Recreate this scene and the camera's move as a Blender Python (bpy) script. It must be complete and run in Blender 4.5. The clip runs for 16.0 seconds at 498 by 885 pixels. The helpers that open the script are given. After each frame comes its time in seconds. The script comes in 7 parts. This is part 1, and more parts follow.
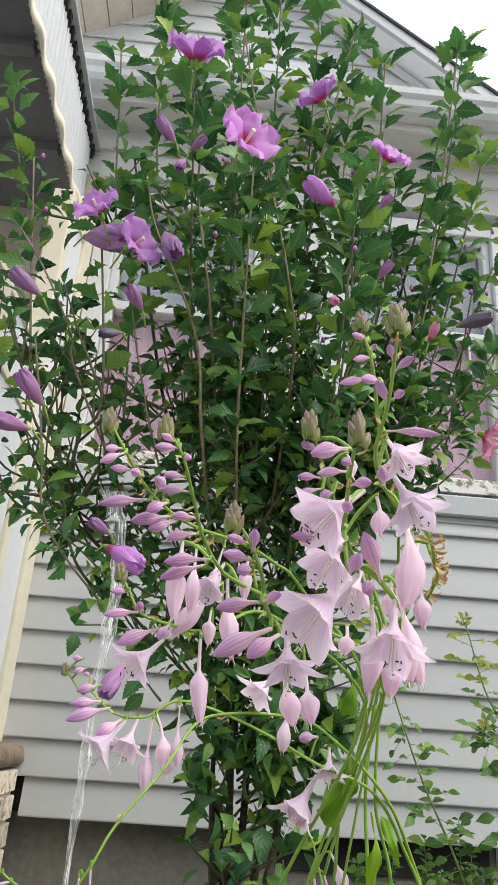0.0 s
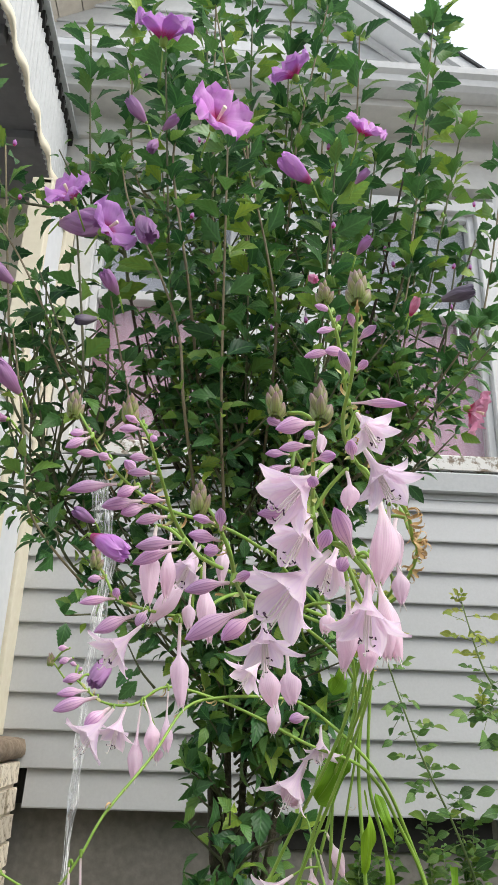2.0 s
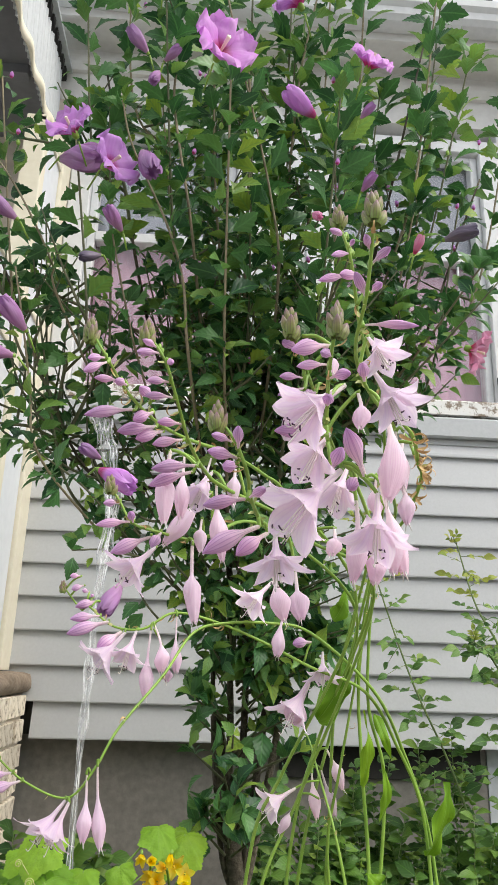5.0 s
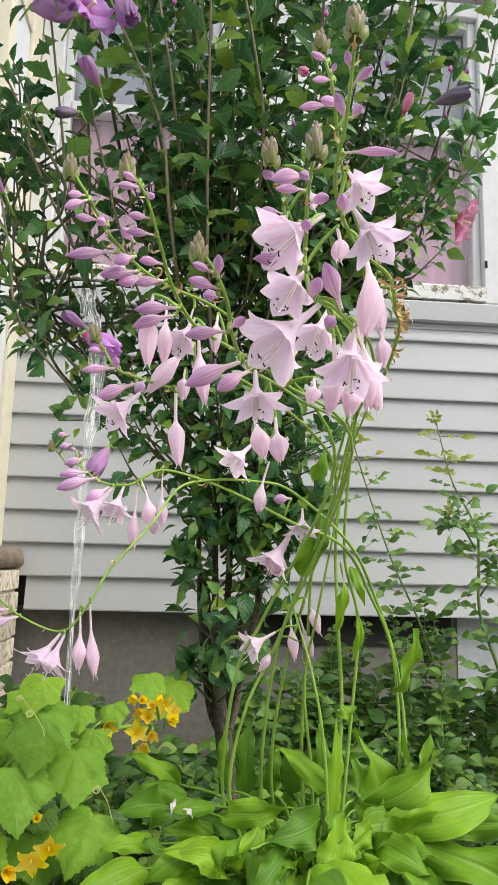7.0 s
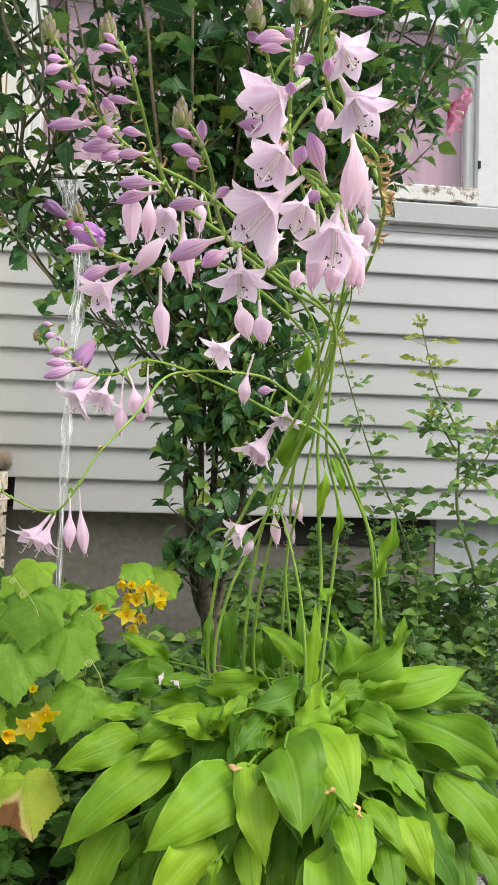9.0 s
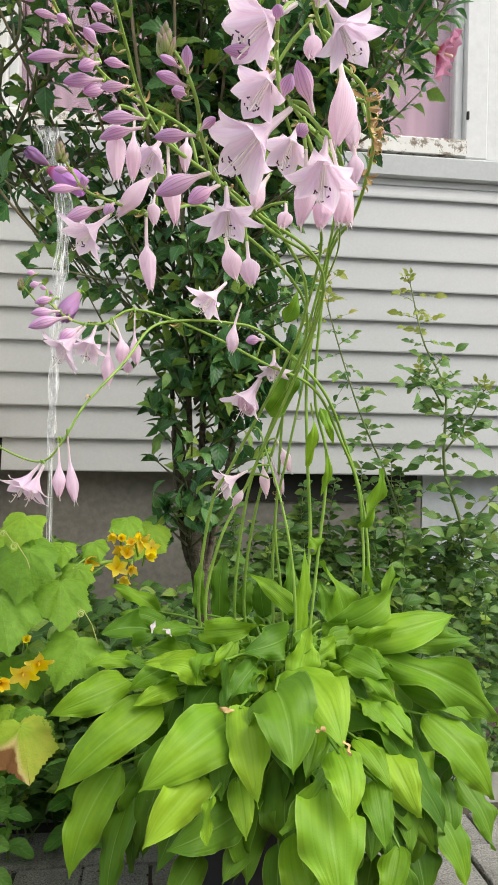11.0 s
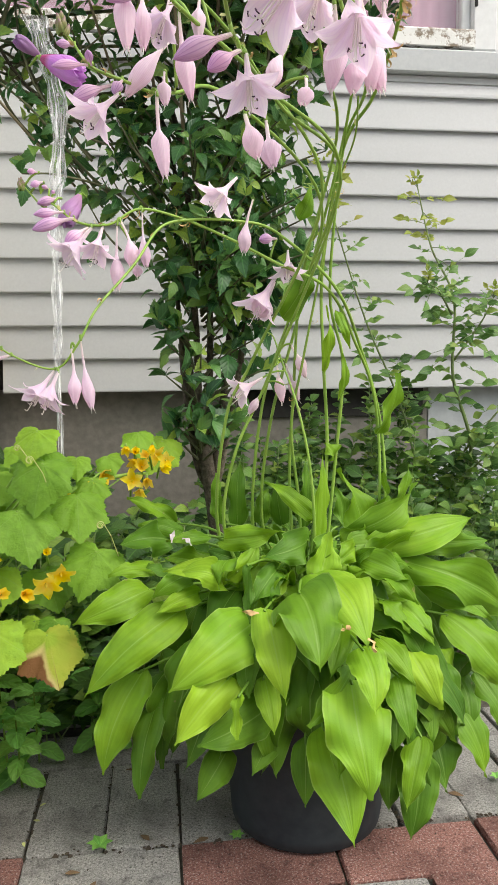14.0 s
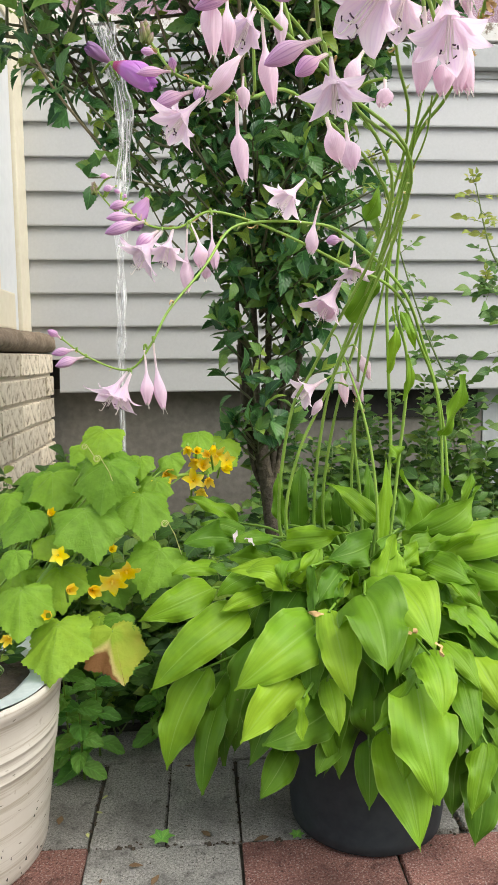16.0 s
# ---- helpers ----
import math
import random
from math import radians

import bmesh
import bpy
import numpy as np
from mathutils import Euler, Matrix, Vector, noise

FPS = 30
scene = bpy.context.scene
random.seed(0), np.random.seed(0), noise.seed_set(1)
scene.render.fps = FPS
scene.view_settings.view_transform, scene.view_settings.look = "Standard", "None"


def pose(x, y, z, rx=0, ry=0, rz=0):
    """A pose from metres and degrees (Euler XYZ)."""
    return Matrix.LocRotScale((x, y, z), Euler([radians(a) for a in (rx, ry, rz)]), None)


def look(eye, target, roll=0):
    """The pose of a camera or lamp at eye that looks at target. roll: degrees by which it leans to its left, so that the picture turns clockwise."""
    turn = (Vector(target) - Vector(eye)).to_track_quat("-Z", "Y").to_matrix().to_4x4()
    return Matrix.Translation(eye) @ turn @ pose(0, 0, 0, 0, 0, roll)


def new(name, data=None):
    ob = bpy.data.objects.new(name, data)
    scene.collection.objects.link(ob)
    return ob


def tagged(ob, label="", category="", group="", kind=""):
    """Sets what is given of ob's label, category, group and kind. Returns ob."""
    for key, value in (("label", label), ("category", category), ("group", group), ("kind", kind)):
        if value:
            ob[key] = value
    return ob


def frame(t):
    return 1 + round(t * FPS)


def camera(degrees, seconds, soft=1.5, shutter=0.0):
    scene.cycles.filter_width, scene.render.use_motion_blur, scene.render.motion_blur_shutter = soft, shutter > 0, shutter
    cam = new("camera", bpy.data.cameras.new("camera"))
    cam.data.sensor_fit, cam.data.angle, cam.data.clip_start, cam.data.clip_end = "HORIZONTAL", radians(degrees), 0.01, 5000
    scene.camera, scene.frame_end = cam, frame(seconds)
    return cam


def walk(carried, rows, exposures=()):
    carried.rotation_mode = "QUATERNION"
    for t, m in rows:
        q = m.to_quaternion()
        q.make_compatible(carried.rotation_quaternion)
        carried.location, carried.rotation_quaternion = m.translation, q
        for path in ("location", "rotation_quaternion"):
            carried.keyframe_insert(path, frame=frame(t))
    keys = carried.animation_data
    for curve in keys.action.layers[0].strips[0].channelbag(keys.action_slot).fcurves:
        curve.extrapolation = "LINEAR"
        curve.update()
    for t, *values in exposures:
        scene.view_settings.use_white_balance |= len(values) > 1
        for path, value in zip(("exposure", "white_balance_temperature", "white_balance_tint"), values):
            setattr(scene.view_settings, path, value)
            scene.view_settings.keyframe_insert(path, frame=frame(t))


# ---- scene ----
cam = camera(38.1, 16.0)
PATH = [
    (0, (0.476, -2.311, 0.741), (0.552, -0.466, 1.508), 4.1),
    (0.5, (0.473, -2.307, 0.739), (0.539, -0.457, 1.496), 4.2),
    (1, (0.49, -2.299, 0.738), (0.568, -0.443, 1.477), 3.3),
    (1.5, (0.493, -2.298, 0.738), (0.58, -0.437, 1.464), 2.4),
    (2, (0.495, -2.301, 0.741), (0.585, -0.442, 1.473), 1.8),
    (2.5, (0.489, -2.304, 0.745), (0.568, -0.451, 1.492), 2.0),
    (3, (0.483, -2.312, 0.747), (0.553, -0.463, 1.506), 2.3),
    (5.5, (0.483, -2.308, 0.704), (0.607, -0.384, 1.236), 1.7),
    (6, (0.484, -2.31, 0.688), (0.621, -0.369, 1.151), 1.8),
    (6.5, (0.484, -2.31, 0.681), (0.631, -0.355, 1.077), 2.0),
    (7, (0.487, -2.316, 0.677), (0.649, -0.348, 0.998), 1.5),
    (7.5, (0.489, -2.316, 0.669), (0.668, -0.339, 0.919), 1.5),
    (8, (0.484, -2.319, 0.662), (0.671, -0.337, 0.847), 1.9),
    (8.5, (0.487, -2.323, 0.658), (0.685, -0.337, 0.783), 2.0),
    (9, (0.489, -2.328, 0.65), (0.697, -0.34, 0.731), 1.7),
    (11.5, (0.487, -2.327, 0.629), (0.742, -0.344, 0.574), 1.1),
    (12, (0.483, -2.325, 0.624), (0.755, -0.346, 0.524), 1.0),
    (12.5, (0.483, -2.32, 0.624), (0.786, -0.349, 0.477), 0.4),
    (13, (0.475, -2.314, 0.616), (0.778, -0.345, 0.435), 0.0),
    (13.5, (0.471, -2.31, 0.613), (0.75, -0.341, 0.399), -0.2),
    (14, (0.468, -2.308, 0.612), (0.717, -0.338, 0.379), -0.5),
    (14.5, (0.463, -2.313, 0.614), (0.682, -0.339, 0.382), -0.4),
    (15, (0.454, -2.319, 0.621), (0.639, -0.339, 0.403), -0.4),
    (15.5, (0.446, -2.315, 0.62), (0.598, -0.332, 0.407), -0.4),
    (16, (0.442, -2.309, 0.614), (0.571, -0.327, 0.381), -0.4),
]
walk(cam, [(t, look(eye, target, roll)) for t, eye, target, roll in PATH],
     [(0.0, 0.65, 6560, 10), (3.0, 0.67, 6560, 10), (6.0, 0.79, 6640, 10), (9.0, 0.81, 6700, 10), (12.5, 0.84, 6860, 10), (14.5, 0.92, 6880, 10), (16.0, 0.92, 6780, 10)])

# ---- light ----
world = bpy.data.worlds.new("sky")
scene.world = world
world.use_nodes = True
wn = world.node_tree
sky = wn.nodes.new("ShaderNodeTexSky")
sky.sky_type = "NISHITA"
sky.sun_disc = False
SUN_EL, SUN_AZ = 50.0, 124.0
sky.sun_elevation, sky.sun_rotation = radians(SUN_EL), radians(SUN_AZ)
sky.air_density, sky.dust_density, sky.ozone_density = 1.0, 4.0, 1.0
wn.nodes["Background"].inputs["Strength"].default_value = 0.135
# thin bright cloud veils the blue
veil = wn.nodes.new("ShaderNodeMix")
veil.data_type = "RGBA"
veil.inputs[0].default_value = 0.72
veil.inputs[7].default_value = (6.2, 6.6, 7.1, 1)
wn.links.new(sky.outputs[0], veil.inputs[6])
wn.links.new(veil.outputs[2], wn.nodes["Background"].inputs["Color"])
sun = new("sun", bpy.data.lights.new("sun", "SUN"))
sun.data.energy, sun.data.angle, sun.data.color = 1.75, radians(44), (1.0, 0.97, 0.92)
_a, _e = radians(SUN_AZ), radians(SUN_EL)
sun.matrix_world = look((math.sin(_a) * math.cos(_e) * 20, math.cos(_a) * math.cos(_e) * 20, math.sin(_e) * 20), (0, 0, 0))

# ---- materials ----
class Nodes:
    """A small builder for node materials."""
    def __init__(self, name):
        self.mat = bpy.data.materials.new(name)
        self.mat.use_nodes = True
        self.t = self.mat.node_tree
        self.p = self.t.nodes["Principled BSDF"]
        self.out = self.t.nodes["Material Output"]

    def n(self, kind, **kw):
        node = self.t.nodes.new("ShaderNode" + kind)
        for k, v in kw.items():
            node.inputs[k].default_value = v
        return node

    def l(self, a, b):
        self.t.links.new(a, b)

    def coord(self, which="Object"):
        return self.t.nodes.new("ShaderNodeTexCoord").outputs[which]

    def noise(self, scale, detail=4.0, rough=0.6, vec=None):
        node = self.n("TexNoise", Scale=scale, Detail=detail, Roughness=rough)
        self.l(vec if vec is not None else self.coord(), node.inputs["Vector"])
        return node.outputs["Fac"]

    def ramp(self, fac, stops):
        node = self.t.nodes.new("ShaderNodeValToRGB")
        el = node.color_ramp.elements
        el[0].position, el[1].position = stops[0][0], stops[-1][0]
        for p, c in stops[1:-1]:
            el.new(p)
        for e, (p, c) in zip(el, stops):
            e.position = p
            e.color = (*c, 1) if len(c) == 3 else c
        self.l(fac, node.inputs["Fac"])
        return node.outputs["Color"]

    def mix(self, fac, a, b, mode="MIX"):
        node = self.t.nodes.new("ShaderNodeMix")
        node.data_type, node.blend_type = "RGBA", mode
        for sock, v in ((0, fac), (6, a), (7, b)):
            if isinstance(v, (int, float)):
                node.inputs[sock].default_value = v
            elif isinstance(v, tuple):
                node.inputs[sock].default_value = (*v, 1)
            else:
                self.l(v, node.inputs[sock])
        return node.outputs[2]

    def math(self, op, a, b=0.0, c=0.0):
        node = self.t.nodes.new("ShaderNodeMath")
        node.operation = op
        for i, v in enumerate((a, b, c)):
            if isinstance(v, (int, float)):
                node.inputs[i].default_value = v
            else:
                self.l(v, node.inputs[i])
        return node.outputs[0]

    def bump(self, height, strength, distance):
        node = self.n("Bump", Strength=strength, Distance=distance)
        self.l(height, node.inputs["Height"])
        self.l(node.outputs["Normal"], self.p.inputs["Normal"])
        return node

    def uv(self):
        node = self.t.nodes.new("ShaderNodeSeparateXYZ")
        self.l(self.coord("UV"), node.inputs[0])
        return node.outputs[0], node.outputs[1]

    def rand(self, island=False):
        if island:
            return self.t.nodes.new("ShaderNodeNewGeometry").outputs["Random Per Island"]
        return self.t.nodes.new("ShaderNodeObjectInfo").outputs["Random"]

    def hsv(self, color, h=0.5, s=1.0, v=1.0):
        node = self.t.nodes.new("ShaderNodeHueSaturation")
        for k, x in (("Hue", h), ("Saturation", s), ("Value", v)):
            if isinstance(x, (int, float)):
                node.inputs[k].default_value = x
            else:
                self.l(x, node.inputs[k])
        self.l(color, node.inputs["Color"])
        return node.outputs[0]

    def spread(self, fac, lo, hi):
        node = self.n("MapRange")
        node.inputs["To Min"].default_value, node.inputs["To Max"].default_value = lo, hi
        self.l(fac, node.inputs["Value"])
        return node.outputs[0]

    def base(self, color, rough=0.5, metal=0.0, spec=0.5):
        if isinstance(color, tuple):
            self.p.inputs["Base Color"].default_value = (*color, 1)
        else:
            self.l(color, self.p.inputs["Base Color"])
        if isinstance(rough, (int, float)):
            self.p.inputs["Roughness"].default_value = rough
        else:
            self.l(rough, self.p.inputs["Roughness"])
        self.p.inputs["Metallic"].default_value = metal
        self.p.inputs["Specular IOR Level"].default_value = spec

    def leafy(self, color, amount):
        """Light that comes through a thin leaf or petal."""
        tr = self.t.nodes.new("ShaderNodeBsdfTranslucent")
        self.l(color, tr.inputs["Color"])
        mx = self.t.nodes.new("ShaderNodeMixShader")
        mx.inputs[0].default_value = amount
        self.l(self.p.outputs[0], mx.inputs[1])
        self.l(tr.outputs[0], mx.inputs[2])
        self.l(mx.outputs[0], self.out.inputs["Surface"])


def plain(name, c1, c2, scale, rough=0.6, bump=0.2, dist=0.002, coarse=2.0, metal=0.0, island=False, vary=0.12, spec=0.5):
    """Two-scale noise between two colours, with fine relief."""
    m = Nodes(name)
    fine, wide = m.noise(scale, 6), m.noise(coarse, 3)
    col = m.mix(m.ramp(fine, [(0.3, (0, 0, 0)), (0.7, (1, 1, 1))]), c1, c2)
    col = m.hsv(col, v=m.spread(wide, 1 - vary, 1 + vary))
    col = m.hsv(col, v=m.spread(m.rand(island), 1 - vary, 1 + vary))
    m.base(col, m.spread(wide, rough - 0.08, rough + 0.08), metal, spec)
    if bump:
        m.bump(fine, bump, dist)
    return m.mat


def hosta_green(name, stops):
    m = Nodes(name)
    u, v = m.uv()
    # fine parallel veins run with the leaf's length, deeper ones between them
    drift = m.math("ADD", u, m.math("MULTIPLY", m.noise(9, 2), 0.05))
    vein = m.math("SINE", m.math("MULTIPLY", drift, 64.0))
    groove = m.math("POWER", m.math("ABSOLUTE", m.math("SINE", m.math("MULTIPLY", drift, 20.0))), 0.35)
    rib = m.math("ABSOLUTE", m.math("SUBTRACT", u, 0.5))
    col = m.ramp(m.rand(), stops)
    col = m.mix(m.ramp(m.noise(8.0, 3), [(0.42, (0, 0, 0)), (0.66, (0.80, 0.80, 0.80))]), col, stops[-1][1])
    col = m.mix(m.ramp(m.noise(13.0, 4), [(0.48, (0, 0, 0)), (0.70, (0.75, 0.75, 0.75))]), col, stops[0][1])
    col = m.hsv(col, v=m.spread(vein, 0.975, 1.02))
    col = m.hsv(col, v=m.spread(groove, 0.90, 1.02))
    col = m.mix(m.math("MULTIPLY", m.math("LESS_THAN", rib, 0.014), 0.35), col, (0.30, 0.46, 0.12))
    rim = m.math("GREATER_THAN", rib, 0.482)
    col = m.mix(m.math("MULTIPLY", rim, 0.35), col, (0.36, 0.50, 0.14))
    col = m.mix(m.math("MULTIPLY", m.math("GREATER_THAN", m.noise(60.0, 2), 0.74), 0.5), col, (0.30, 0.26, 0.10))
    m.base(col, m.spread(m.noise(30, 3), 0.40, 0.56), 0.0, 0.26)
    m.bump(m.math("ADD", m.math("ADD", m.math("MULTIPLY", vein, 0.10), m.math("MULTIPLY", groove, 0.34)), m.math("ADD", m.math("MULTIPLY", m.noise(150, 3), 0.5), m.math("MULTIPLY", m.noise(26, 2), 2.2))), 0.32, 0.0022)
    m.leafy(col, 0.30)
    return m.mat


def shrub_green(name, dark, light, yellow, amount=0.28, island=True, rough=0.45):
    m = Nodes(name)
    u, v = m.uv()
    r = m.rand(island)
    col = m.ramp(r, [(0.0, dark), (0.52, light), (0.90, tuple(0.60 * a + 0.40 * b for a, b in zip(light, yellow))), (1.0, yellow)])
    mid = m.math("ABSOLUTE", m.math("SUBTRACT", u, 0.5))
    side = m.math("SINE", m.math("ADD", m.math("MULTIPLY", v, 34.0), m.math("MULTIPLY", mid, -30.0)))
    col = m.hsv(col, v=m.spread(side, 0.94, 1.05))
    col = m.mix(m.math("MULTIPLY", m.math("LESS_THAN", mid, 0.03), 0.4), col, tuple(1.5 * c for c in light))
    col = m.hsv(col, v=m.spread(m.noise(30, 3), 0.8, 1.2))
    m.base(col, rough, 0.0, 0.4)
    m.bump(m.math("ADD", m.math("MULTIPLY", side, 0.6), m.math("ADD", m.noise(220, 3), m.noise(70, 3))), 0.3, 0.001)
    m.leafy(col, amount)
    return m.mat


def lobed_green():
    """Rough, puckered leaf with veins that fan out from its stalk and side veins off them."""
    m = Nodes("cucumber_leaf_green")
    u, v = m.uv()
    r = m.rand()
    col = m.ramp(r, [(0.0, (0.130, 0.290, 0.022)), (0.5, (0.205, 0.405, 0.028)), (0.85, (0.280, 0.475, 0.032)), (1.0, (0.310, 0.500, 0.036))])
    col = m.mix(m.ramp(m.noise(26, 4), [(0.45, (0, 0, 0)), (0.70, (0.5, 0.5, 0.5))]), col, (0.26, 0.48, 0.06))
    col = m.hsv(col, v=m.spread(m.noise(95, 4), 0.74, 1.22))
    fan = m.math("ABSOLUTE", m.math("SINE", m.math("MULTIPLY", u, math.pi * 5)))
    vein = m.math("LESS_THAN", m.math("MULTIPLY", fan, v), 0.026)
    col = m.mix(m.math("MULTIPLY", vein, 0.30), col, (0.30, 0.46, 0.13))
    m.base(col, 0.55, 0.0, 0.35)
    m.bump(m.math("ADD", m.noise(85, 5), m.math("ADD", m.noise(24, 3), m.math("MULTIPLY", vein, -0.4))), 0.7, 0.005)
    m.leafy(col, 0.35)
    return m.mat


def petal(name, base, mid, tip, streak, amount=0.42, streaks=44.0, heart=0.0, lines=0.22, margin=0.0):
    m = Nodes(name)
    u, v = m.uv()
    col = m.ramp(v, [(heart, base), (heart + 0.16 if heart else 0.5, mid), (1.0, tip)])
    line = m.math("SINE", m.math("MULTIPLY", m.math("ADD", u, m.math("MULTIPLY", m.noise(60, 2), 0.03)), streaks))
    col = m.mix(m.math("MULTIPLY", m.math("POWER", m.spread(line, 0.0, 1.0), 2.0), lines), col, streak)
    if margin:
        # the middle of each petal is deeper, its edges nearly white
        mid_band = m.ramp(m.math("ABSOLUTE", m.math("SUBTRACT", u, 0.5)), [(0.04, (margin, margin, margin)), (0.30, (0, 0, 0))])
        col = m.mix(mid_band, col, streak)
    col = m.mix(m.spread(m.noise(70, 3), 0.0, 0.30), col, mid)
    col = m.hsv(col, h=m.spread(m.rand(), 0.485, 0.515), s=m.spread(m.noise(45, 3), 0.70, 1.30), v=m.spread(m.rand(), 0.92, 1.06))
    m.base(col, 0.45, 0.0, 0.35)
    m.bump(m.math("ADD", m.math("MULTIPLY", line, 0.6), m.math("ADD", m.noise(160, 3), m.noise(420, 2))), 0.20, 0.0007)
    m.leafy(col, amount)
    return m.mat


def stone_paver(name, c1, c2, fleck):
    m = Nodes(name)
    fine, wide = m.noise(300, 4, 0.85), m.noise(11, 5)
    col = m.mix(m.ramp(fine, [(0.38, (0, 0, 0)), (0.60, (1, 1, 1))]), c1, c2)
    col = m.mix(m.ramp(m.noise(380, 2), [(0.57, (0, 0, 0)), (0.64, (0.85, 0.85, 0.85))]), col, fleck)
    col = m.mix(m.ramp(m.noise(230, 3), [(0.61, (0, 0, 0)), (0.67, (0.75, 0.75, 0.75))]), col, tuple(0.25 * c for c in c1))
    col = m.mix(m.ramp(wide, [(0.46, (0, 0, 0)), (0.70, (0.65, 0.65, 0.65))]), col, tuple(0.42 * c for c in c1))
    col = m.mix(m.ramp(m.noise(46, 4), [(0.60, (0, 0, 0)), (0.68, (0.5, 0.5, 0.5))]), col, tuple(0.35 * c for c in c1))
    col = m.hsv(col, v=m.spread(m.rand(), 0.80, 1.15))
    m.base(col, 0.88, 0.0, 0.25)
    m.bump(m.math("ADD", fine, m.math("MULTIPLY", wide, 1.5)), 1.0, 0.005)
    return m.mat


def bucket_mat():
    """Old white plastic: cream stains, thin scratches round it, grime near the foot."""
    m = Nodes("bucket_old_white_plastic")
    stretch = m.n("Mapping", Scale=(5.0, 5.0, 150.0))
    m.l(m.coord(), stretch.inputs["Vector"])
    col = m.mix(m.spread(m.noise(14, 5), 0.0, 1.0), (0.44, 0.41, 0.35), (0.62, 0.60, 0.545))
    col = m.mix(m.ramp(m.noise(1.0, 4, 0.6, stretch.outputs[0]), [(0.52, (0, 0, 0)), (0.66, (0.6, 0.6, 0.6))]), col, (0.27, 0.23, 0.165))
    col = m.mix(m.ramp(m.noise(70, 4), [(0.64, (0, 0, 0)), (0.70, (0.5, 0.5, 0.5))]), col, (0.30, 0.26, 0.20))
    # dirt spatter and short dark nicks
    nick = m.n("Mapping", Scale=(60.0, 60.0, 200.0))
    m.l(m.coord(), nick.inputs["Vector"])
    col = m.mix(m.ramp(m.noise(1.0, 2, 0.5, nick.outputs[0]), [(0.70, (0, 0, 0)), (0.74, (0.8, 0.8, 0.8))]), col, (0.10, 0.085, 0.06))
    m.base(col, 0.5, 0.0, 0.4)
    m.bump(m.noise(40, 4), 0.2, 0.0015)
    return m.mat


def scorched_leaf():
    """A yellowing leaf with dry brown blotches."""
    m = Nodes("yellowed_leaf_with_brown_blotch")
    col = m.mix(m.ramp(m.noise(9, 3), [(0.40, (0, 0, 0)), (0.60, (1, 1, 1))]), (0.30, 0.44, 0.04), (0.52, 0.48, 0.08))
    col = m.mix(m.ramp(m.noise(30, 4), [(0.64, (0, 0, 0)), (0.72, (0.8, 0.8, 0.8))]), col, (0.24, 0.12, 0.04))
    # one side has dried to brown, with a bleached border
    u, v = m.uv()
    dry = m.math("SUBTRACT", m.math("MULTIPLY", v, m.math("ADD", 0.72, m.math("MULTIPLY", m.noise(38, 4), 0.80))), m.math("MULTIPLY", m.math("SUBTRACT", 1.0, m.math("COSINE", m.math("MULTIPLY", m.math("SUBTRACT", u, 0.13), 2 * math.pi))), 2.6))
    col = m.mix(m.ramp(dry, [(0.12, (0, 0, 0)), (0.42, (1, 1, 1))]), col, (0.58, 0.49, 0.19))
    col = m.mix(m.ramp(dry, [(0.46, (0, 0, 0)), (0.62, (1, 1, 1))]), col, (0.22, 0.105, 0.04))
    m.base(col, 0.7, 0.0, 0.25)
    m.bump(m.noise(60, 5), 0.7, 0.005)
    m.leafy(col, 0.3)
    return m.mat


# three tones of one leaf green: middle, brightened as if lit, darkened as if shaded
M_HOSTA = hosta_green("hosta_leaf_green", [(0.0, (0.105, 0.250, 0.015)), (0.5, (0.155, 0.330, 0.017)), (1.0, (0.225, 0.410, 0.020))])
M_HOSTA_LIT = hosta_green("hosta_leaf_lit_green", [(0.0, (0.185, 0.385, 0.024)), (0.5, (0.240, 0.450, 0.028)), (1.0, (0.320, 0.520, 0.034))])
M_HOSTA_SHADED = hosta_green("hosta_leaf_shaded_green", [(0.0, (0.062, 0.170, 0.015)), (0.5, (0.095, 0.230, 0.017)), (1.0, (0.140, 0.295, 0.019))])
M_HIB = shrub_green("hibiscus_leaf_green", (0.024, 0.092, 0.034), (0.092, 0.236, 0.066), (0.35, 0.50, 0.07), 0.30, rough=0.36)
M_HIB_PART = shrub_green("hibiscus_leaf_green_single", (0.028, 0.104, 0.038), (0.098, 0.248, 0.071), (0.30, 0.47, 0.08), 0.33, island=False, rough=0.36)
M_ROSE = shrub_green("rose_leaf_green", (0.075, 0.175, 0.05), (0.165, 0.325, 0.08), (0.33, 0.44, 0.10), 0.40)
M_ROSE_TIP = shrub_green("rose_young_leaf_yellow_green", (0.22, 0.32, 0.05), (0.36, 0.44, 0.08), (0.46, 0.44, 0.12), 0.45)
M_WEED = shrub_green("weed_green", (0.030, 0.088, 0.018), (0.088, 0.205, 0.032), (0.28, 0.42, 0.06), 0.36)
M_SCORCH = scorched_leaf()
M_CUC = lobed_green()
M_MINT = shrub_green("mint_leaf_green", (0.16, 0.44, 0.085), (0.27, 0.60, 0.12), (0.36, 0.66, 0.13), 0.38, False, 0.36)
M_STEM = plain("scape_green", (0.17, 0.32, 0.040), (0.27, 0.43, 0.065), 60, 0.45, 0.1, 0.0006, 8)
M_PETIOLE = plain("hosta_stalk_green", (0.10, 0.225, 0.018), (0.17, 0.31, 0.030), 60, 0.5, 0.1, 0.0006, 8)
M_BRACT = plain("bract_pale_green", (0.42, 0.48, 0.14), (0.58, 0.56, 0.25), 80, 0.55, 0.1, 0.0005, 9)
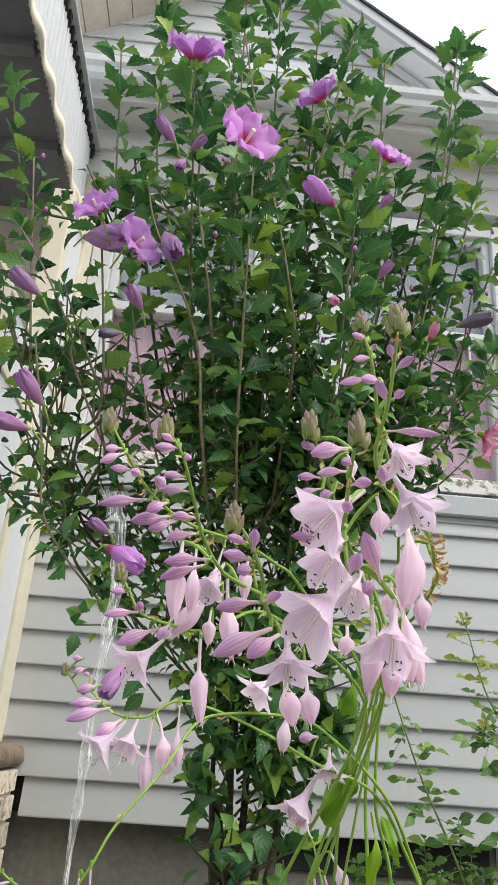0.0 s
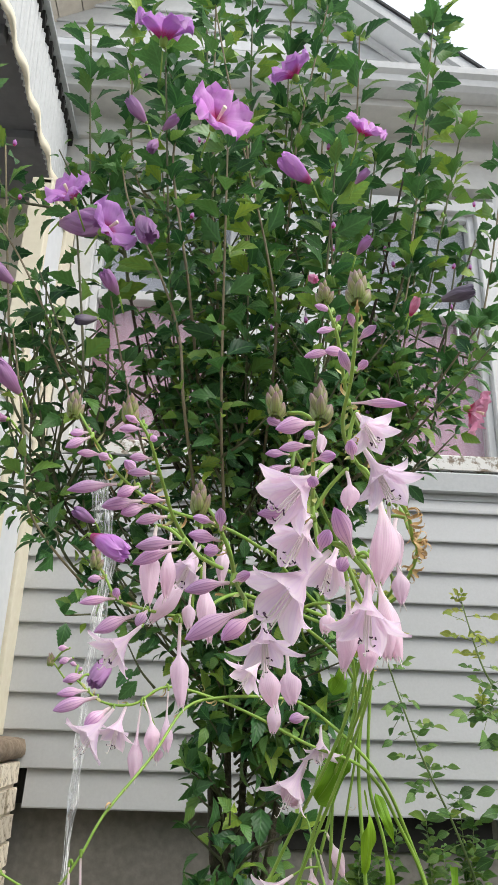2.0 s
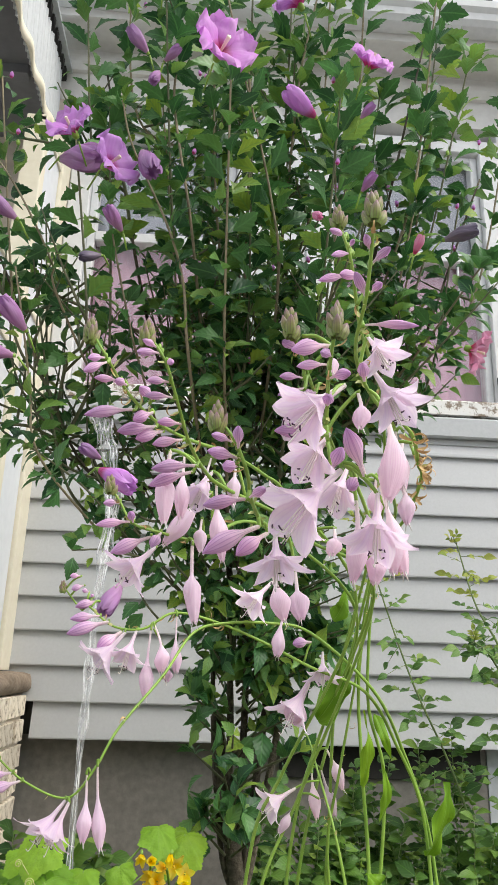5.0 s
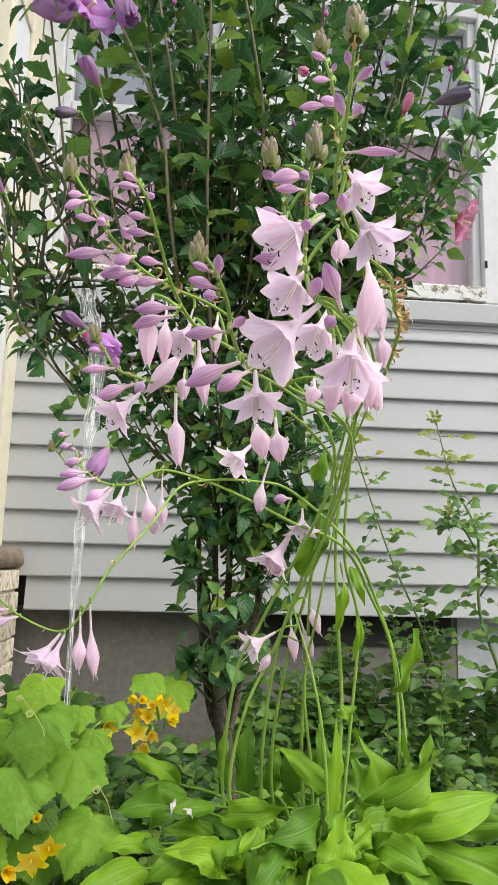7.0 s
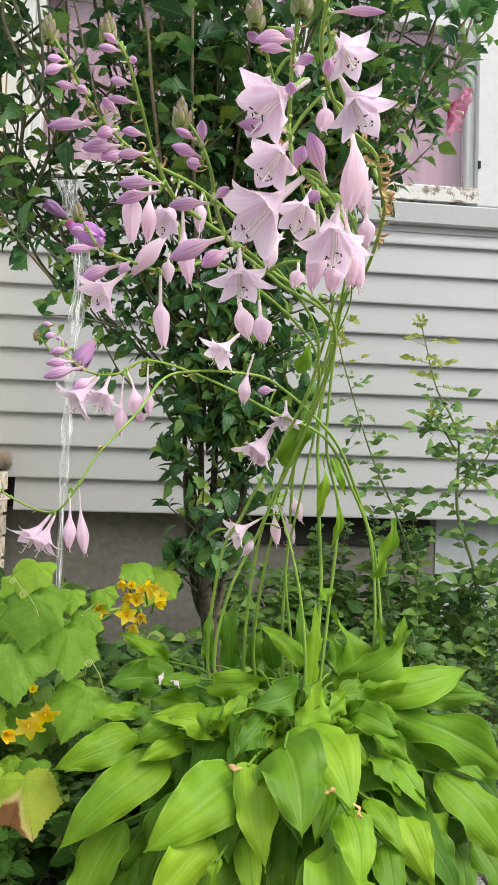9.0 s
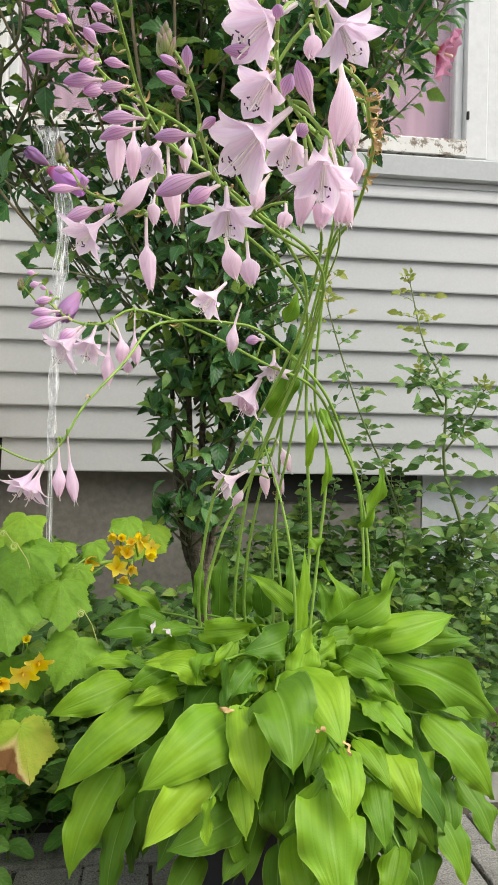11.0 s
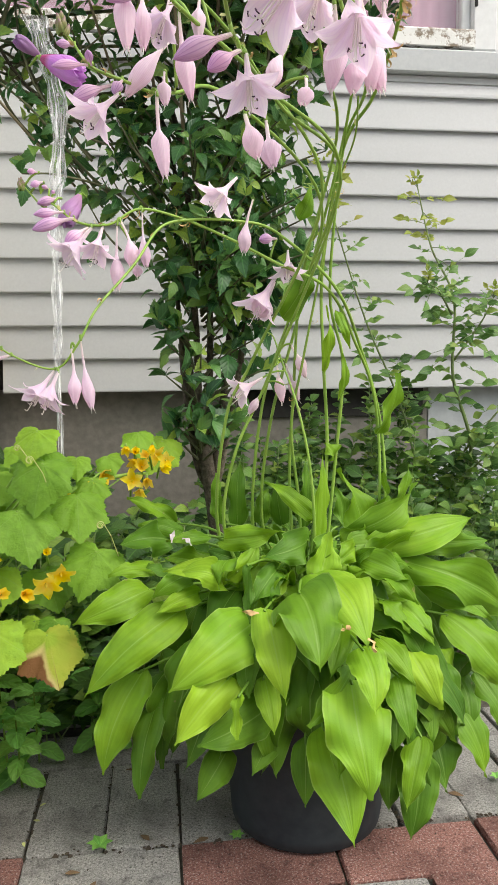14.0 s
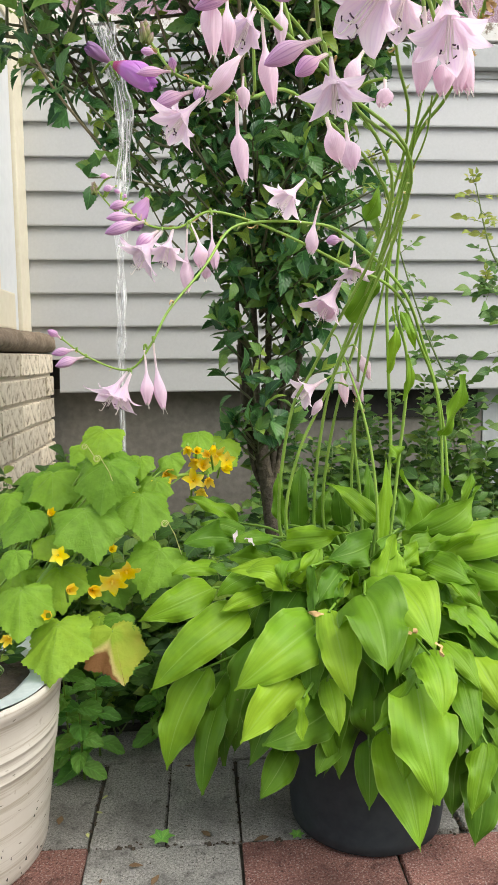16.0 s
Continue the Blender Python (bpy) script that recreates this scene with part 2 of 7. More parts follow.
M_DRY = plain("dried_petal_tan", (0.48, 0.29, 0.11), (0.66, 0.46, 0.22), 90, 0.7, 0.4, 0.001, 12)
M_BARK = plain("shrub_bark", (0.040, 0.032, 0.022), (0.150, 0.128, 0.090), 110, 0.9, 1.0, 0.005, 14, vary=0.35)
M_TWIG = plain("young_twig", (0.085, 0.10, 0.05), (0.17, 0.17, 0.09), 60, 0.7, 0.3, 0.001, 7)
M_WAND = plain("shrub_wand_tan_green", (0.17, 0.145, 0.085), (0.29, 0.24, 0.15), 60, 0.7, 0.35, 0.001, 8)
M_CANE = plain("rose_cane_green", (0.14, 0.23, 0.07), (0.22, 0.28, 0.10), 60, 0.55, 0.2, 0.001, 7)
M_LILAC = petal("hosta_petal_lilac", (0.96, 0.93, 0.86), (0.97, 0.84, 0.93), (0.97, 0.83, 0.94), (0.76, 0.50, 0.86), 0.52, 38.0, 0.0, 0.22, 0.34)
M_PALE = petal("hosta_spent_petal_pale", (0.95, 0.90, 0.80), (0.95, 0.81, 0.90), (0.93, 0.72, 0.84), (0.76, 0.46, 0.70), 0.48, 44.0, 0.0, 0.34)
M_BUD = petal("hosta_bud_purple", (0.90, 0.86, 0.72), (0.86, 0.60, 0.78), (0.60, 0.34, 0.64), (0.38, 0.13, 0.44), 0.36, 44.0, 0.0, 0.55)
M_TIPBUD = petal("hosta_tip_bud", (0.24, 0.38, 0.08), (0.28, 0.28, 0.11), (0.33, 0.14, 0.25), (0.14, 0.08, 0.09), 0.15, 30.0, 0.0, 0.50)
M_FILAMENT = plain("filament_white", (0.80, 0.76, 0.70), (0.84, 0.80, 0.76), 50, 0.5, 0.0)
M_ANTHER = plain("anther_dark", (0.05, 0.03, 0.06), (0.12, 0.06, 0.10), 120, 0.8, 0.2)
M_MALLOW = petal("hibiscus_petal_mauve", (0.50, 0.03, 0.14), (0.70, 0.32, 0.76), (0.73, 0.38, 0.82), (0.60, 0.23, 0.66), 0.4, 60.0, 0.14)
M_MALLOW_OLD = petal("hibiscus_closed_purple", (0.56, 0.30, 0.50), (0.50, 0.27, 0.52), (0.44, 0.25, 0.50), (0.34, 0.16, 0.38), 0.35, 50.0)
M_MALLOW_DEAD = petal("hibiscus_wilted_grey", (0.25, 0.20, 0.24), (0.18, 0.14, 0.20), (0.13, 0.11, 0.17), (0.10, 0.07, 0.12), 0.1, 50.0)
M_MALLOW_PINK = petal("hibiscus_petal_pink", (0.60, 0.05, 0.16), (0.80, 0.34, 0.52), (0.82, 0.40, 0.58), (0.70, 0.24, 0.42), 0.4, 60.0, 0.12)
M_COLUMN = plain("stamen_column_cream", (0.80, 0.72, 0.50), (0.86, 0.80, 0.62), 200, 0.7, 0.5, 0.001)
M_YELLOW = petal("cucumber_petal_yellow", (0.98, 0.64, 0.02), (1.0, 0.78, 0.05), (1.0, 0.86, 0.12), (0.98, 0.66, 0.02), 0.5)
M_ORANGE = petal("marigold_orange", (0.85, 0.16, 0.01), (0.95, 0.26, 0.01), (0.96, 0.32, 0.02), (0.8, 0.12, 0.01))
M_SIDING = plain("siding_vinyl_off_white", (0.475, 0.488, 0.495), (0.515, 0.528, 0.535), 130, 0.42, 0.08, 0.0006, 1.3, vary=0.025)
M_ALUM = plain("trim_aluminium_grey", (0.45, 0.47, 0.48), (0.51, 0.525, 0.53), 90, 0.38, 0.06, 0.0006, 2.0, vary=0.04)
M_WHITE = plain("painted_white_wood", (0.62, 0.63, 0.63), (0.70, 0.71, 0.71), 40, 0.45, 0.12, 0.001, 3.0, vary=0.04)
M_CREAM = plain("cream_paint", (0.74, 0.685, 0.53), (0.80, 0.75, 0.60), 40, 0.5, 0.1, 0.001, 3.0, vary=0.05)
M_PANEL = plain("porch_panel_white", (0.68, 0.71, 0.74), (0.74, 0.77, 0.80), 30, 0.35, 0.05, 0.0005, 2.0, vary=0.03)
M_BEIGE = plain("soffit_beige", (0.50, 0.45, 0.38), (0.60, 0.55, 0.47), 30, 0.6, 0.1, 0.001, 2.0, vary=0.06)
M_FRIEZE = plain("frieze_grey_white", (0.66, 0.65, 0.62), (0.74, 0.73, 0.70), 30, 0.55, 0.1, 0.001, 2.0, vary=0.05)
M_SHINGLE = plain("roof_shingle_dark", (0.03, 0.032, 0.035), (0.07, 0.072, 0.075), 150, 0.9, 0.6, 0.003, 5)
# concrete grey, made darker for the shade under the siding
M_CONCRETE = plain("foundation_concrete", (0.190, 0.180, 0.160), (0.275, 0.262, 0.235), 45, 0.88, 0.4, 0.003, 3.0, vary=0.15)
M_SOFFIT = plain("soffit_white", (0.78, 0.80, 0.81), (0.86, 0.87, 0.88), 30, 0.55, 0.1, 0.001, 2.0, vary=0.04)
M_FOOTING = plain("foundation_painted_pale_grey", (0.40, 0.43, 0.45), (0.50, 0.53, 0.55), 25, 0.8, 0.3, 0.002, 3.0, vary=0.12)
M_CAP = plain("cap_stone_brown", (0.19, 0.145, 0.10), (0.36, 0.28, 0.205), 60, 0.9, 0.8, 0.005, 10, vary=0.2)
M_MORTAR = plain("mortar_beige", (0.55, 0.49, 0.39), (0.66, 0.60, 0.49), 160, 0.95, 0.6, 0.003, 9)
# dark grey puts the shade under the awning into the colour
M_SHADE = plain("awning_underside_shaded", (0.13, 0.135, 0.145), (0.17, 0.175, 0.185), 20, 0.7, 0.1, 0.001, 3)
M_RIB = plain("awning_side_grey", (0.43, 0.455, 0.465), (0.50, 0.525, 0.535), 40, 0.4, 0.1, 0.001, 3, vary=0.05)
# near-black that stands for shade in gaps; small dark parts and scuffs share it
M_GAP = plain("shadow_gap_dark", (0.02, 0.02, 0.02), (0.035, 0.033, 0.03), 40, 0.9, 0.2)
M_MAUVE = plain("window_curtain_mauve", (0.36, 0.215, 0.28), (0.42, 0.255, 0.325), 6, 0.8, 0.15, 0.004, 1.5, vary=0.08)
# grey of the reflection in the upper pane, held as a surface colour
M_DUSK = plain("window_upper_reflection_grey", (0.24, 0.26, 0.30), (0.31, 0.33, 0.37), 8, 0.6, 0.1, 0.002, 2.0)
M_POT = plain("pot_black_plastic", (0.020, 0.028, 0.034), (0.035, 0.044, 0.050), 60, 0.62, 0.1, 0.0006, 4, vary=0.15, spec=0.35)
M_BUCKET = bucket_mat()
# pale ground assumed for the unseen yard, to bounce light up under the eaves
M_YARD = plain("yard_bounce_ground", (0.27, 0.265, 0.25), (0.36, 0.35, 0.335), 40, 0.9, 0.3, 0.003, 0.6, vary=0.1)
M_RIM = plain("bucket_inner_pale_blue", (0.42, 0.50, 0.50), (0.64, 0.70, 0.69), 40, 0.6, 0.3, 0.002, 9, vary=0.15)
M_SOIL = plain("soil_dark", (0.035, 0.027, 0.02), (0.085, 0.065, 0.045), 60, 0.95, 1.0, 0.01, 7, vary=0.2)
M_SAND = plain("joint_sand_dark", (0.05, 0.045, 0.035), (0.10, 0.09, 0.07), 150, 0.95, 0.8, 0.003, 8)
M_GREY = stone_paver("paver_grey", (0.23, 0.225, 0.208), (0.54, 0.525, 0.49), (0.66, 0.645, 0.61))
M_RED = stone_paver("paver_red", (0.17, 0.078, 0.066), (0.43, 0.215, 0.178), (0.58, 0.44, 0.39))
M_LITTER = plain("dead_leaf_brown", (0.10, 0.06, 0.035), (0.24, 0.15, 0.07), 60, 0.85, 0.5, 0.002, 10)


def brick_mat():
    m = Nodes("brick_whitewashed")
    fine, wide = m.noise(38, 6, 0.72), m.noise(9, 3)
    pit = m.noise(120, 3, 0.7)
    col = m.ramp(fine, [(0.37, (0.17, 0.135, 0.095)), (0.43, (0.62, 0.54, 0.41)), (0.52, (0.82, 0.74, 0.60)), (0.8, (0.88, 0.82, 0.70))])
    col = m.hsv(col, v=m.spread(m.rand(), 0.8, 1.12))
    col = m.hsv(col, v=m.spread(wide, 0.85, 1.1))
    m.base(col, 0.9, 0.0, 0.25)
    col = m.mix(m.ramp(m.math("MULTIPLY", pit, m.math("ADD", wide, 0.5)), [(0.56, (0, 0, 0)), (0.66, (0.85, 0.85, 0.85))]), col, (0.13, 0.105, 0.08))
    m.bump(m.math("SUBTRACT", fine, m.math("MULTIPLY", pit, 0.7)), 0.8, 0.004)
    return m.mat


def sill_mat():
    m = Nodes("peeling_white_sill")
    flake = m.noise(28, 6, 0.7)
    col = m.ramp(flake, [(0.40, (0.22, 0.17, 0.12)), (0.46, (0.42, 0.38, 0.33)), (0.50, (0.74, 0.73, 0.70)), (0.8, (0.80, 0.80, 0.78))])
    m.base(col, 0.6)
    m.bump(m.ramp(flake, [(0.42, (0, 0, 0)), (0.52, (1, 1, 1))]), 0.6, 0.002)
    return m.mat


def film_mat():
    """Clear thin plastic film with a sheen."""
    m = Nodes("clear_plastic_film")
    m.base((0.95, 0.97, 0.98), 0.12, 0.0, 0.8)
    tr = m.t.nodes.new("ShaderNodeBsdfTransparent")
    mx = m.t.nodes.new("ShaderNodeMixShader")
    along = m.n("Mapping", Scale=(9.0, 16.0, 1.0))
    m.l(m.coord("UV"), along.inputs["Vector"])
    m.l(m.ramp(m.noise(1.0, 5, 0.65, along.outputs[0]), [(0.38, (0.12, 0.12, 0.12)), (0.52, (0.34, 0.34, 0.34)), (0.62, (0.90, 0.90, 0.90))]), mx.inputs[0])
    m.l(tr.outputs[0], mx.inputs[1])
    m.l(m.p.outputs[0], mx.inputs[2])
    m.l(mx.outputs[0], m.out.inputs["Surface"])
    m.bump(m.noise(1.0, 4, 0.6, along.outputs[0]), 0.6, 0.003)
    return m.mat


def glass_mat():
    m = Nodes("window_glass")
    gl = m.t.nodes.new("ShaderNodeBsdfGlossy")
    gl.inputs["Roughness"].default_value = 0.03
    tr = m.t.nodes.new("ShaderNodeBsdfTransparent")
    mx = m.t.nodes.new("ShaderNodeMixShader")
    mx.inputs[0].default_value = 0.05
    m.l(tr.outputs[0], mx.inputs[1])
    m.l(gl.outputs[0], mx.inputs[2])
    m.l(mx.outputs[0], m.out.inputs["Surface"])
    return m.mat


M_BRICK, M_SILL, M_FILM, M_GLASS = brick_mat(), sill_mat(), film_mat(), glass_mat()


# ---- builders ----
def mesh_of(name, verts, faces, mats, uvs=None, slots=None, smooth=True):
    """A mesh from vertices, faces, materials, per-vertex uv and per-face material slots."""
    me = bpy.data.meshes.new(name)
    me.from_pydata([tuple(v) for v in verts], [], faces)
    for m in (mats if isinstance(mats, (list, tuple)) else [mats]):
        me.materials.append(m)
    if uvs is not None:
        layer = me.uv_layers.new(name="UVMap")
        idx = np.empty(len(me.loops), dtype=np.int32)
        me.loops.foreach_get("vertex_index", idx)
        layer.data.foreach_set("uv", np.asarray(uvs, dtype=np.float32)[idx].ravel())
    if slots is not None:
        me.polygons.foreach_set("material_index", np.asarray(slots, dtype=np.int32))
    if smooth:
        me.polygons.foreach_set("use_smooth", np.ones(len(me.polygons), dtype=bool))
    me.update()
    return me


def thing(name, at, label, category, group="", kind=""):
    ob = new(name)
    ob.location = at
    ob.empty_display_size = 0.05
    return tagged(ob, label, category, group, kind)


def part_mesh(name, me, parent=None, label="", m=None):
    """Links a mesh built in world places as one part under its thing."""
    ob = new(name, me)
    if parent is not None:
        ob.parent = parent
        if parent.parent is None:
            ob.matrix_parent_inverse = Matrix.Translation(-Vector(parent.location))
    if m is not None:
        ob.matrix_basis = m
    if label:
        ob["label"] = label
    return ob


def part(name, bm, material, parent, label="", smooth=False):
    me = bpy.data.meshes.new(name)
    bm.to_mesh(me)
    bm.free()
    me.materials.append(material)
    if smooth:
        me.polygons.foreach_set("use_smooth", np.ones(len(me.polygons), dtype=bool))
    return part_mesh(name, me, parent, label)


def box_bm(x0, x1, y0, y1, z0, z1, bevel=0.0, seg=2):
    bm = bmesh.new()
    bmesh.ops.create_cube(bm, size=1.0)
    for v in bm.verts:
        v.co = Vector((x0 + (v.co.x + 0.5) * (x1 - x0), y0 + (v.co.y + 0.5) * (y1 - y0), z0 + (v.co.z + 0.5) * (z1 - z0)))
    if bevel:
        bmesh.ops.bevel(bm, geom=list(bm.edges), offset=bevel, segments=seg, affect="EDGES", profile=0.6)
    return bm


def box(name, x0, x1, y0, y1, z0, z1, mat, parent, bevel=0.003, label=""):
    return part(name, box_bm(x0, x1, y0, y1, z0, z1, bevel), mat, parent, label)


def solid(name, outline, axis, a, b, mat, parent, label=""):
    """An outline in two coordinates, drawn out from a to b along the third axis."""
    n = len(outline)
    put = {"x": lambda p, s: (s, p[0], p[1]), "y": lambda p, s: (p[0], s, p[1]), "z": lambda p, s: (p[0], p[1], s)}[axis]
    verts = [put(p, s) for s in (a, b) for p in outline]
    faces = [(i, (i + 1) % n, n + (i + 1) % n, n + i) for i in range(n)] + [tuple(range(n - 1, -1, -1)), tuple(range(n, 2 * n))]
    me = mesh_of(name, verts, faces, mat, smooth=False)
    bm = bmesh.new()
    bm.from_mesh(me)
    bmesh.ops.recalc_face_normals(bm, faces=bm.faces)
    bm.to_mesh(me)
    bm.free()
    return part_mesh(name, me, parent, label)


def glide(points, steps):
    """Points along a smooth curve through the given ones."""
    p = [Vector(q) for q in points]
    p = [2 * p[0] - p[1]] + p + [2 * p[-1] - p[-2]]
    out = []
    for i in range(1, len(p) - 2):
        for k in range(steps):
            t = k / steps
            a, b, c, d = p[i - 1:i + 3]
            out.append(0.5 * (2 * b + (c - a) * t + (2 * a - 5 * b + 4 * c - d) * t * t + (3 * b - a - 3 * c + d) * t ** 3))
    return out + [p[-2]]


def tube(points, radii, n=6):
    """Vertices, faces and uvs of a round tube; radii: first and last, or one for each point."""
    m = len(points)
    if len(radii) == 2:
        radii = [radii[0] + (radii[1] - radii[0]) * i / (m - 1) for i in range(m)]
    verts, uvs = [], []
    side = None
    for i, p in enumerate(points):
        d = (points[min(i + 1, m - 1)] - points[max(i - 1, 0)])
        d = d.normalized() if d.length > 1e-9 else Vector((0, 0, 1))
        if side is None:
            side = d.orthogonal().normalized()
        side = (side - d * side.dot(d))
        side = side.normalized() if side.length > 1e-6 else d.orthogonal().normalized()
        other = d.cross(side)
        for k in range(n):
            a = 2 * math.pi * k / n
            verts.append(p + (side * math.cos(a) + other * math.sin(a)) * radii[i])
            uvs.append((k / n, i / (m - 1)))
    faces = [(i * n + k, i * n + (k + 1) % n, (i + 1) * n + (k + 1) % n, (i + 1) * n + k) for i in range(m - 1) for k in range(n)]
    faces += [tuple(range(n - 1, -1, -1)), tuple(range((m - 1) * n, m * n))]
    return verts, faces, uvs


class Bag:
    """Gathers pieces into one mesh."""
    def __init__(self):
        self.v, self.f, self.u, self.s = [], [], [], []

    def add(self, verts, faces, uvs=None, slot=0):
        o = len(self.v)
        self.v += [tuple(q) for q in verts]
        self.f += [tuple(i + o for i in q) for q in faces]
        self.u += list(uvs) if uvs is not None else [(0.5, 0.5)] * len(verts)
        self.s += [slot] * len(faces)

    def put(self, tmpl, m, slot=0):
        """A template (vertices, faces, uvs) at the pose m."""
        co = np.asarray(tmpl[0]) @ np.array(m.to_3x3()).T + np.array(m.translation)
        o = len(self.v)
        self.v += [tuple(q) for q in co]
        self.f += [tuple(i + o for i in q) for q in tmpl[1]]
        self.u += tmpl[2]
        self.s += [slot] * len(tmpl[1])

    def mesh(self, name, mats, smooth=True):
        return mesh_of(name, self.v, self.f, mats, self.u, self.s, smooth)


def aim(at, along, up, size=1.0, roll=0.0):
    """A pose at a place whose y axis runs along a way and whose z axis is near up."""
    y = Vector(along).normalized()
    x = y.cross(Vector(up))
    x = x.normalized() if x.length > 1e-5 else y.orthogonal().normalized()
    z = x.cross(y)
    m = Matrix((x, y, z)).transposed().to_4x4()
    m = m @ Matrix.Rotation(roll, 4, "Y") @ Matrix.Scale(size, 4)
    m.translation = at
    return m


RNG = random.Random(7)

# ---- ground ----
N = 70
gv, gf = [], []
for i in range(N + 1):
    for j in range(N + 1):
        fx, fy = (i / N * 2 - 1), (j / N * 2 - 1)
        x = 0.6 + math.copysign(abs(fx) ** 4, fx) * 900 + fx * 3
        y = -0.8 + math.copysign(abs(fy) ** 4, fy) * 900 + fy * 2.2
        z = -0.06
        if -1.15 < y < 0.05 and -0.5 < x < 4:
            z = 0.012 + 0.03 * noise.noise((x * 4, y * 4, 1.0))
        gv.append((x, y, z))
for i in range(N):
    for j in range(N):
        a = i * (N + 1) + j
        gf.append((a, a + N + 1, a + N + 2, a + 1))
# slot 1, beyond the bed, is the added pale bounce ground
ground = part_mesh("ground", mesh_of("ground", gv, gf, [M_SOIL, M_YARD], slots=[1 if gv[q[0]][1] < -1.15 else 0 for q in gf]))
tagged(ground, "dark garden soil by the house and added pale ground that bounces light across the yard", "ground", kind="structure")

# ---- house wall ----
wall = thing("wall_north", (1.5, 0.0, 0.0), "house wall clad in off-white horizontal vinyl siding", "wall", kind="structure")
LAP, FOOT = 0.1016, 0.51
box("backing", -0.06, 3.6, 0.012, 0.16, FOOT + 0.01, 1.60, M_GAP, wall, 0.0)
for k in range(10):
    z = FOOT + LAP * k
    top = min(LAP + 0.004, 1.487 - z)
    x0 = 0.0 if k == 0 else -0.085
    # the face leans out to a lip, with the undercut behind it
    prof = [(0.010, top), (-0.002, top), (-0.0035, top - 0.006), (-0.0155, 0.012), (-0.0165, 0.004), (-0.0155, 0.0), (-0.011, 0.0), (-0.009, 0.006), (0.010, 0.012)]
    solid("siding_board", [(a, z + b) for a, b in prof], "x", x0, 3.6, M_SIDING, wall)
box("channel", -0.085, 3.6, -0.012, 0.0, 1.468, 1.4885, M_SIDING, wall, 0.002)
solid("sill_band", [(0.01, 1.49), (-0.032, 1.49), (-0.036, 1.494), (-0.036, 1.556), (-0.030, 1.562), (0.01, 1.570)], "x", -0.085, 3.6, M_ALUM, wall, "grey aluminium band under the windows")
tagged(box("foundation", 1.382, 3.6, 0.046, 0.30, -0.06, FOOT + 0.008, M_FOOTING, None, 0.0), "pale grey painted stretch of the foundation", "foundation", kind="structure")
# a flat strip, not a hollow: the recess's shade is its colour
tagged(box("trim", 0.74, 1.36, 0.040, 0.052, 0.415, FOOT - 0.004, M_GAP, None, 0.002), "flat near-black strip painted as a shaded recess along the top of the foundation", "trim", kind="structure")
# this stretch carries part of its shade in the concrete colour
tagged(box("foundation", -0.06, 1.38, 0.05, 0.30, -0.06, FOOT + 0.008, M_CONCRETE, None, 0.0), "grey concrete foundation, its colour darkened for the shade under the siding", "foundation", kind="structure")

# the window storey above the band
upper = thing("wall_upper", (0.7, 0.1, 1.57), "painted boards between and above the windows", "wall", kind="structure")
WZ0, WZ1 = 1.634, 2.675
for x0, x1 in ((-0.6, -0.08), (0.62, 0.80), (1.56, 3.6)):
    box("board", x0, x1, -0.004, 0.12, 1.571, 2.80, M_WHITE if x0 > 0 else M_BEIGE, upper, 0.003)
box("header", -0.6, 3.6, -0.002, 0.12, 2.802, 3.06, M_FRIEZE, upper, 0.003)
solid("crown_strip", [(0.0, 2.93), (-0.02, 2.93), (-0.035, 2.96), (-0.035, 2.985), (0.0, 2.985)], "x", -0.6, 3.6, M_FRIEZE, upper)


def window(name, x0, x1, label):
    w = thing(name, (0.5 * (x0 + x1), 0.0, WZ0), label, "window", kind="structure")
    z0, z1, c = WZ0, WZ1, 0.5 * (WZ0 + WZ1) + 0.06
    f = part_mesh("window_frame", Bag().mesh("window_frame", M_WHITE), w)
    bag = Bag()
    for a, b, d, e, y0, y1 in ((x0 - 0.078, x0, z0 - 0.062, z1 + 0.06, -0.012, 0.10), (x1, x1 + 0.078, z0 - 0.062, z1 + 0.06, -0.012, 0.10), (x0, x1, z1, z1 + 0.06, -0.012, 0.10),
                               (x0, x0 + 0.03, z0, z1, 0.012, 0.06), (x1 - 0.03, x1, z0, z1, 0.012, 0.06), (x0 + 0.03, x1 - 0.03, c - 0.02, c + 0.02, 0.008, 0.06), (x0 + 0.03, x1 - 0.03, z1 - 0.025, z1, 0.012, 0.06)):
        b2 = box_bm(a, b, y0, y1, d, e, 0.004, 1)
        b2.verts.ensure_lookup_table()
        bag.add([v.co.copy() for v in b2.verts], [[v.index for v in fc.verts] for fc in b2.faces])
        b2.free()
    f.data = bag.mesh("window_frame", M_WHITE, False)
    solid("window_sill", [(0.06, z0), (-0.022, z0 - 0.006), (-0.028, z0 - 0.012), (-0.028, z0 - 0.060), (0.06, z0 - 0.060)], "x", x0, x1, M_SILL, w, "peeling white wooden sill")
    for d, e, y in ((z0, c - 0.02, 0.036), (c + 0.02, z1 - 0.025, 0.046)):
        g = box("pane", x0 + 0.03, x1 - 0.03, y, y + 0.004, d, e, M_GLASS, w, 0.0)
        g.visible_shadow = False
    # folds of a curtain hang behind the lower sash
    bag = Bag()
    n = 40
    pts = [(x0 + 0.012 + (x1 - x0 - 0.024) * i / n, 0.062 + 0.004 * math.sin(i * 1.7) + 0.003 * math.sin(i * 0.6)) for i in range(n + 1)]
    bag.add([(a, b, z) for z in (z0 + 0.002, c) for a, b in pts], [(i, i + 1, n + 2 + i, n + 1 + i) for i in range(n)])
    part_mesh("curtain", bag.mesh("curtain", M_MAUVE), w, "mauve curtain behind the lower pane")
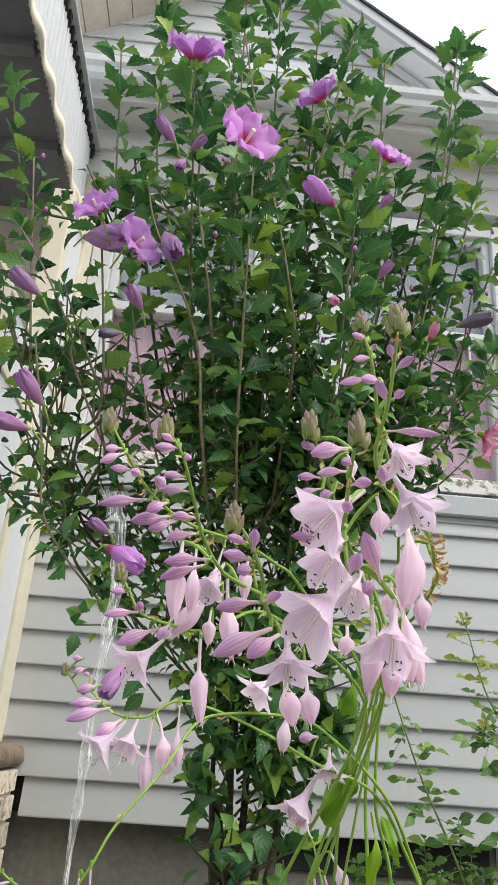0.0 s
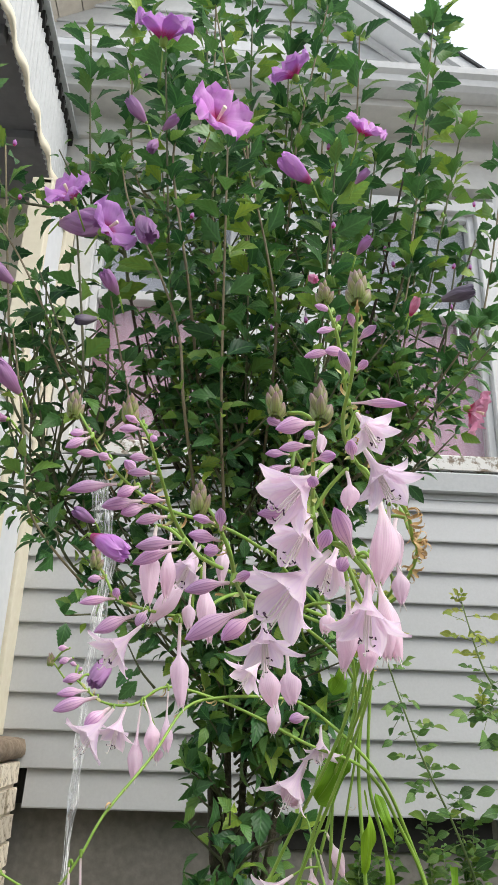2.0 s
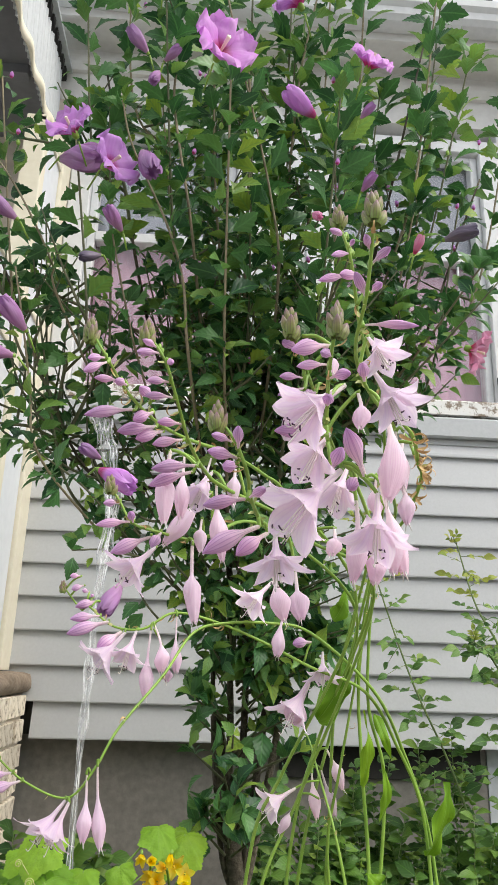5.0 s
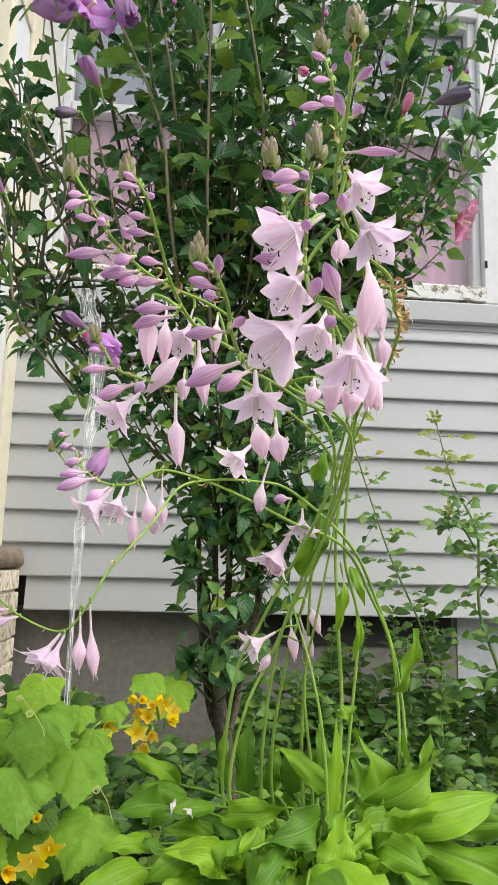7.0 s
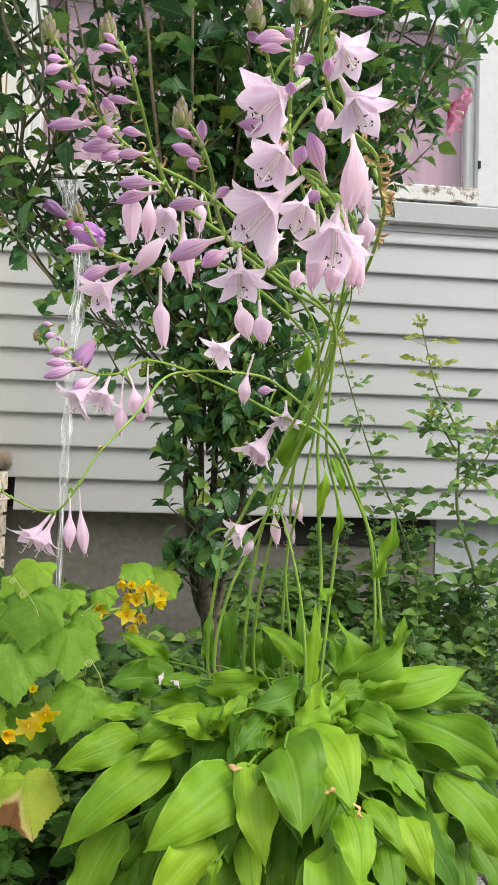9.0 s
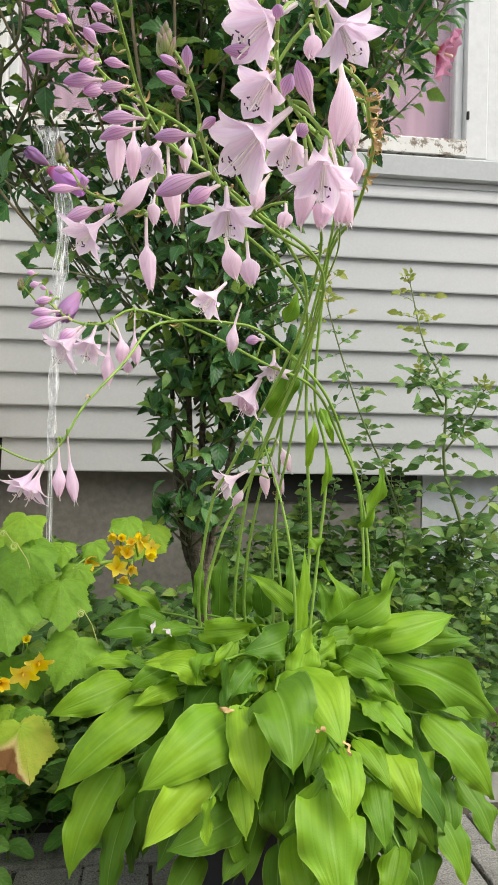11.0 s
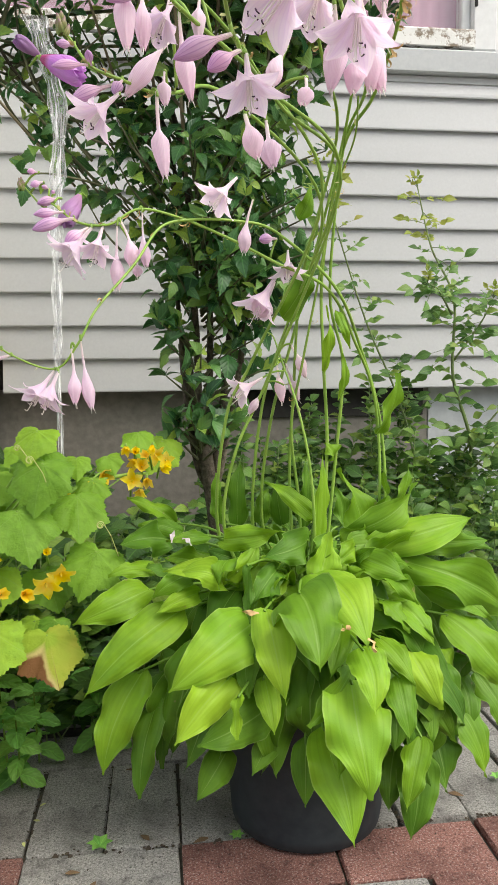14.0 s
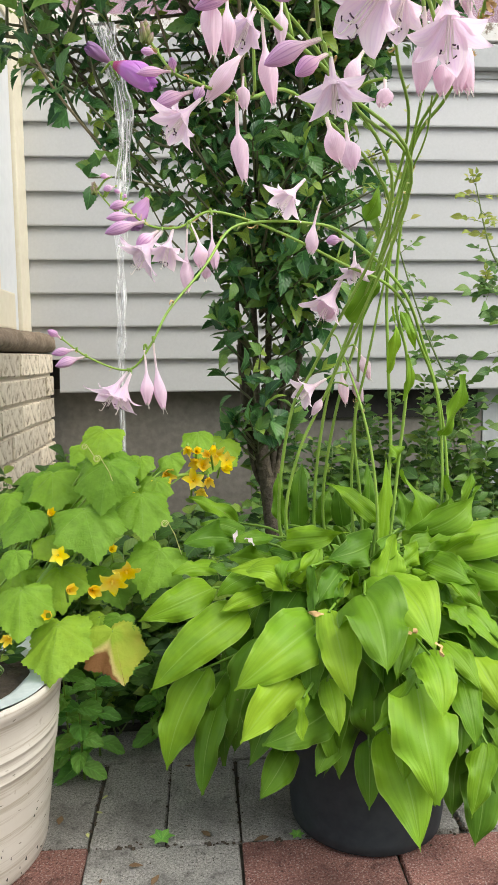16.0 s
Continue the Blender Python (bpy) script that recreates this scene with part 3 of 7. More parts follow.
    # added sheet whose grey stands in for the upper pane's reflection
    box("blind", x0 + 0.012, x1 - 0.012, 0.066, 0.072, c, z1, M_DUSK, w, 0.0, "grey sheet behind the upper pane, coloured like the reflection in its glass")
    # near-black back, the dimness behind the window put into its colour
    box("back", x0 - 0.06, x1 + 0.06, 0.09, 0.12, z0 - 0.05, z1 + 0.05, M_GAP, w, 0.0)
    return w


window("window_1", 0.0, 0.54, "white double-hung window with a mauve curtain behind the shrub")
w2 = window("window_2", 0.88, 1.482, "white double-hung window with mauve curtain and peeling sill")
part_mesh("latch_rod", mesh_of("latch_rod", *tube([Vector((1.381, 0.02, 1.99)), Vector((1.38, 0.02, 2.21))], [0.004, 0.004])[:2], M_WHITE), w2, "thin white rod on the glass")
box("catch", 1.484, 1.492, -0.02, -0.012, 1.70, 1.725, M_GAP, w2, 0.001, "small dark metal catch")

# eave with its gutter, and the gable above
eave = thing("eave", (0.7, -0.1, 3.05), "grey boxed eave under the gable", "eave", kind="structure")
solid("soffit", [(0.05, 3.045), (-0.172, 3.045), (-0.172, 3.02), (-0.185, 3.02), (-0.185, 3.13), (0.05, 3.13)], "x", -0.9, 3.6, M_FRIEZE, eave)
gutter = thing("gutter", (0.7, -0.23, 3.03), "white aluminium rain gutter along the eave", "gutter", kind="structure")
GUT = 0.025
prof = [(-0.187, 3.028), (-0.245, 3.028), (-0.262, 3.045), (-0.268, 3.07), (-0.283, 3.085), (-0.287, 3.112), (-0.280, 3.114), (-0.276, 3.09), (-0.260, 3.072), (-0.254, 3.05), (-0.242, 3.036), (-0.190, 3.036), (-0.190, 3.114), (-0.187, 3.114)]
solid("trough", [(a, b + GUT) for a, b in prof], "x", -0.9, 3.6, M_WHITE, gutter)
gable = thing("gable", (0.5, 0.0, 3.13), "white clapboard gable under a shingled roof", "gable", kind="structure")
APEX, LSL, RSL = (0.49, 4.08), 0.66, 0.83
for k in range(9):
    z = 3.16 + 0.1016 * k
    xl, xr = APEX[0] - (APEX[1] - z) / LSL, APEX[0] + (APEX[1] - z) / RSL
    prof = [(0.012, 0.103), (-0.002, 0.103), (-0.0155, 0.008), (-0.0155, 0.0), (-0.009, 0.0), (0.012, 0.01)]
    solid("clapboard", [(a, z + b) for a, b in prof], "x", xl, xr, M_WHITE, gable)
solid("backing", [(-0.9, 3.14), (1.63, 3.14), APEX], "y", 0.014, 0.06, M_BEIGE, gable)


def rake(x1, slope, board, whole=0, deep=0.20):
    """One sloping overhang: boarded soffit, fascia and shingle edge."""
    xa, za = APEX
    z1 = za - abs(x1 - xa) * slope
    run = math.hypot(x1 - xa, z1 - za)
    n = 1 if whole else int(run / 0.11)
    for i in range(n):
        a, b = i / n, (i + 0.96) / n
        p, q = (xa + (x1 - xa) * a, za + (z1 - za) * a), (xa + (x1 - xa) * b, za + (z1 - za) * b)
        solid("soffit_board", [p, q, (q[0], q[1] + 0.015), (p[0], p[1] + 0.015)], "y", -deep, 0.014, board, gable)
    solid("fascia", [(xa, za - 0.012), (x1, z1 - 0.012), (x1, z1 + 0.045), (xa, za + 0.045)], "y", -deep - 0.022, -deep - 0.002, M_ALUM, gable)
    solid("shingle_edge", [(xa, za + 0.047), (x1, z1 + 0.047), (x1, z1 + 0.062), (xa, za + 0.062)], "y", -deep - 0.030, 3.2, M_SHINGLE, gable)


rake(-0.95, LSL, M_BEIGE)
rake(1.75, RSL, M_SOFFIT, 1, 0.135)
# a moulding runs under the slope, against the clapboards
solid("moulding", [(APEX[0], APEX[1] - 0.016), (1.62, APEX[1] - (1.62 - APEX[0]) * RSL - 0.016), (1.62, APEX[1] - (1.62 - APEX[0]) * RSL - 0.050), (APEX[0], APEX[1] - 0.050)], "y", -0.036, -0.018, M_WHITE, gable)

# ---- porch on its brick foot ----
porch = thing("porch", (-0.4, -0.7, 0.0), "porch foot of whitewashed bricks under a stone cap", "porch", kind="structure")
box("core", -1.6, -0.032, -1.02, -0.005, -0.06, 0.63, M_MORTAR, porch, 0.0)
# the cap stone is rough and worn round
ring = [(-1.6, 0.634), (-0.10, 0.634), (-0.036, 0.634), (-0.020, 0.638), (-0.010, 0.648), (-0.007, 0.661), (-0.011, 0.674), (-0.022, 0.685), (-0.040, 0.691), (-0.07, 0.694), (-0.10, 0.695), (-1.6, 0.695)]
verts, faces, n, runs = [], [], len(ring), 150
for i in range(runs + 1):
    y = -1.05 + 1.095 * i / runs
    for k, (x, z) in enumerate(ring):
        rough = 0.009 * noise.noise((y * 13, k * 0.35, 1.0)) + 0.005 * noise.noise((y * 42, k * 0.9, 4.0)) if 1 < k < 10 else 0.0
        verts.append((x + rough, y, z + (0.45 * rough if 4 < k < 9 else 0.0)))
for i in range(runs):
    faces += [(i * n + k, i * n + (k + 1) % n, (i + 1) * n + (k + 1) % n, (i + 1) * n + k) for k in range(n)]
faces += [tuple(range(n)), tuple(range(runs * n + n - 1, runs * n - 1, -1))]
part_mesh("cap", mesh_of("cap", verts, faces, M_CAP), porch, "rough brown stone cap")

encl = thing("porch_wall", (-0.3, -0.6, 0.695), "white porch panels with cream corner boards", "wall", kind="structure")
for y0, y1, m, pr, top in ((-0.115, -0.008, M_CREAM, 0.012, 2.598), (-0.325, -0.118, M_PANEL, 0.0, 2.40), (-0.375, -0.328, M_CREAM, 0.010, 2.40), (-0.74, -0.378, M_PANEL, 0.0, 1.78), (-0.80, -0.743, M_CREAM, 0.010, 1.78), (-0.98, -0.803, M_PANEL, 0.0, 1.78)):
    box("panel", -0.15, -0.092 + pr, y0, y1, 0.697, top, m, encl, 0.004)
box("foot_block", -0.13, -0.078, -0.46, -0.20, 0.697, 0.80, M_CREAM, encl, 0.006)
for z, y0 in ((1.56, -0.98), (1.755, -0.98), (2.375, -0.375)):
    box("rail", -0.13, -0.084, y0, -0.121, z, z + 0.021, M_CREAM, encl, 0.004)

awning = thing("awning", (-0.6, -0.8, 2.56), "metal porch awning with a scalloped cream edge and ribbed side", "awning")
box("underside", -1.9, -0.165, -1.35, -0.01, 2.60, 2.64, M_SHADE, awning, 0.0, "underside with its shade in the colour")
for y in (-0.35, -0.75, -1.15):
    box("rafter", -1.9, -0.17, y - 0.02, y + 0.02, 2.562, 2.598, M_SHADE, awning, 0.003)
bag = Bag()
n = 340
pts = [(-0.150 + 0.006 * math.sin(i * 0.95), -0.01 - 1.34 * i / n) for i in range(n + 1)]
bag.add([(x - d, y - sl, z) for x, y in pts for d, sl, z in ((0, 0.0, 2.575), (0, 0.05, 2.885), (0.006, 0.05, 2.885), (0.006, 0.0, 2.575))],
        [(4 * i + a, 4 * i + 4 + a, 4 * i + 4 + (a + 1) % 4, 4 * i + (a + 1) % 4) for i in range(n) for a in range(4)])
part_mesh("ribbed_side", bag.mesh("ribbed_side", M_RIB, False), awning, "light grey ribbed metal side")
bag = Bag()
n = 240
rows = []
for i in range(n + 1):
    y = -0.01 - 1.34 * i / n
    wv = 0.012 * math.sin(y * 2 * math.pi / 0.17)
    rows += [(-0.138 + 0.4 * wv, y, 2.548 + wv), (-0.138 + 0.4 * wv, y, 2.590 + 0.5 * wv), (-0.145, y, 2.590 + 0.5 * wv), (-0.145, y, 2.548 + wv)]
bag.add(rows, [(4 * i + a, 4 * i + 4 + a, 4 * i + 4 + (a + 1) % 4, 4 * i + (a + 1) % 4) for i in range(n) for a in range(4)])
part_mesh("scalloped_edge", bag.mesh("scalloped_edge", M_CREAM), awning, "wavy cream edge strip")
for i in range(22):
    y = -0.02 - i * 0.058
    solid("pan_end", [(y, 2.868), (y - 0.030, 2.900), (y - 0.030, 2.915), (y, 2.915)], "x", -0.158, -0.136, M_GAP, awning)
box("roof_sheet", -1.9, -0.118, -1.35, -0.01, 2.916, 2.93, M_RIB, awning, 0.002)

# ---- pots ----
def lathe(profile, n=40, cx=0.0, cy=0.0, wob=None):
    verts, faces, uvs = [], [], []
    m = len(profile)
    for i, (r, z) in enumerate(profile):
        for k in range(n):
            a = 2 * math.pi * k / n
            rr = r + (wob(a, z) if wob else 0.0)
            verts.append((cx + rr * math.cos(a), cy + rr * math.sin(a), z))
            uvs.append((k / n, i / (m - 1)))
    for i in range(m - 1):
        for k in range(n):
            faces.append((i * n + k, i * n + (k + 1) % n, (i + 1) * n + (k + 1) % n, (i + 1) * n + k))
    return verts, faces, uvs


POT = (0.656, -1.402)
pot = thing("plant_pot", (*POT, 0.0), "round black plastic nursery pot standing on the pavers", "plant pot")
v, f, u = lathe([(0.0, 0.001), (0.094, 0.001), (0.100, 0.005), (0.102, 0.02), (0.112, 0.19), (0.118, 0.192), (0.121, 0.197), (0.121, 0.212), (0.118, 0.216), (0.113, 0.214), (0.108, 0.19), (0.10, 0.15)], 48, *POT)
part_mesh("body", mesh_of("body", v, f, M_POT, u), pot)
v, f, u = lathe([(0.106, 0.188), (0.09, 0.194), (0.05, 0.20), (0.0, 0.203)], 32, *POT, wob=lambda a, z: 0.002 * math.sin(5 * a))
part_mesh("potting_soil", mesh_of("potting_soil", v, f, M_SOIL, u), pot, "dark potting soil")

BUCKET, RISE = (0.112, -1.445), 1.06
bucket = thing("bucket", (*BUCKET, 0.0), "scuffed white plastic bucket holding the cucumber vine", "bucket")
prof = [(0.0, 0.001), (0.118, 0.001), (0.123, 0.005)] + [(0.124 + 0.0255 * q / 0.206, q) for q in (0.012, 0.05, 0.09, 0.128)]
for z in (0.134, 0.146, 0.160):
    r = 0.124 + 0.0255 * z / 0.206
    prof += [(r, z), (r + 0.0014, z + 0.0012), (r + 0.0016, z + 0.0026), (r + 0.0005, z + 0.0045)]
prof += [(0.150, 0.206), (0.153, 0.209), (0.154, 0.217), (0.152, 0.221), (0.149, 0.221)]
v, f, u = lathe([(r, z * RISE) for r, z in prof], 56, *BUCKET)
part_mesh("shell", mesh_of("shell", v, f, M_BUCKET, u), bucket)
v, f, u = lathe([(0.149, 0.223 * RISE), (0.142, 0.234), (0.120, 0.231), (0.112, 0.228), (0.108, 0.21), (0.106, 0.18)], 56, *BUCKET, wob=lambda a, z: 0.0015 * math.sin(9 * a))
part_mesh("lip", mesh_of("lip", v, f, M_RIM, u), bucket, "broad pale blue stained lip")
v, f, u = lathe([(0.109, 0.222), (0.07, 0.226), (0.0, 0.230)], 32, *BUCKET, wob=lambda a, z: 0.002 * math.sin(7 * a))
part_mesh("soil", mesh_of("soil", v, f, M_SOIL, u), bucket, "dark soil inside the bucket")
for _ in range(22):
    a, z = RNG.uniform(-1.5, 0.3), 0.012 + 0.07 * RNG.random() ** 2
    r = 0.124 + 0.0255 * z / (0.206 * RISE) + 0.0006
    da, dz = RNG.uniform(0.002, 0.010), RNG.uniform(0.0006, 0.003)
    ring = [(a - da, z - 0.6 * dz), (a + 0.3 * da, z - dz), (a + da, z + 0.8 * dz), (a - 0.2 * da, z + 0.2 * dz)]
    sv = [(BUCKET[0] + (r + o) * math.cos(b), BUCKET[1] + (r + o) * math.sin(b), c) for o in (-0.0012, 0.0) for b, c in ring]
    part_mesh("scuff", mesh_of("scuff", sv, [(4, 5, 6, 7), (3, 2, 1, 0), (0, 1, 5, 4), (1, 2, 6, 5), (2, 3, 7, 6), (3, 0, 4, 7)], M_GAP, smooth=False), bucket, "dark scuff mark")

# ---- an added, unseen wall closes the yard behind the camera and blocks low sky light ----
tagged(box("wall_opposite", -10.0, 11.0, -9.4, -9.2, -0.1, 4.6, M_CONCRETE, None, 0.01), "added grey wall across the yard, out of view, blocking low sky light", "wall", kind="structure")
tagged(box("wall_rear", -0.9, 3.6, 3.0, 3.2, -0.06, 3.05, M_SIDING, None, 0.0), "plain rear wall of the house", "wall", kind="structure")
tagged(box("wall_east", 3.602, 3.75, 0.0, 3.2, -0.06, 3.05, M_SIDING, None, 0.0), "plain side wall of the house", "wall", kind="structure")
tagged(box("roof", -0.95, 3.8, 0.18, 3.3, 3.135, 3.17, M_SHINGLE, None, 0.0), "dark shingled low roof of the house", "roof", kind="structure")

# ---- hosta ----
CROWN = Vector((0.658, -1.385, 0.215))
hosta = thing("hosta", CROWN, "flowering hosta with broad ribbed green leaves in the black pot", "hosta plant")


def blade(b, t, w, arch=0.16, seed=0, twist=0.0, out=None, ns=26, nu=16, wave=2.8, calm=False):
    """A broad ribbed leaf from its base to its tip, arched away from the crown."""
    r = random.Random(seed)
    b, t = Vector(b), Vector(t)
    chord = t - b
    length = chord.length
    d = chord.normalized()
    o = (b + t) * 0.5 - CROWN if out is None else Vector(out)
    o.z = 0
    o = o.normalized() if o.length > 1e-4 else Vector((0, -1, 0))
    n0 = Vector((0, -0.85, 0.75)) + o * 0.5
    n0 = n0 - d * n0.dot(d)
    n0.normalize()
    n0 = Matrix.Rotation(twist, 3, d) @ n0
    ctrl = (b + t) * 0.5 + n0 * arch * length * 2
    ph, am, ph2 = r.uniform(0, 6.28), r.uniform(0.7, 1.7) * wave, r.uniform(0, 6.28)
    heart = w / max(length, 1e-4) > 0.52
    lean, turn, curl, freq, vee = r.uniform(-0.10, 0.10), r.uniform(-0.75, 0.75), r.uniform(-0.55, 0.15), r.uniform(6.0, 12.0), r.uniform(0.12, 0.36)
    if calm:
        turn, curl, vee, am = 0.22 * turn, 0.25 * curl - 0.05, 0.7 * vee, 0.46 * am
    verts, uvs, faces = [], [], []
    for i in range(ns + 1):
        s = i / ns
        p = b * (1 - s) ** 2 + ctrl * 2 * s * (1 - s) + t * s * s
        tan = ((ctrl - b) * (1 - s) + (t - ctrl) * s).normalized()
        side = tan.cross(n0).normalized()
        side = Matrix.Rotation(turn * (s - 0.35), 3, tan) @ side
        nor = side.cross(tan)
        q = min(1.0, s * 1.02 + 0.006)
        half = 0.5 * w * (2.10 * q ** 0.34 * max(0.0, 1 - q) ** 0.86 if heart else 2.50 * q ** 0.50 * max(0.0, 1 - q) ** 0.92) * (1 + 0.035 * math.sin(9 * s + ph))
        half = max(half, 0.0008)
        rel = half / (0.5 * w)
        p = p + side * lean * w * math.sin(math.pi * s) + nor * curl * w * s ** 3
        for k in range(nu + 1):
            u = 2 * k / nu - 1
            lift = w * vee * (abs(u) - 1.15 * u * u) * rel + 0.004 * w * math.cos(u * 13.0) * rel
            lift += 0.10 * w * am * abs(u) ** 2.0 * rel * math.sin(freq * s + ph + (1.9 if u > 0 else 0)) + 0.05 * w * am * u * math.sin(4 * s + ph2)
            lift += 0.075 * w * abs(u) ** 4 * rel * math.sin(23 * s + 3 * ph + 2 * u)
            lift += 0.03 * w * noise.noise((s * 5 + seed, u * 2.5, seed * 0.37)) * rel
            verts.append(p + side * u * half + nor * lift)
            uvs.append((k / nu, s))
    for i in range(ns):
        for k in range(nu):
            a = i * (nu + 1) + k
            faces.append((a, a + 1, a + nu + 2, a + nu + 1))
    return verts, faces, uvs


LEAVES = []


def hosta_leaf(b, t, w, arch=0.16, twist=0.0, calm=False, mat=None):
    """A leaf blade and the stalk that carries it from the crown."""
    i = len(LEAVES) + 1
    v, f, u = blade(b, t, w, arch, i, twist or random.Random(i).uniform(-0.35, 0.35), calm=calm)
    ob = part_mesh("leaf", mesh_of("leaf", v, f, mat or M_HOSTA, u), hosta)
    o = Vector(b) - CROWN
    foot = CROWN + Vector((o.x * 0.22, o.y * 0.22, 0))
    mid = CROWN + Vector((o.x * 0.55, o.y * 0.55, max(o.z, 0.02) * 0.75 + 0.02))
    first = Vector(v[17 + 8])
    tv, tf, tu = tube(glide([foot, mid, Vector(b), first], 5), [0.0028, 0.0009], 7)
    part_mesh("stalk", mesh_of("stalk", tv, tf, M_PETIOLE, tu), hosta)
    LEAVES.append(ob)


def hosta_leaves():
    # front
    hosta_leaf((0.622, -1.53, 0.349), (0.627, -1.62, 0.296), 0.076, 0.1, 0.02, True, M_HOSTA_SHADED)
    hosta_leaf((0.585, -1.52, 0.327), (0.594, -1.6, 0.25), 0.047, 0.12, 0.25, True, M_HOSTA_LIT)
    hosta_leaf((0.581, -1.53, 0.25), (0.586, -1.58, 0.207), 0.030, 0.1, -0.2, True, M_HOSTA_LIT)
    hosta_leaf((0.649, -1.47, 0.349), (0.687, -1.6, 0.306), 0.070, 0.16, -0.15, True, M_HOSTA_LIT)
    hosta_leaf((0.658, -1.475, 0.343), (0.674, -1.455, 0.398), 0.035, -0.05, 0.3, False, M_HOSTA_LIT)
    hosta_leaf((0.677, -1.5, 0.304), (0.651, -1.565, 0.26), 0.036, 0.1, 0.1, True, M_HOSTA)
    hosta_leaf((0.686, -1.56, 0.291), (0.686, -1.62, 0.243), 0.044, 0.1, 0.1, True, M_HOSTA_LIT)
    hosta_leaf((0.678, -1.55, 0.262), (0.62, -1.6, 0.222), 0.033, 0.1, -0.4, True, M_HOSTA)
    hosta_leaf((0.674, -1.56, 0.254), (0.676, -1.645, 0.164), 0.076, 0.1, 0.0, True, M_HOSTA_LIT)
    hosta_leaf((0.644, -1.555, 0.2), (0.657, -1.645, 0.115), 0.063, 0.1, 0.0, True, M_HOSTA)
    hosta_leaf((0.627, -1.54, 0.18), (0.619, -1.58, 0.119), 0.034, 0.08, 0.1, True, M_HOSTA_SHADED)
    hosta_leaf((0.657, -1.57, 0.201), (0.65, -1.61, 0.168), 0.024, 0.1, 0.2, True, M_HOSTA)
    hosta_leaf((0.738, -1.53, 0.242), (0.74, -1.58, 0.186), 0.039, 0.11, 0.1, True, M_HOSTA)
    hosta_leaf((0.769, -1.53, 0.164), (0.74, -1.57, 0.094), 0.035, 0.09, 0.1, True, M_HOSTA)
    hosta_leaf((0.775, -1.5, 0.132), (0.752, -1.55, 0.043), 0.053, 0.09, 0.0, True, M_HOSTA_SHADED)
    hosta_leaf((0.736, -1.51, 0.213), (0.732, -1.55, 0.157), 0.041, 0.1, 0.0, True, M_HOSTA_SHADED)
    hosta_leaf((0.784, -1.48, 0.21), (0.785, -1.53, 0.153), 0.043, 0.1, 0.1, True, M_HOSTA_SHADED)
    hosta_leaf((0.853, -1.43, 0.194), (0.855, -1.48, 0.141), 0.041, 0.1, 0.1, True, M_HOSTA)
    hosta_leaf((0.808, -1.46, 0.138), (0.816, -1.5, 0.069), 0.048, 0.09, 0.0, True, M_HOSTA_SHADED)
    hosta_leaf((0.751, -1.49, 0.132), (0.732, -1.53, 0.07), 0.042, 0.08, 0.0, True, M_HOSTA_SHADED)
    hosta_leaf((0.904, -1.38, 0.168), (0.941, -1.42, 0.086), 0.048, 0.12, 0.1, True, M_HOSTA_SHADED)
    hosta_leaf((0.706, -1.52, 0.174), (0.707, -1.56, 0.12), 0.037, 0.08, 0.1, True, M_HOSTA_SHADED)
    hosta_leaf((0.809, -1.45, 0.236), (0.823, -1.49, 0.193), 0.041, 0.12, 0.1, True, M_HOSTA)
    hosta_leaf((0.764, -1.48, 0.26), (0.792, -1.54, 0.2), 0.051, 0.12, 0.1, True, M_HOSTA_LIT)
    hosta_leaf((0.755, -1.45, 0.307), (0.797, -1.5, 0.262), 0.044, 0.14, 0.2, True, M_HOSTA_LIT)
    hosta_leaf((0.737, -1.47, 0.313), (0.765, -1.5, 0.28), 0.028, 0.12, -0.3, True, M_HOSTA)
    hosta_leaf((0.723, -1.5, 0.278), (0.754, -1.55, 0.237), 0.030, 0.12, 0.1, True, M_HOSTA)
    hosta_leaf((0.825, -1.44, 0.183), (0.872, -1.5, 0.083), 0.058, 0.12, 0.1, True, M_HOSTA)
    hosta_leaf((0.818, -1.44, 0.138), (0.839, -1.48, 0.106), 0.042, 0.1, 0.1, True, M_HOSTA_SHADED)
    hosta_leaf((0.838, -1.42, 0.271), (0.925, -1.46, 0.172), 0.067, 0.15, 0.2, True, M_HOSTA)
    # beside the vine
    hosta_leaf((0.572, -1.5, 0.302), (0.471, -1.575, 0.258), 0.070, 0.17, -0.25, True, M_HOSTA_LIT)
    hosta_leaf((0.495, -1.43, 0.3), (0.373, -1.485, 0.218), 0.058, 0.15, -0.3, True, M_HOSTA)
    hosta_leaf((0.454, -1.4, 0.318), (0.36, -1.45, 0.294), 0.047, 0.13, -0.4, True, M_HOSTA)
    hosta_leaf((0.444, -1.44, 0.228), (0.391, -1.5, 0.127), 0.053, 0.1, -0.1, True, M_HOSTA)
    hosta_leaf((0.462, -1.45, 0.195), (0.436, -1.5, 0.095), 0.040, 0.08, 0.1, True, M_HOSTA_SHADED)
    hosta_leaf((0.542, -1.54, 0.258), (0.477, -1.59, 0.209), 0.050, 0.13, -0.3, True, M_HOSTA_LIT)
    hosta_leaf((0.569, -1.52, 0.299), (0.559, -1.56, 0.24), 0.035, 0.1, 0.3, True, M_HOSTA_SHADED)
    hosta_leaf((0.55, -1.57, 0.252), (0.539, -1.6, 0.215), 0.016, 0.1, 0.6, False, M_HOSTA)
    hosta_leaf((0.586, -1.53, 0.214), (0.502, -1.57, 0.194), 0.051, 0.12, -0.3, True, M_HOSTA_SHADED)
    hosta_leaf((0.542, -1.5, 0.15), (0.5, -1.54, 0.111), 0.038, 0.1, -0.1, True, M_HOSTA_SHADED)
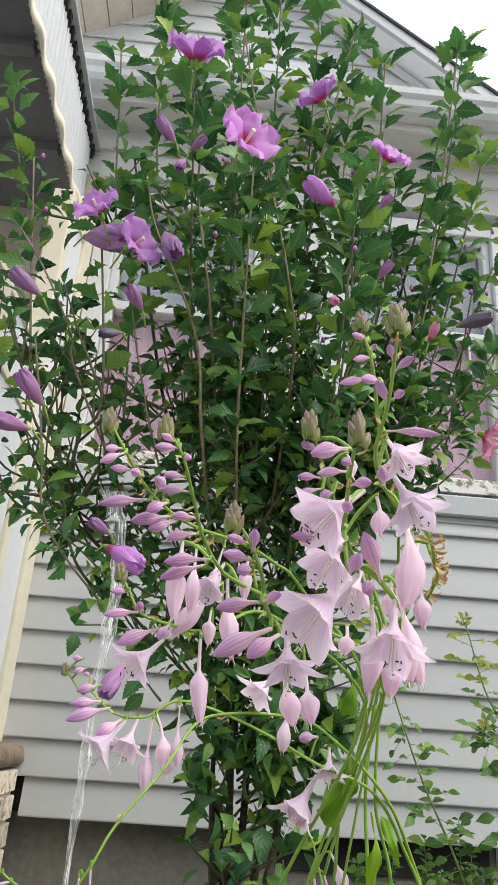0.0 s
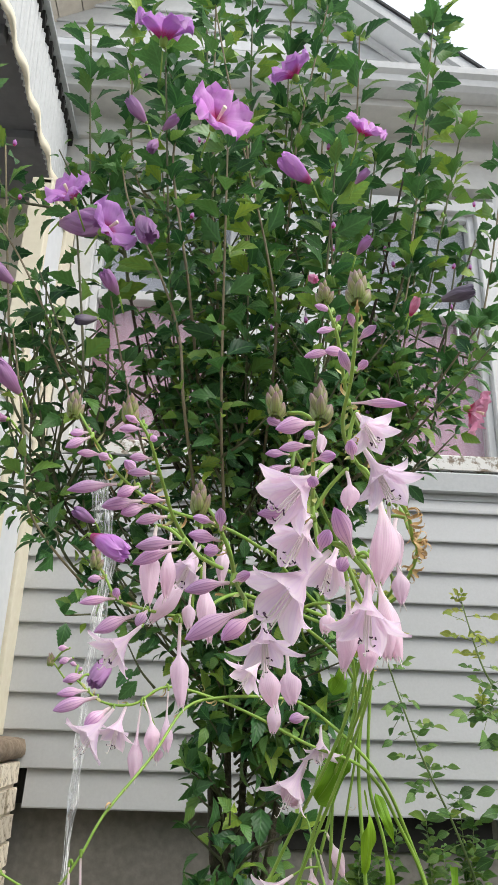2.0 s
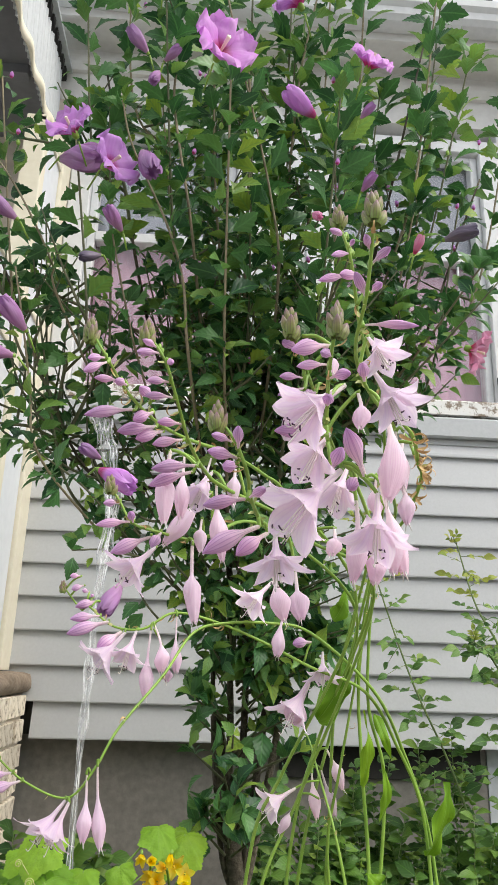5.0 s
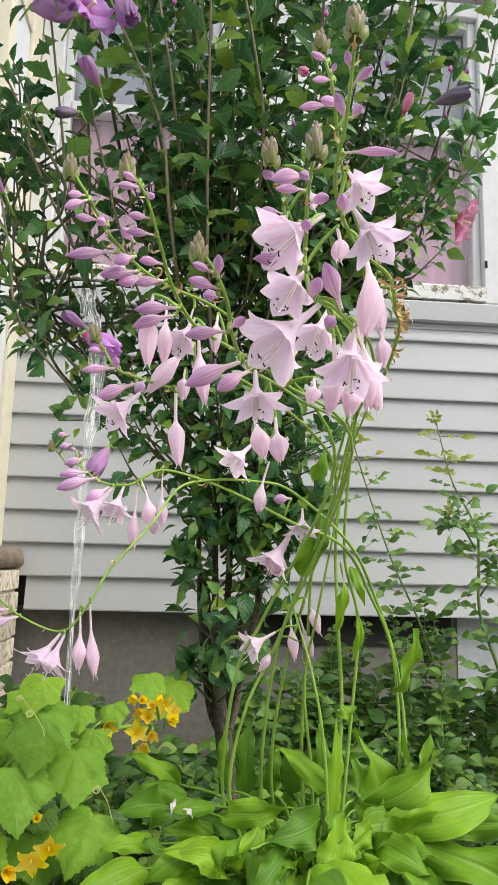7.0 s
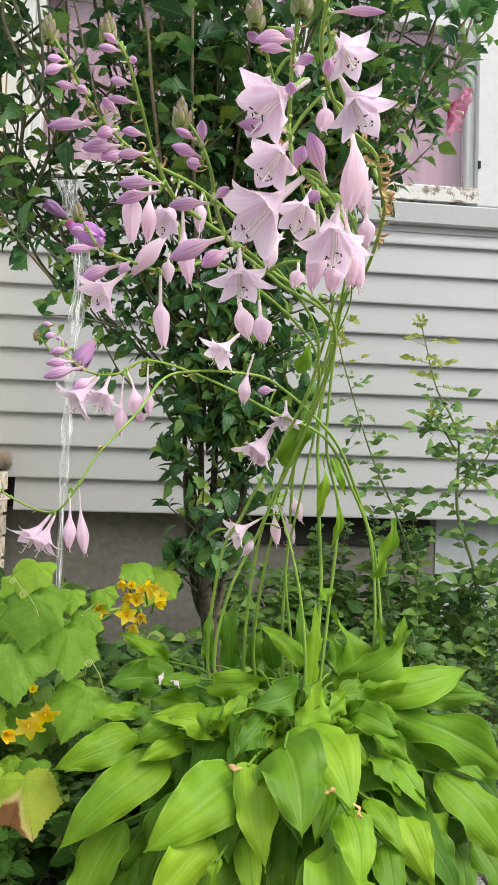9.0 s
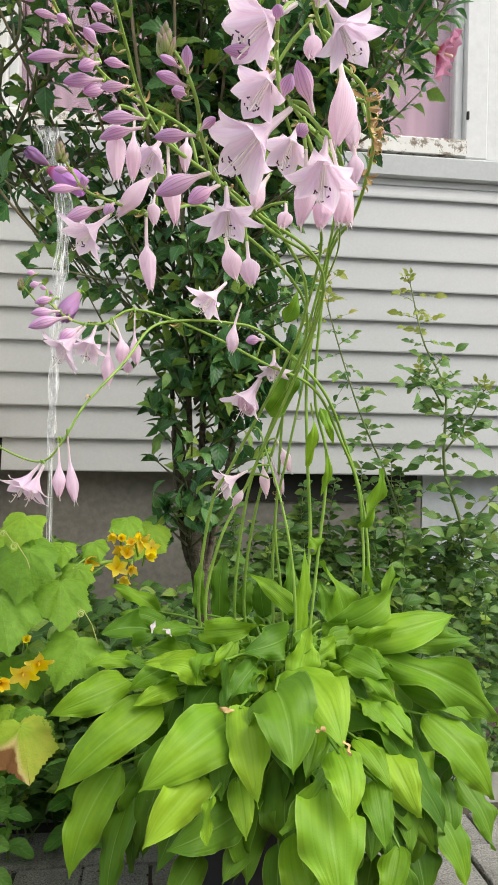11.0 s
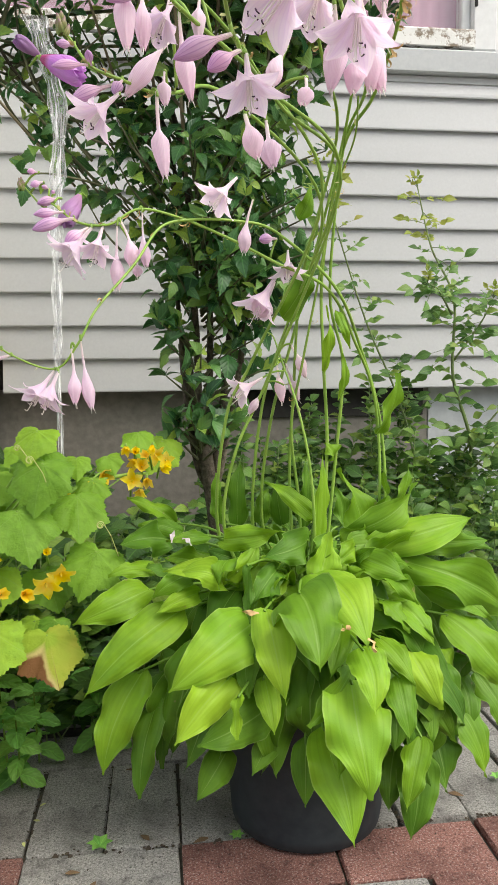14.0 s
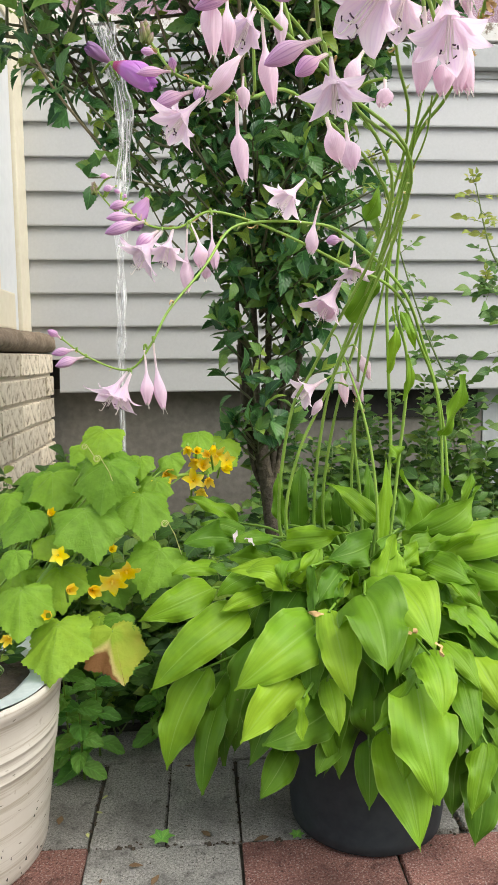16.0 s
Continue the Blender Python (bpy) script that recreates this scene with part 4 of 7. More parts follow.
    hosta_leaf((0.599, -1.52, 0.178), (0.563, -1.56, 0.15), 0.031, 0.09, 0.0, True, M_HOSTA_SHADED)
    # crown
    hosta_leaf((0.653, -1.43, 0.381), (0.59, -1.47, 0.373), 0.043, 0.14, -0.4, False, M_HOSTA_SHADED)
    hosta_leaf((0.547, -1.4, 0.379), (0.622, -1.43, 0.395), 0.033, 0.26, 0.5, False, M_HOSTA)
    hosta_leaf((0.546, -1.44, 0.325), (0.477, -1.46, 0.358), 0.030, 0.3, 0.5, False, M_HOSTA_LIT)
    hosta_leaf((0.562, -1.44, 0.364), (0.53, -1.48, 0.343), 0.027, 0.2, 0.7, False, M_HOSTA)
    hosta_leaf((0.548, -1.46, 0.344), (0.589, -1.44, 0.383), 0.028, 0.12, 0.8, False, M_HOSTA)
    hosta_leaf((0.548, -1.42, 0.346), (0.467, -1.45, 0.356), 0.028, 0.22, -0.3, False, M_HOSTA_LIT)
    hosta_leaf((0.51, -1.42, 0.345), (0.454, -1.46, 0.333), 0.031, 0.14, -0.4, False, M_HOSTA)
    hosta_leaf((0.514, -1.43, 0.32), (0.46, -1.47, 0.311), 0.028, 0.16, -0.5, False, M_HOSTA_LIT)
    hosta_leaf((0.534, -1.36, 0.374), (0.475, -1.38, 0.374), 0.020, 0.1, -0.3, False, M_HOSTA)
    hosta_leaf((0.481, -1.33, 0.363), (0.411, -1.36, 0.367), 0.040, 0.12, -0.3, False, M_HOSTA_SHADED)
    hosta_leaf((0.5, -1.32, 0.37), (0.437, -1.33, 0.391), 0.025, 0.14, -0.2, False, M_HOSTA)
    hosta_leaf((0.491, -1.28, 0.376), (0.421, -1.28, 0.418), 0.027, 0.14, -0.2, False, M_HOSTA)
    hosta_leaf((0.46, -1.36, 0.331), (0.4, -1.4, 0.343), 0.028, 0.12, -0.3, False, M_HOSTA)
    hosta_leaf((0.609, -1.46, 0.355), (0.569, -1.51, 0.325), 0.031, 0.12, -0.2, False, M_HOSTA_SHADED)
    hosta_leaf((0.573, -1.47, 0.365), (0.571, -1.51, 0.307), 0.020, 0.1, 0.5, False, M_HOSTA_SHADED)
    hosta_leaf((0.599, -1.47, 0.35), (0.586, -1.51, 0.316), 0.026, 0.1, 0.2, False, M_HOSTA_SHADED)
    hosta_leaf((0.717, -1.42, 0.356), (0.784, -1.47, 0.335), 0.038, 0.18, 0.3, False, M_HOSTA)
    hosta_leaf((0.735, -1.44, 0.342), (0.782, -1.48, 0.307), 0.034, 0.16, 0.2, False, M_HOSTA)
    hosta_leaf((0.777, -1.38, 0.338), (0.97, -1.39, 0.244), 0.063, 0.18, 0.2, False, M_HOSTA)
    hosta_leaf((0.876, -1.36, 0.27), (0.953, -1.38, 0.198), 0.045, 0.14, 0.2, True, M_HOSTA_SHADED)
    hosta_leaf((0.818, -1.38, 0.3), (0.905, -1.42, 0.258), 0.042, 0.15, 0.3, False, M_HOSTA)
    hosta_leaf((0.743, -1.36, 0.347), (0.912, -1.34, 0.382), 0.051, 0.22, 0.4, False, M_HOSTA_LIT)
    hosta_leaf((0.799, -1.34, 0.349), (0.94, -1.33, 0.342), 0.039, 0.18, 0.4, False, M_HOSTA)
    hosta_leaf((0.819, -1.31, 0.354), (0.971, -1.3, 0.322), 0.032, 0.15, 0.4, False, M_HOSTA_SHADED)
    # upright about the stems
    hosta_leaf((0.675, -1.4, 0.369), (0.681, -1.39, 0.492), 0.024, 0.03, 0.15, True, M_HOSTA)
    hosta_leaf((0.693, -1.43, 0.359), (0.649, -1.47, 0.346), 0.032, 0.12, -0.3, False, M_HOSTA)
    hosta_leaf((0.692, -1.41, 0.374), (0.646, -1.445, 0.362), 0.028, 0.12, -0.2, False, M_HOSTA_SHADED)
    hosta_leaf((0.717, -1.42, 0.368), (0.68, -1.45, 0.355), 0.028, 0.12, -0.3, False, M_HOSTA)
    hosta_leaf((0.679, -1.37, 0.393), (0.608, -1.36, 0.455), 0.027, 0.2, -0.4, False, M_HOSTA)
    hosta_leaf((0.726, -1.34, 0.365), (0.828, -1.32, 0.431), 0.035, 0.3, 0.5, False, M_HOSTA)
    hosta_leaf((0.76, -1.31, 0.334), (0.736, -1.3, 0.457), 0.047, 0.06, 0.2, False, M_HOSTA)
    hosta_leaf((0.575, -1.33, 0.378), (0.578, -1.33, 0.475), 0.028, 0.06, 0.2, False, M_HOSTA_SHADED)
    hosta_leaf((0.55, -1.33, 0.385), (0.547, -1.33, 0.455), 0.021, 0.08, 0.3, False, M_HOSTA_SHADED)
    hosta_leaf((0.674, -1.31, 0.368), (0.678, -1.3, 0.471), 0.029, 0.05, 0.1, False, M_HOSTA_SHADED)
    hosta_leaf((0.778, -1.31, 0.357), (0.8, -1.3, 0.446), 0.028, 0.1, 0.3, False, M_HOSTA)
    hosta_leaf((0.803, -1.3, 0.391), (0.833, -1.3, 0.456), 0.024, 0.14, 0.3, False, M_HOSTA)
    hosta_leaf((0.639, -1.32, 0.376), (0.628, -1.32, 0.442), 0.032, 0.08, -0.3, False, M_HOSTA_SHADED)
    hosta_leaf((0.607, -1.32, 0.378), (0.619, -1.32, 0.432), 0.027, 0.1, 0.3, False, M_HOSTA_SHADED)
    hosta_leaf((0.721, -1.34, 0.378), (0.713, -1.34, 0.433), 0.023, 0.06, -0.2, False, M_HOSTA_SHADED)


hosta_leaves()
# more leaves fill the dome behind and below
rl = random.Random(5)
for i in range(64):
    a = rl.uniform(0, 2 * math.pi)
    tier = i % 3
    ring = (0.055, 0.095, 0.125)[tier] + rl.uniform(-0.015, 0.015)
    bz = (0.335, 0.31, 0.26)[tier] + rl.uniform(-0.02, 0.02)
    b = (CROWN.x + ring * math.cos(a), CROWN.y + 0.8 * ring * math.sin(a), bz)
    far = ring + rl.uniform(0.07, 0.11)
    t = (CROWN.x + far * math.cos(a + 0.2), CROWN.y + 0.8 * far * math.sin(a + 0.2), bz - (0.00, 0.05, 0.11)[tier] - rl.uniform(0.0, 0.05))
    # most of these inner leaves take the green darkened for shade
    hosta_leaf(b, t, rl.uniform(0.040, 0.056), 0.16, 0.0, False, M_HOSTA_SHADED if i % 3 else M_HOSTA)
rl = random.Random(15)
for i in range(16):
    a = math.pi * (1.0 + (i + 0.5) / 16) + rl.uniform(-0.1, 0.1)
    b = (CROWN.x + 0.17 * math.cos(a), CROWN.y + 0.13 * math.sin(a), 0.25 + rl.uniform(-0.02, 0.02))
    t = (CROWN.x + 0.22 * math.cos(a), CROWN.y + 0.165 * math.sin(a), 0.14 + rl.uniform(-0.025, 0.02))
    # the low ring has its shade in the leaf colour
    hosta_leaf(b, t, rl.uniform(0.05, 0.065), 0.08, 0.0, False, M_HOSTA_SHADED)
# wavy leaves stand up between the stems
for i in range(26):
    a = 2.4 * i
    rr = 0.05 + 0.10 * (i / 26) ** 0.6
    b = (CROWN.x + 0.01 + rr * math.cos(a), CROWN.y + 0.03 + 0.55 * rr * math.sin(a), 0.350 - 0.16 * rr + rl.uniform(-0.015, 0.015))
    lean = rl.uniform(0.02, 0.07)
    t = (b[0] + lean * math.cos(a) + rl.uniform(-0.02, 0.02), b[1] + 0.6 * lean * math.sin(a), b[2] + rl.uniform(0.045, 0.085) - 0.35 * rr)
    hosta_leaf(b, t, rl.uniform(0.026, 0.042), rl.uniform(-0.10, 0.16), rl.uniform(-1.2, 1.2), False, (M_HOSTA, M_HOSTA_SHADED, M_HOSTA)[i % 3])


def scape(points, r0=0.0025, r1=0.0009):
    """One flower stem, with small bracts where old flowers fell."""
    foot = CROWN + Vector(((points[0][0] - CROWN.x) * 0.4, (points[0][1] - CROWN.y) * 0.4, 0.0))
    low = (foot + Vector(points[0])) * 0.5
    pts = glide([foot, low] + [Vector(p) for p in points], 7)
    v, f, u = tube(pts, [r0, r1], 8)
    bag = Bag()
    bag.add(v, f, u)
    r = random.Random(int(points[0][0] * 1000 + len(points)))
    far = len(pts)
    for i in range(int(far * 0.42), far - 4, 2):
        if r.random() < 0.75:
            d = (pts[i + 1] - pts[i]).normalized()
            side = Matrix.Rotation(r.uniform(0, 6.28), 3, d) @ d.orthogonal().normalized()
            ln = r.uniform(0.004, 0.008)
            bag.put(BRACT, aim(pts[i] + side * 0.001, side + d * r.uniform(0.2, 0.9) + Vector((0, 0, -0.2)), d, ln), 1)
            if i > far * 0.5 and r.random() < 0.35:
                bag.put(CURL, aim(pts[i], side + Vector((0, 0, r.uniform(-0.8, 0.4))), d, r.uniform(0.010, 0.019)), 2)
    return part_mesh("scape", bag.mesh("scape", [M_STEM, M_BRACT, M_DRY]), hosta)


def curl_strip(turn=3.6, n=8):
    """A dry curled ribbon of unit length."""
    verts, uvs, faces, p, a = [], [], [], [0.0, 0.0], 0.0
    for i in range(n + 1):
        s = i / n
        h = 0.02 + 0.06 * math.sin(math.pi * min(0.96, 0.1 + s)) ** 1.5
        verts += [(-h, p[0], p[1]), (0.0, p[0], p[1] - 0.4 * h), (h, p[0], p[1])]
        uvs += [(0, s), (0.5, s), (1, s)]
        a = turn * s * s
        p = [p[0] + math.cos(a) / n, p[1] + math.sin(a) / n]
    for i in range(n):
        o = 3 * i
        faces += [(o, o + 1, o + 4, o + 3), (o + 1, o + 2, o + 5, o + 4)]
    return verts, faces, uvs


CURL = curl_strip()
BRACT = ([(-0.12, 0, 0), (0.12, 0, 0), (-0.22, 0.45, 0.08), (0, 0.45, 0.0), (0.22, 0.45, 0.08), (0, 1.0, 0.15)],
         [(0, 1, 3), (0, 3, 2), (1, 4, 3), (2, 3, 5), (3, 4, 5)], [(0.4, 0), (0.6, 0), (0.2, 0.45), (0.5, 0.45), (0.8, 0.45), (0.5, 1)])


def spindle(a, t, w, shape, n=12, ns=14, bend=0.1, ridge=0.06, seed=0):
    """A closed bud: a ridged, swelling tube between two points."""
    a, t = Vector(a), Vector(t)
    d = t - a
    length = d.length
    d.normalize()
    x = d.orthogonal().normalized()
    y = d.cross(x)
    drop = Vector((0, 0, -1)) - d * Vector((0, 0, -1)).dot(d)
    verts, uvs, faces = [], [], []
    for i in range(ns + 1):
        s = i / ns
        c = a + d * length * s + drop * bend * length * (s * s - s)
        rad = 0.5 * w * shape(s)
        for k in range(n):
            an = 2 * math.pi * k / n + seed
            rr = rad * (1 + ridge * math.cos(6 * an) * math.sin(math.pi * s) + 2.2 * ridge * noise.noise((1.3 * math.cos(an) + seed, 1.3 * math.sin(an), 3.0 * s + seed)))
            verts.append(c + (x * math.cos(an) + y * math.sin(an)) * rr)
            uvs.append((abs(2 * k / n - 1), s))
    for i in range(ns):
        for k in range(n):
            faces.append((i * n + k, i * n + (k + 1) % n, (i + 1) * n + (k + 1) % n, (i + 1) * n + k))
    return verts, faces, uvs


def trumpet(a, t, w, seed=0):
    """An open hosta flower: six petals joined in a slender tube, widening to a bell whose tips curl out; stamens hang from it."""
    r = random.Random(seed)
    a, t = Vector(a), Vector(t)
    d = t - a
    length = max(d.length * 1.15, 0.74 * w)
    d.normalize()
    x = d.orthogonal().normalized()
    y = d.cross(x)
    flare = min(0.66, max(0.48, 0.56 * w / length))
    bag = Bag()
    ns, nu = 20, 6
    turn = r.uniform(0, 1.05)
    for p in range(6):
        an = math.pi / 3 * p + turn
        inner = p % 2
        rad_d = x * math.cos(an) + y * math.sin(an)
        tan_d = -x * math.sin(an) + y * math.cos(an)
        reach, curl, sway = r.uniform(0.86, 1.12), r.uniform(0.6, 1.35), r.uniform(-0.10, 0.10)
        wide = 0.50 if inner else 0.62
        verts, uvs, faces = [], [], []
        for i in range(ns + 1):
            s = i / ns
            if s < 0.30:
                q = s / 0.30
                ax, rad = 0.36 * q, 0.032 + 0.026 * q
                half = rad * 0.62
            else:
                q = (s - 0.30) / 0.70
                bell = 0.058 + 0.245 * math.sin(0.5 * math.pi * min(1.0, q / 0.70)) ** 1.5
                out = max(0.0, q - 0.46) / 0.54
                rad = bell + (flare - 0.303) * out ** 1.35
                ax = 0.36 + (0.60 * q ** 0.92 + 0.05 * math.sin(math.pi * q)) * reach - 0.11 * curl * out ** 2.4
                half = bell * (0.60 if q < 0.3 else 0.60 + 0.12 * math.sin(math.pi * (q - 0.3) / 0.7)) * (1 - out ** 1.36) * (1.0 if q < 0.3 else wide / 0.58) + 0.002
            c = a + d * length * ax + (rad_d + tan_d * sway * max(0.0, s - 0.4)) * length * (rad - (0.010 if inner else 0) * min(1.0, s * 3))
            half *= length
            for k in range(nu + 1):
                u = 2 * k / nu - 1
                cup = (0.52 if s < 0.6 else 0.52 - 1.5 * (s - 0.6)) * half * u * u
                ruf = 0.035 * math.sin(9 * s + 2.1 * p + seed) * u * max(0.0, s - 0.45) + 0.02 * noise.noise((6 * s, 2 * u + p, seed))
                verts.append(c + tan_d * u * half - rad_d * (cup - 0.07 * half * (1 - abs(u))) + d * length * ruf)
                uvs.append((0.5 + 0.5 * u, s))
        for i in range(ns):
            for k in range(nu):
                o = i * (nu + 1) + k
                faces.append((o, o + 1, o + nu + 2, o + nu + 1))
        bag.add(verts, faces, uvs, 0)
    mouth = a + d * length * 0.42
    down = Vector((0, 0, -1))
    hang = (d + down * 0.25).normalized()
    for p in range(7):
        an = 0.9 * p + turn
        off = x * math.cos(an) + y * math.sin(an)
        far = r.uniform(0.90, 1.05) if p < 6 else 1.18
        e = a + d * length * 0.42 + hang * length * (far - 0.42) + off * length * 0.060
        hook = e + (off * 0.05 + d * 0.06 - down * 0.05) * length
        v, f, u = tube(glide([mouth + off * 0.02 * length, mouth.lerp(e, 0.55) + off * 0.012 * length, e, hook], 4), [0.00050, 0.00036], 5)
        bag.add(v, f, u, 1)
        if p < 6:
            side = off.cross(d).normalized() * 0.026 * length + down * 0.016 * length * r.uniform(-1, 1)
            v, f, u = tube([hook - side, hook + d * 0.006 * length, hook + side], [0.00052, 0.00044], 5)
            bag.add(v, f, u, 2)
    return bag


def spent(a, t, w, seed, dry=False):
    """A faded flower that hangs closed: petals wrapped over one another down to ragged tips."""
    r = random.Random(seed)
    a, t = Vector(a), Vector(t)
    d = t - a
    length = d.length
    d.normalize()
    x = d.orthogonal().normalized()
    y = d.cross(x)
    neck, fat, close = r.uniform(0.20, 0.42), r.uniform(0.56, 0.70), r.uniform(0.16, 0.36)
    if dry:
        neck, fat = r.uniform(0.40, 0.50), r.uniform(0.72, 0.80)
    turn, lean, bow = r.uniform(-0.7, 0.7), r.uniform(-0.05, 0.05), r.uniform(-0.07, 0.07)
    seams = [2 * math.pi * k / 5 + r.uniform(-0.3, 0.3) for k in range(5)]
    n, ns = 40, 22
    verts, uvs, faces = [], [], []
    for i in range(ns + 1):
        s = i / ns
        if s < neck:
            rel = (0.13 if dry else 0.17) + 0.05 * s / neck
        elif s < fat:
            q = (s - neck) / (fat - neck)
            rel = 0.22 + 0.78 * (q * q * (3 - 2 * q)) ** 0.85
        else:
            q = (s - fat) / (1 - fat)
            rel = 1.0 - (1.0 - close) * q ** 1.6
        rel *= 1 + 0.05 * math.sin(5 * s + seed)
        rad = 0.5 * w * rel
        for k in range(n):
            an = 2 * math.pi * k / n
            fold = 0.0
            for g in seams:
                dd = (an - g - turn * s + math.pi) % (2 * math.pi) - math.pi
                if -0.10 < dd < 1.1:
                    fold = max(fold, 0.13 * (1 - max(0.0, dd) / 1.1) * (1 if dd > 0 else (dd + 0.10) / 0.10))
            rr = rad * (0.93 + fold * min(1.0, 2.2 * s) + 0.07 * noise.noise((1.6 * math.cos(an) + seed, 1.6 * math.sin(an), 5.0 * s)))
            tip = (0.06 * abs(math.sin(2.5 * an + seed)) - 0.03) * max(0.0, s - 0.72) / 0.28
            c = a + d * length * (s - tip) + (x * lean + y * bow) * length * math.sin(math.pi * s)
            verts.append(c + (x * math.cos(an) + y * math.sin(an)) * rr)
            uvs.append(((5 * k / n) % 1.0, s))
    for i in range(ns):
        for k in range(n):
            faces.append((i * n + k, i * n + (k + 1) % n, (i + 1) * n + (k + 1) % n, (i + 1) * n + k))
    return verts, faces, uvs


def hosta_flower(stem, kind, a, t, w):
    seed = a[0] * 97 + a[2] * 31
    if kind == "open":
        bag = trumpet(a, t, w * 1.25, seed)
        mats, label, name = [M_LILAC, M_FILAMENT, M_ANTHER, M_STEM], "open pale lilac flower", "flower"
    elif kind in ("wilt", "dry"):
        bag = Bag()
        bag.add(*spent(a, t, w * 0.80, seed, kind == "dry"))
        d = (Vector(t) - Vector(a)).normalized()
        for k in range(2):
            e = Vector(t) + d * 0.006 + Vector((math.sin(seed + 2.1 * k), math.cos(seed + 2.1 * k), 0.3)) * 0.003
            bag.add(*tube([Vector(t) - d * 0.005, e], [0.0006, 0.0003], 4), 1)
        mats, label, name = [M_PALE, M_FILAMENT, M_ANTHER, M_STEM], "closed pale pink spent flower", "spent_flower"
    else:
        bag = Bag()
        shape = lambda s: 0.24 + 0.06 * s / 0.26 if s < 0.26 else 0.30 + 0.70 * math.sin(math.pi * 0.5 * min(1.0, (s - 0.26) / 0.36)) ** 1.25 if s < 0.62 else max(0.0, math.cos(math.pi * 0.5 * (s - 0.62) / 0.385)) ** 0.80
        bag.add(*spindle(a, t, min(w * 0.90, 0.46 * (Vector(t) - Vector(a)).length), lambda s: max(0.03, shape(s)), 24, 16, 0.12, 0.07, seed))
        mats, label, name = [M_BUD, M_FILAMENT, M_ANTHER, M_STEM], "slender purple bud", "bud"
    # a short stalk back to the nearest place on the stem, and a small bract
    me = stem.data
    co = np.empty(len(me.vertices) * 3)
    me.vertices.foreach_get("co", co)
    co = co.reshape(-1, 3)
    near = co[np.argmin(((co - np.array(a)) ** 2).sum(1))]
    if (Vector(near) - Vector(a)).length < 0.05:
        bag.add(*tube(glide([Vector(near), (Vector(near) + Vector(a)) * 0.5 + Vector((0, 0, 0.003)), Vector(a), Vector(a) + (Vector(t) - Vector(a)) * 0.06], 3), [0.0013, 0.0013], 6), 3)
    part_mesh(name, bag.mesh(name, mats), stem, label)


def tip_buds(stem, at, w, length):
    """The tight greenish cluster of unopened buds that ends a stem."""
    r = random.Random(int(at[0] * 9999))
    at = Vector(at)
    w, length = 0.50 * min(w, 0.020), 0.66 * min(length, 0.033)
    for i in range(11):
        s = i / 11
        an = i * 2.4 + r.uniform(-0.3, 0.3)
        spread = w * 0.50 * (1 - 0.75 * s) * r.uniform(0.75, 1.2)
        foot = at + Vector((math.cos(an) * spread * 0.35, math.sin(an) * spread * 0.35, length * (s * 0.66 - 0.46)))
        e = foot + Vector((math.cos(an) * spread * 0.95 - 0.04 * w, math.sin(an) * spread * 0.95, length * (0.50 - 0.14 * s) * r.uniform(0.85, 1.15)))
        v, f, u = spindle(foot, e, w * (0.60 - 0.20 * s) * r.uniform(0.85, 1.1), lambda q: max(0.05, math.sin(math.pi * (0.16 + 0.84 * q) ** 0.85) ** 0.75), 12, 10, 0.0, 0.05, an)
        part_mesh("tip_bud", mesh_of("tip_bud", v, f, M_TIPBUD, u), stem, "tight greenish purple bud")


S1 = scape([(0.692, -1.37, 0.489), (0.683, -1.385, 0.609), (0.679, -1.395, 0.722), (0.692, -1.445, 0.855), (0.691, -1.569, 0.873), (0.663, -1.728, 0.876), (0.645, -1.78, 0.876), (0.632, -1.808, 0.891), (0.606, -1.82, 0.906), (0.58, -1.877, 0.905), (0.567, -1.922, 0.906), (0.566, -1.956, 0.919), (0.565, -1.979, 0.945), (0.564, -1.985, 0.955)])
S2 = scape([(0.705, -1.36, 0.464), (0.713, -1.37, 0.601), (0.69, -1.39, 0.694), (0.692, -1.445, 0.855), (0.682, -1.569, 0.876), (0.629, -1.751, 0.862), (0.59, -1.82, 0.853), (0.557, -1.888, 0.852), (0.548, -1.934, 0.869), (0.546, -1.956, 0.881), (0.547, -1.968, 0.896)])
S3 = scape([(0.646, -1.34, 0.446), (0.648, -1.36, 0.564), (0.653, -1.39, 0.708), (0.67, -1.5, 0.85), (0.628, -1.614, 0.888), (0.585, -1.728, 0.911), (0.555, -1.842, 0.904), (0.536, -1.899, 0.911), (0.528, -1.917, 0.919)])
S4 = scape([(0.608, -1.33, 0.405), (0.62, -1.35, 0.533), (0.653, -1.36, 0.66), (0.69, -1.47, 0.88), (0.65, -1.66, 0.956), (0.6, -1.82, 0.941), (0.577, -1.888, 0.936), (0.565, -1.922, 0.961), (0.556, -1.928, 0.985)])
S5 = scape([(0.594, -1.34, 0.392), (0.606, -1.36, 0.549), (0.64, -1.37, 0.66), (0.675, -1.5, 0.81), (0.587, -1.637, 0.834), (0.53, -1.797, 0.817), (0.512, -1.865, 0.819), (0.506, -1.899, 0.83), (0.498, -1.905, 0.847), (0.489, -1.903, 0.86)])
S6 = scape([(0.552, -1.37, 0.392), (0.568, -1.38, 0.492), (0.61, -1.39, 0.588), (0.67, -1.52, 0.8), (0.569, -1.66, 0.844), (0.499, -1.76, 0.853), (0.482, -1.78, 0.86), (0.469, -1.82, 0.871), (0.461, -1.85, 0.888), (0.452, -1.87, 0.91), (0.44, -1.872, 0.928)])
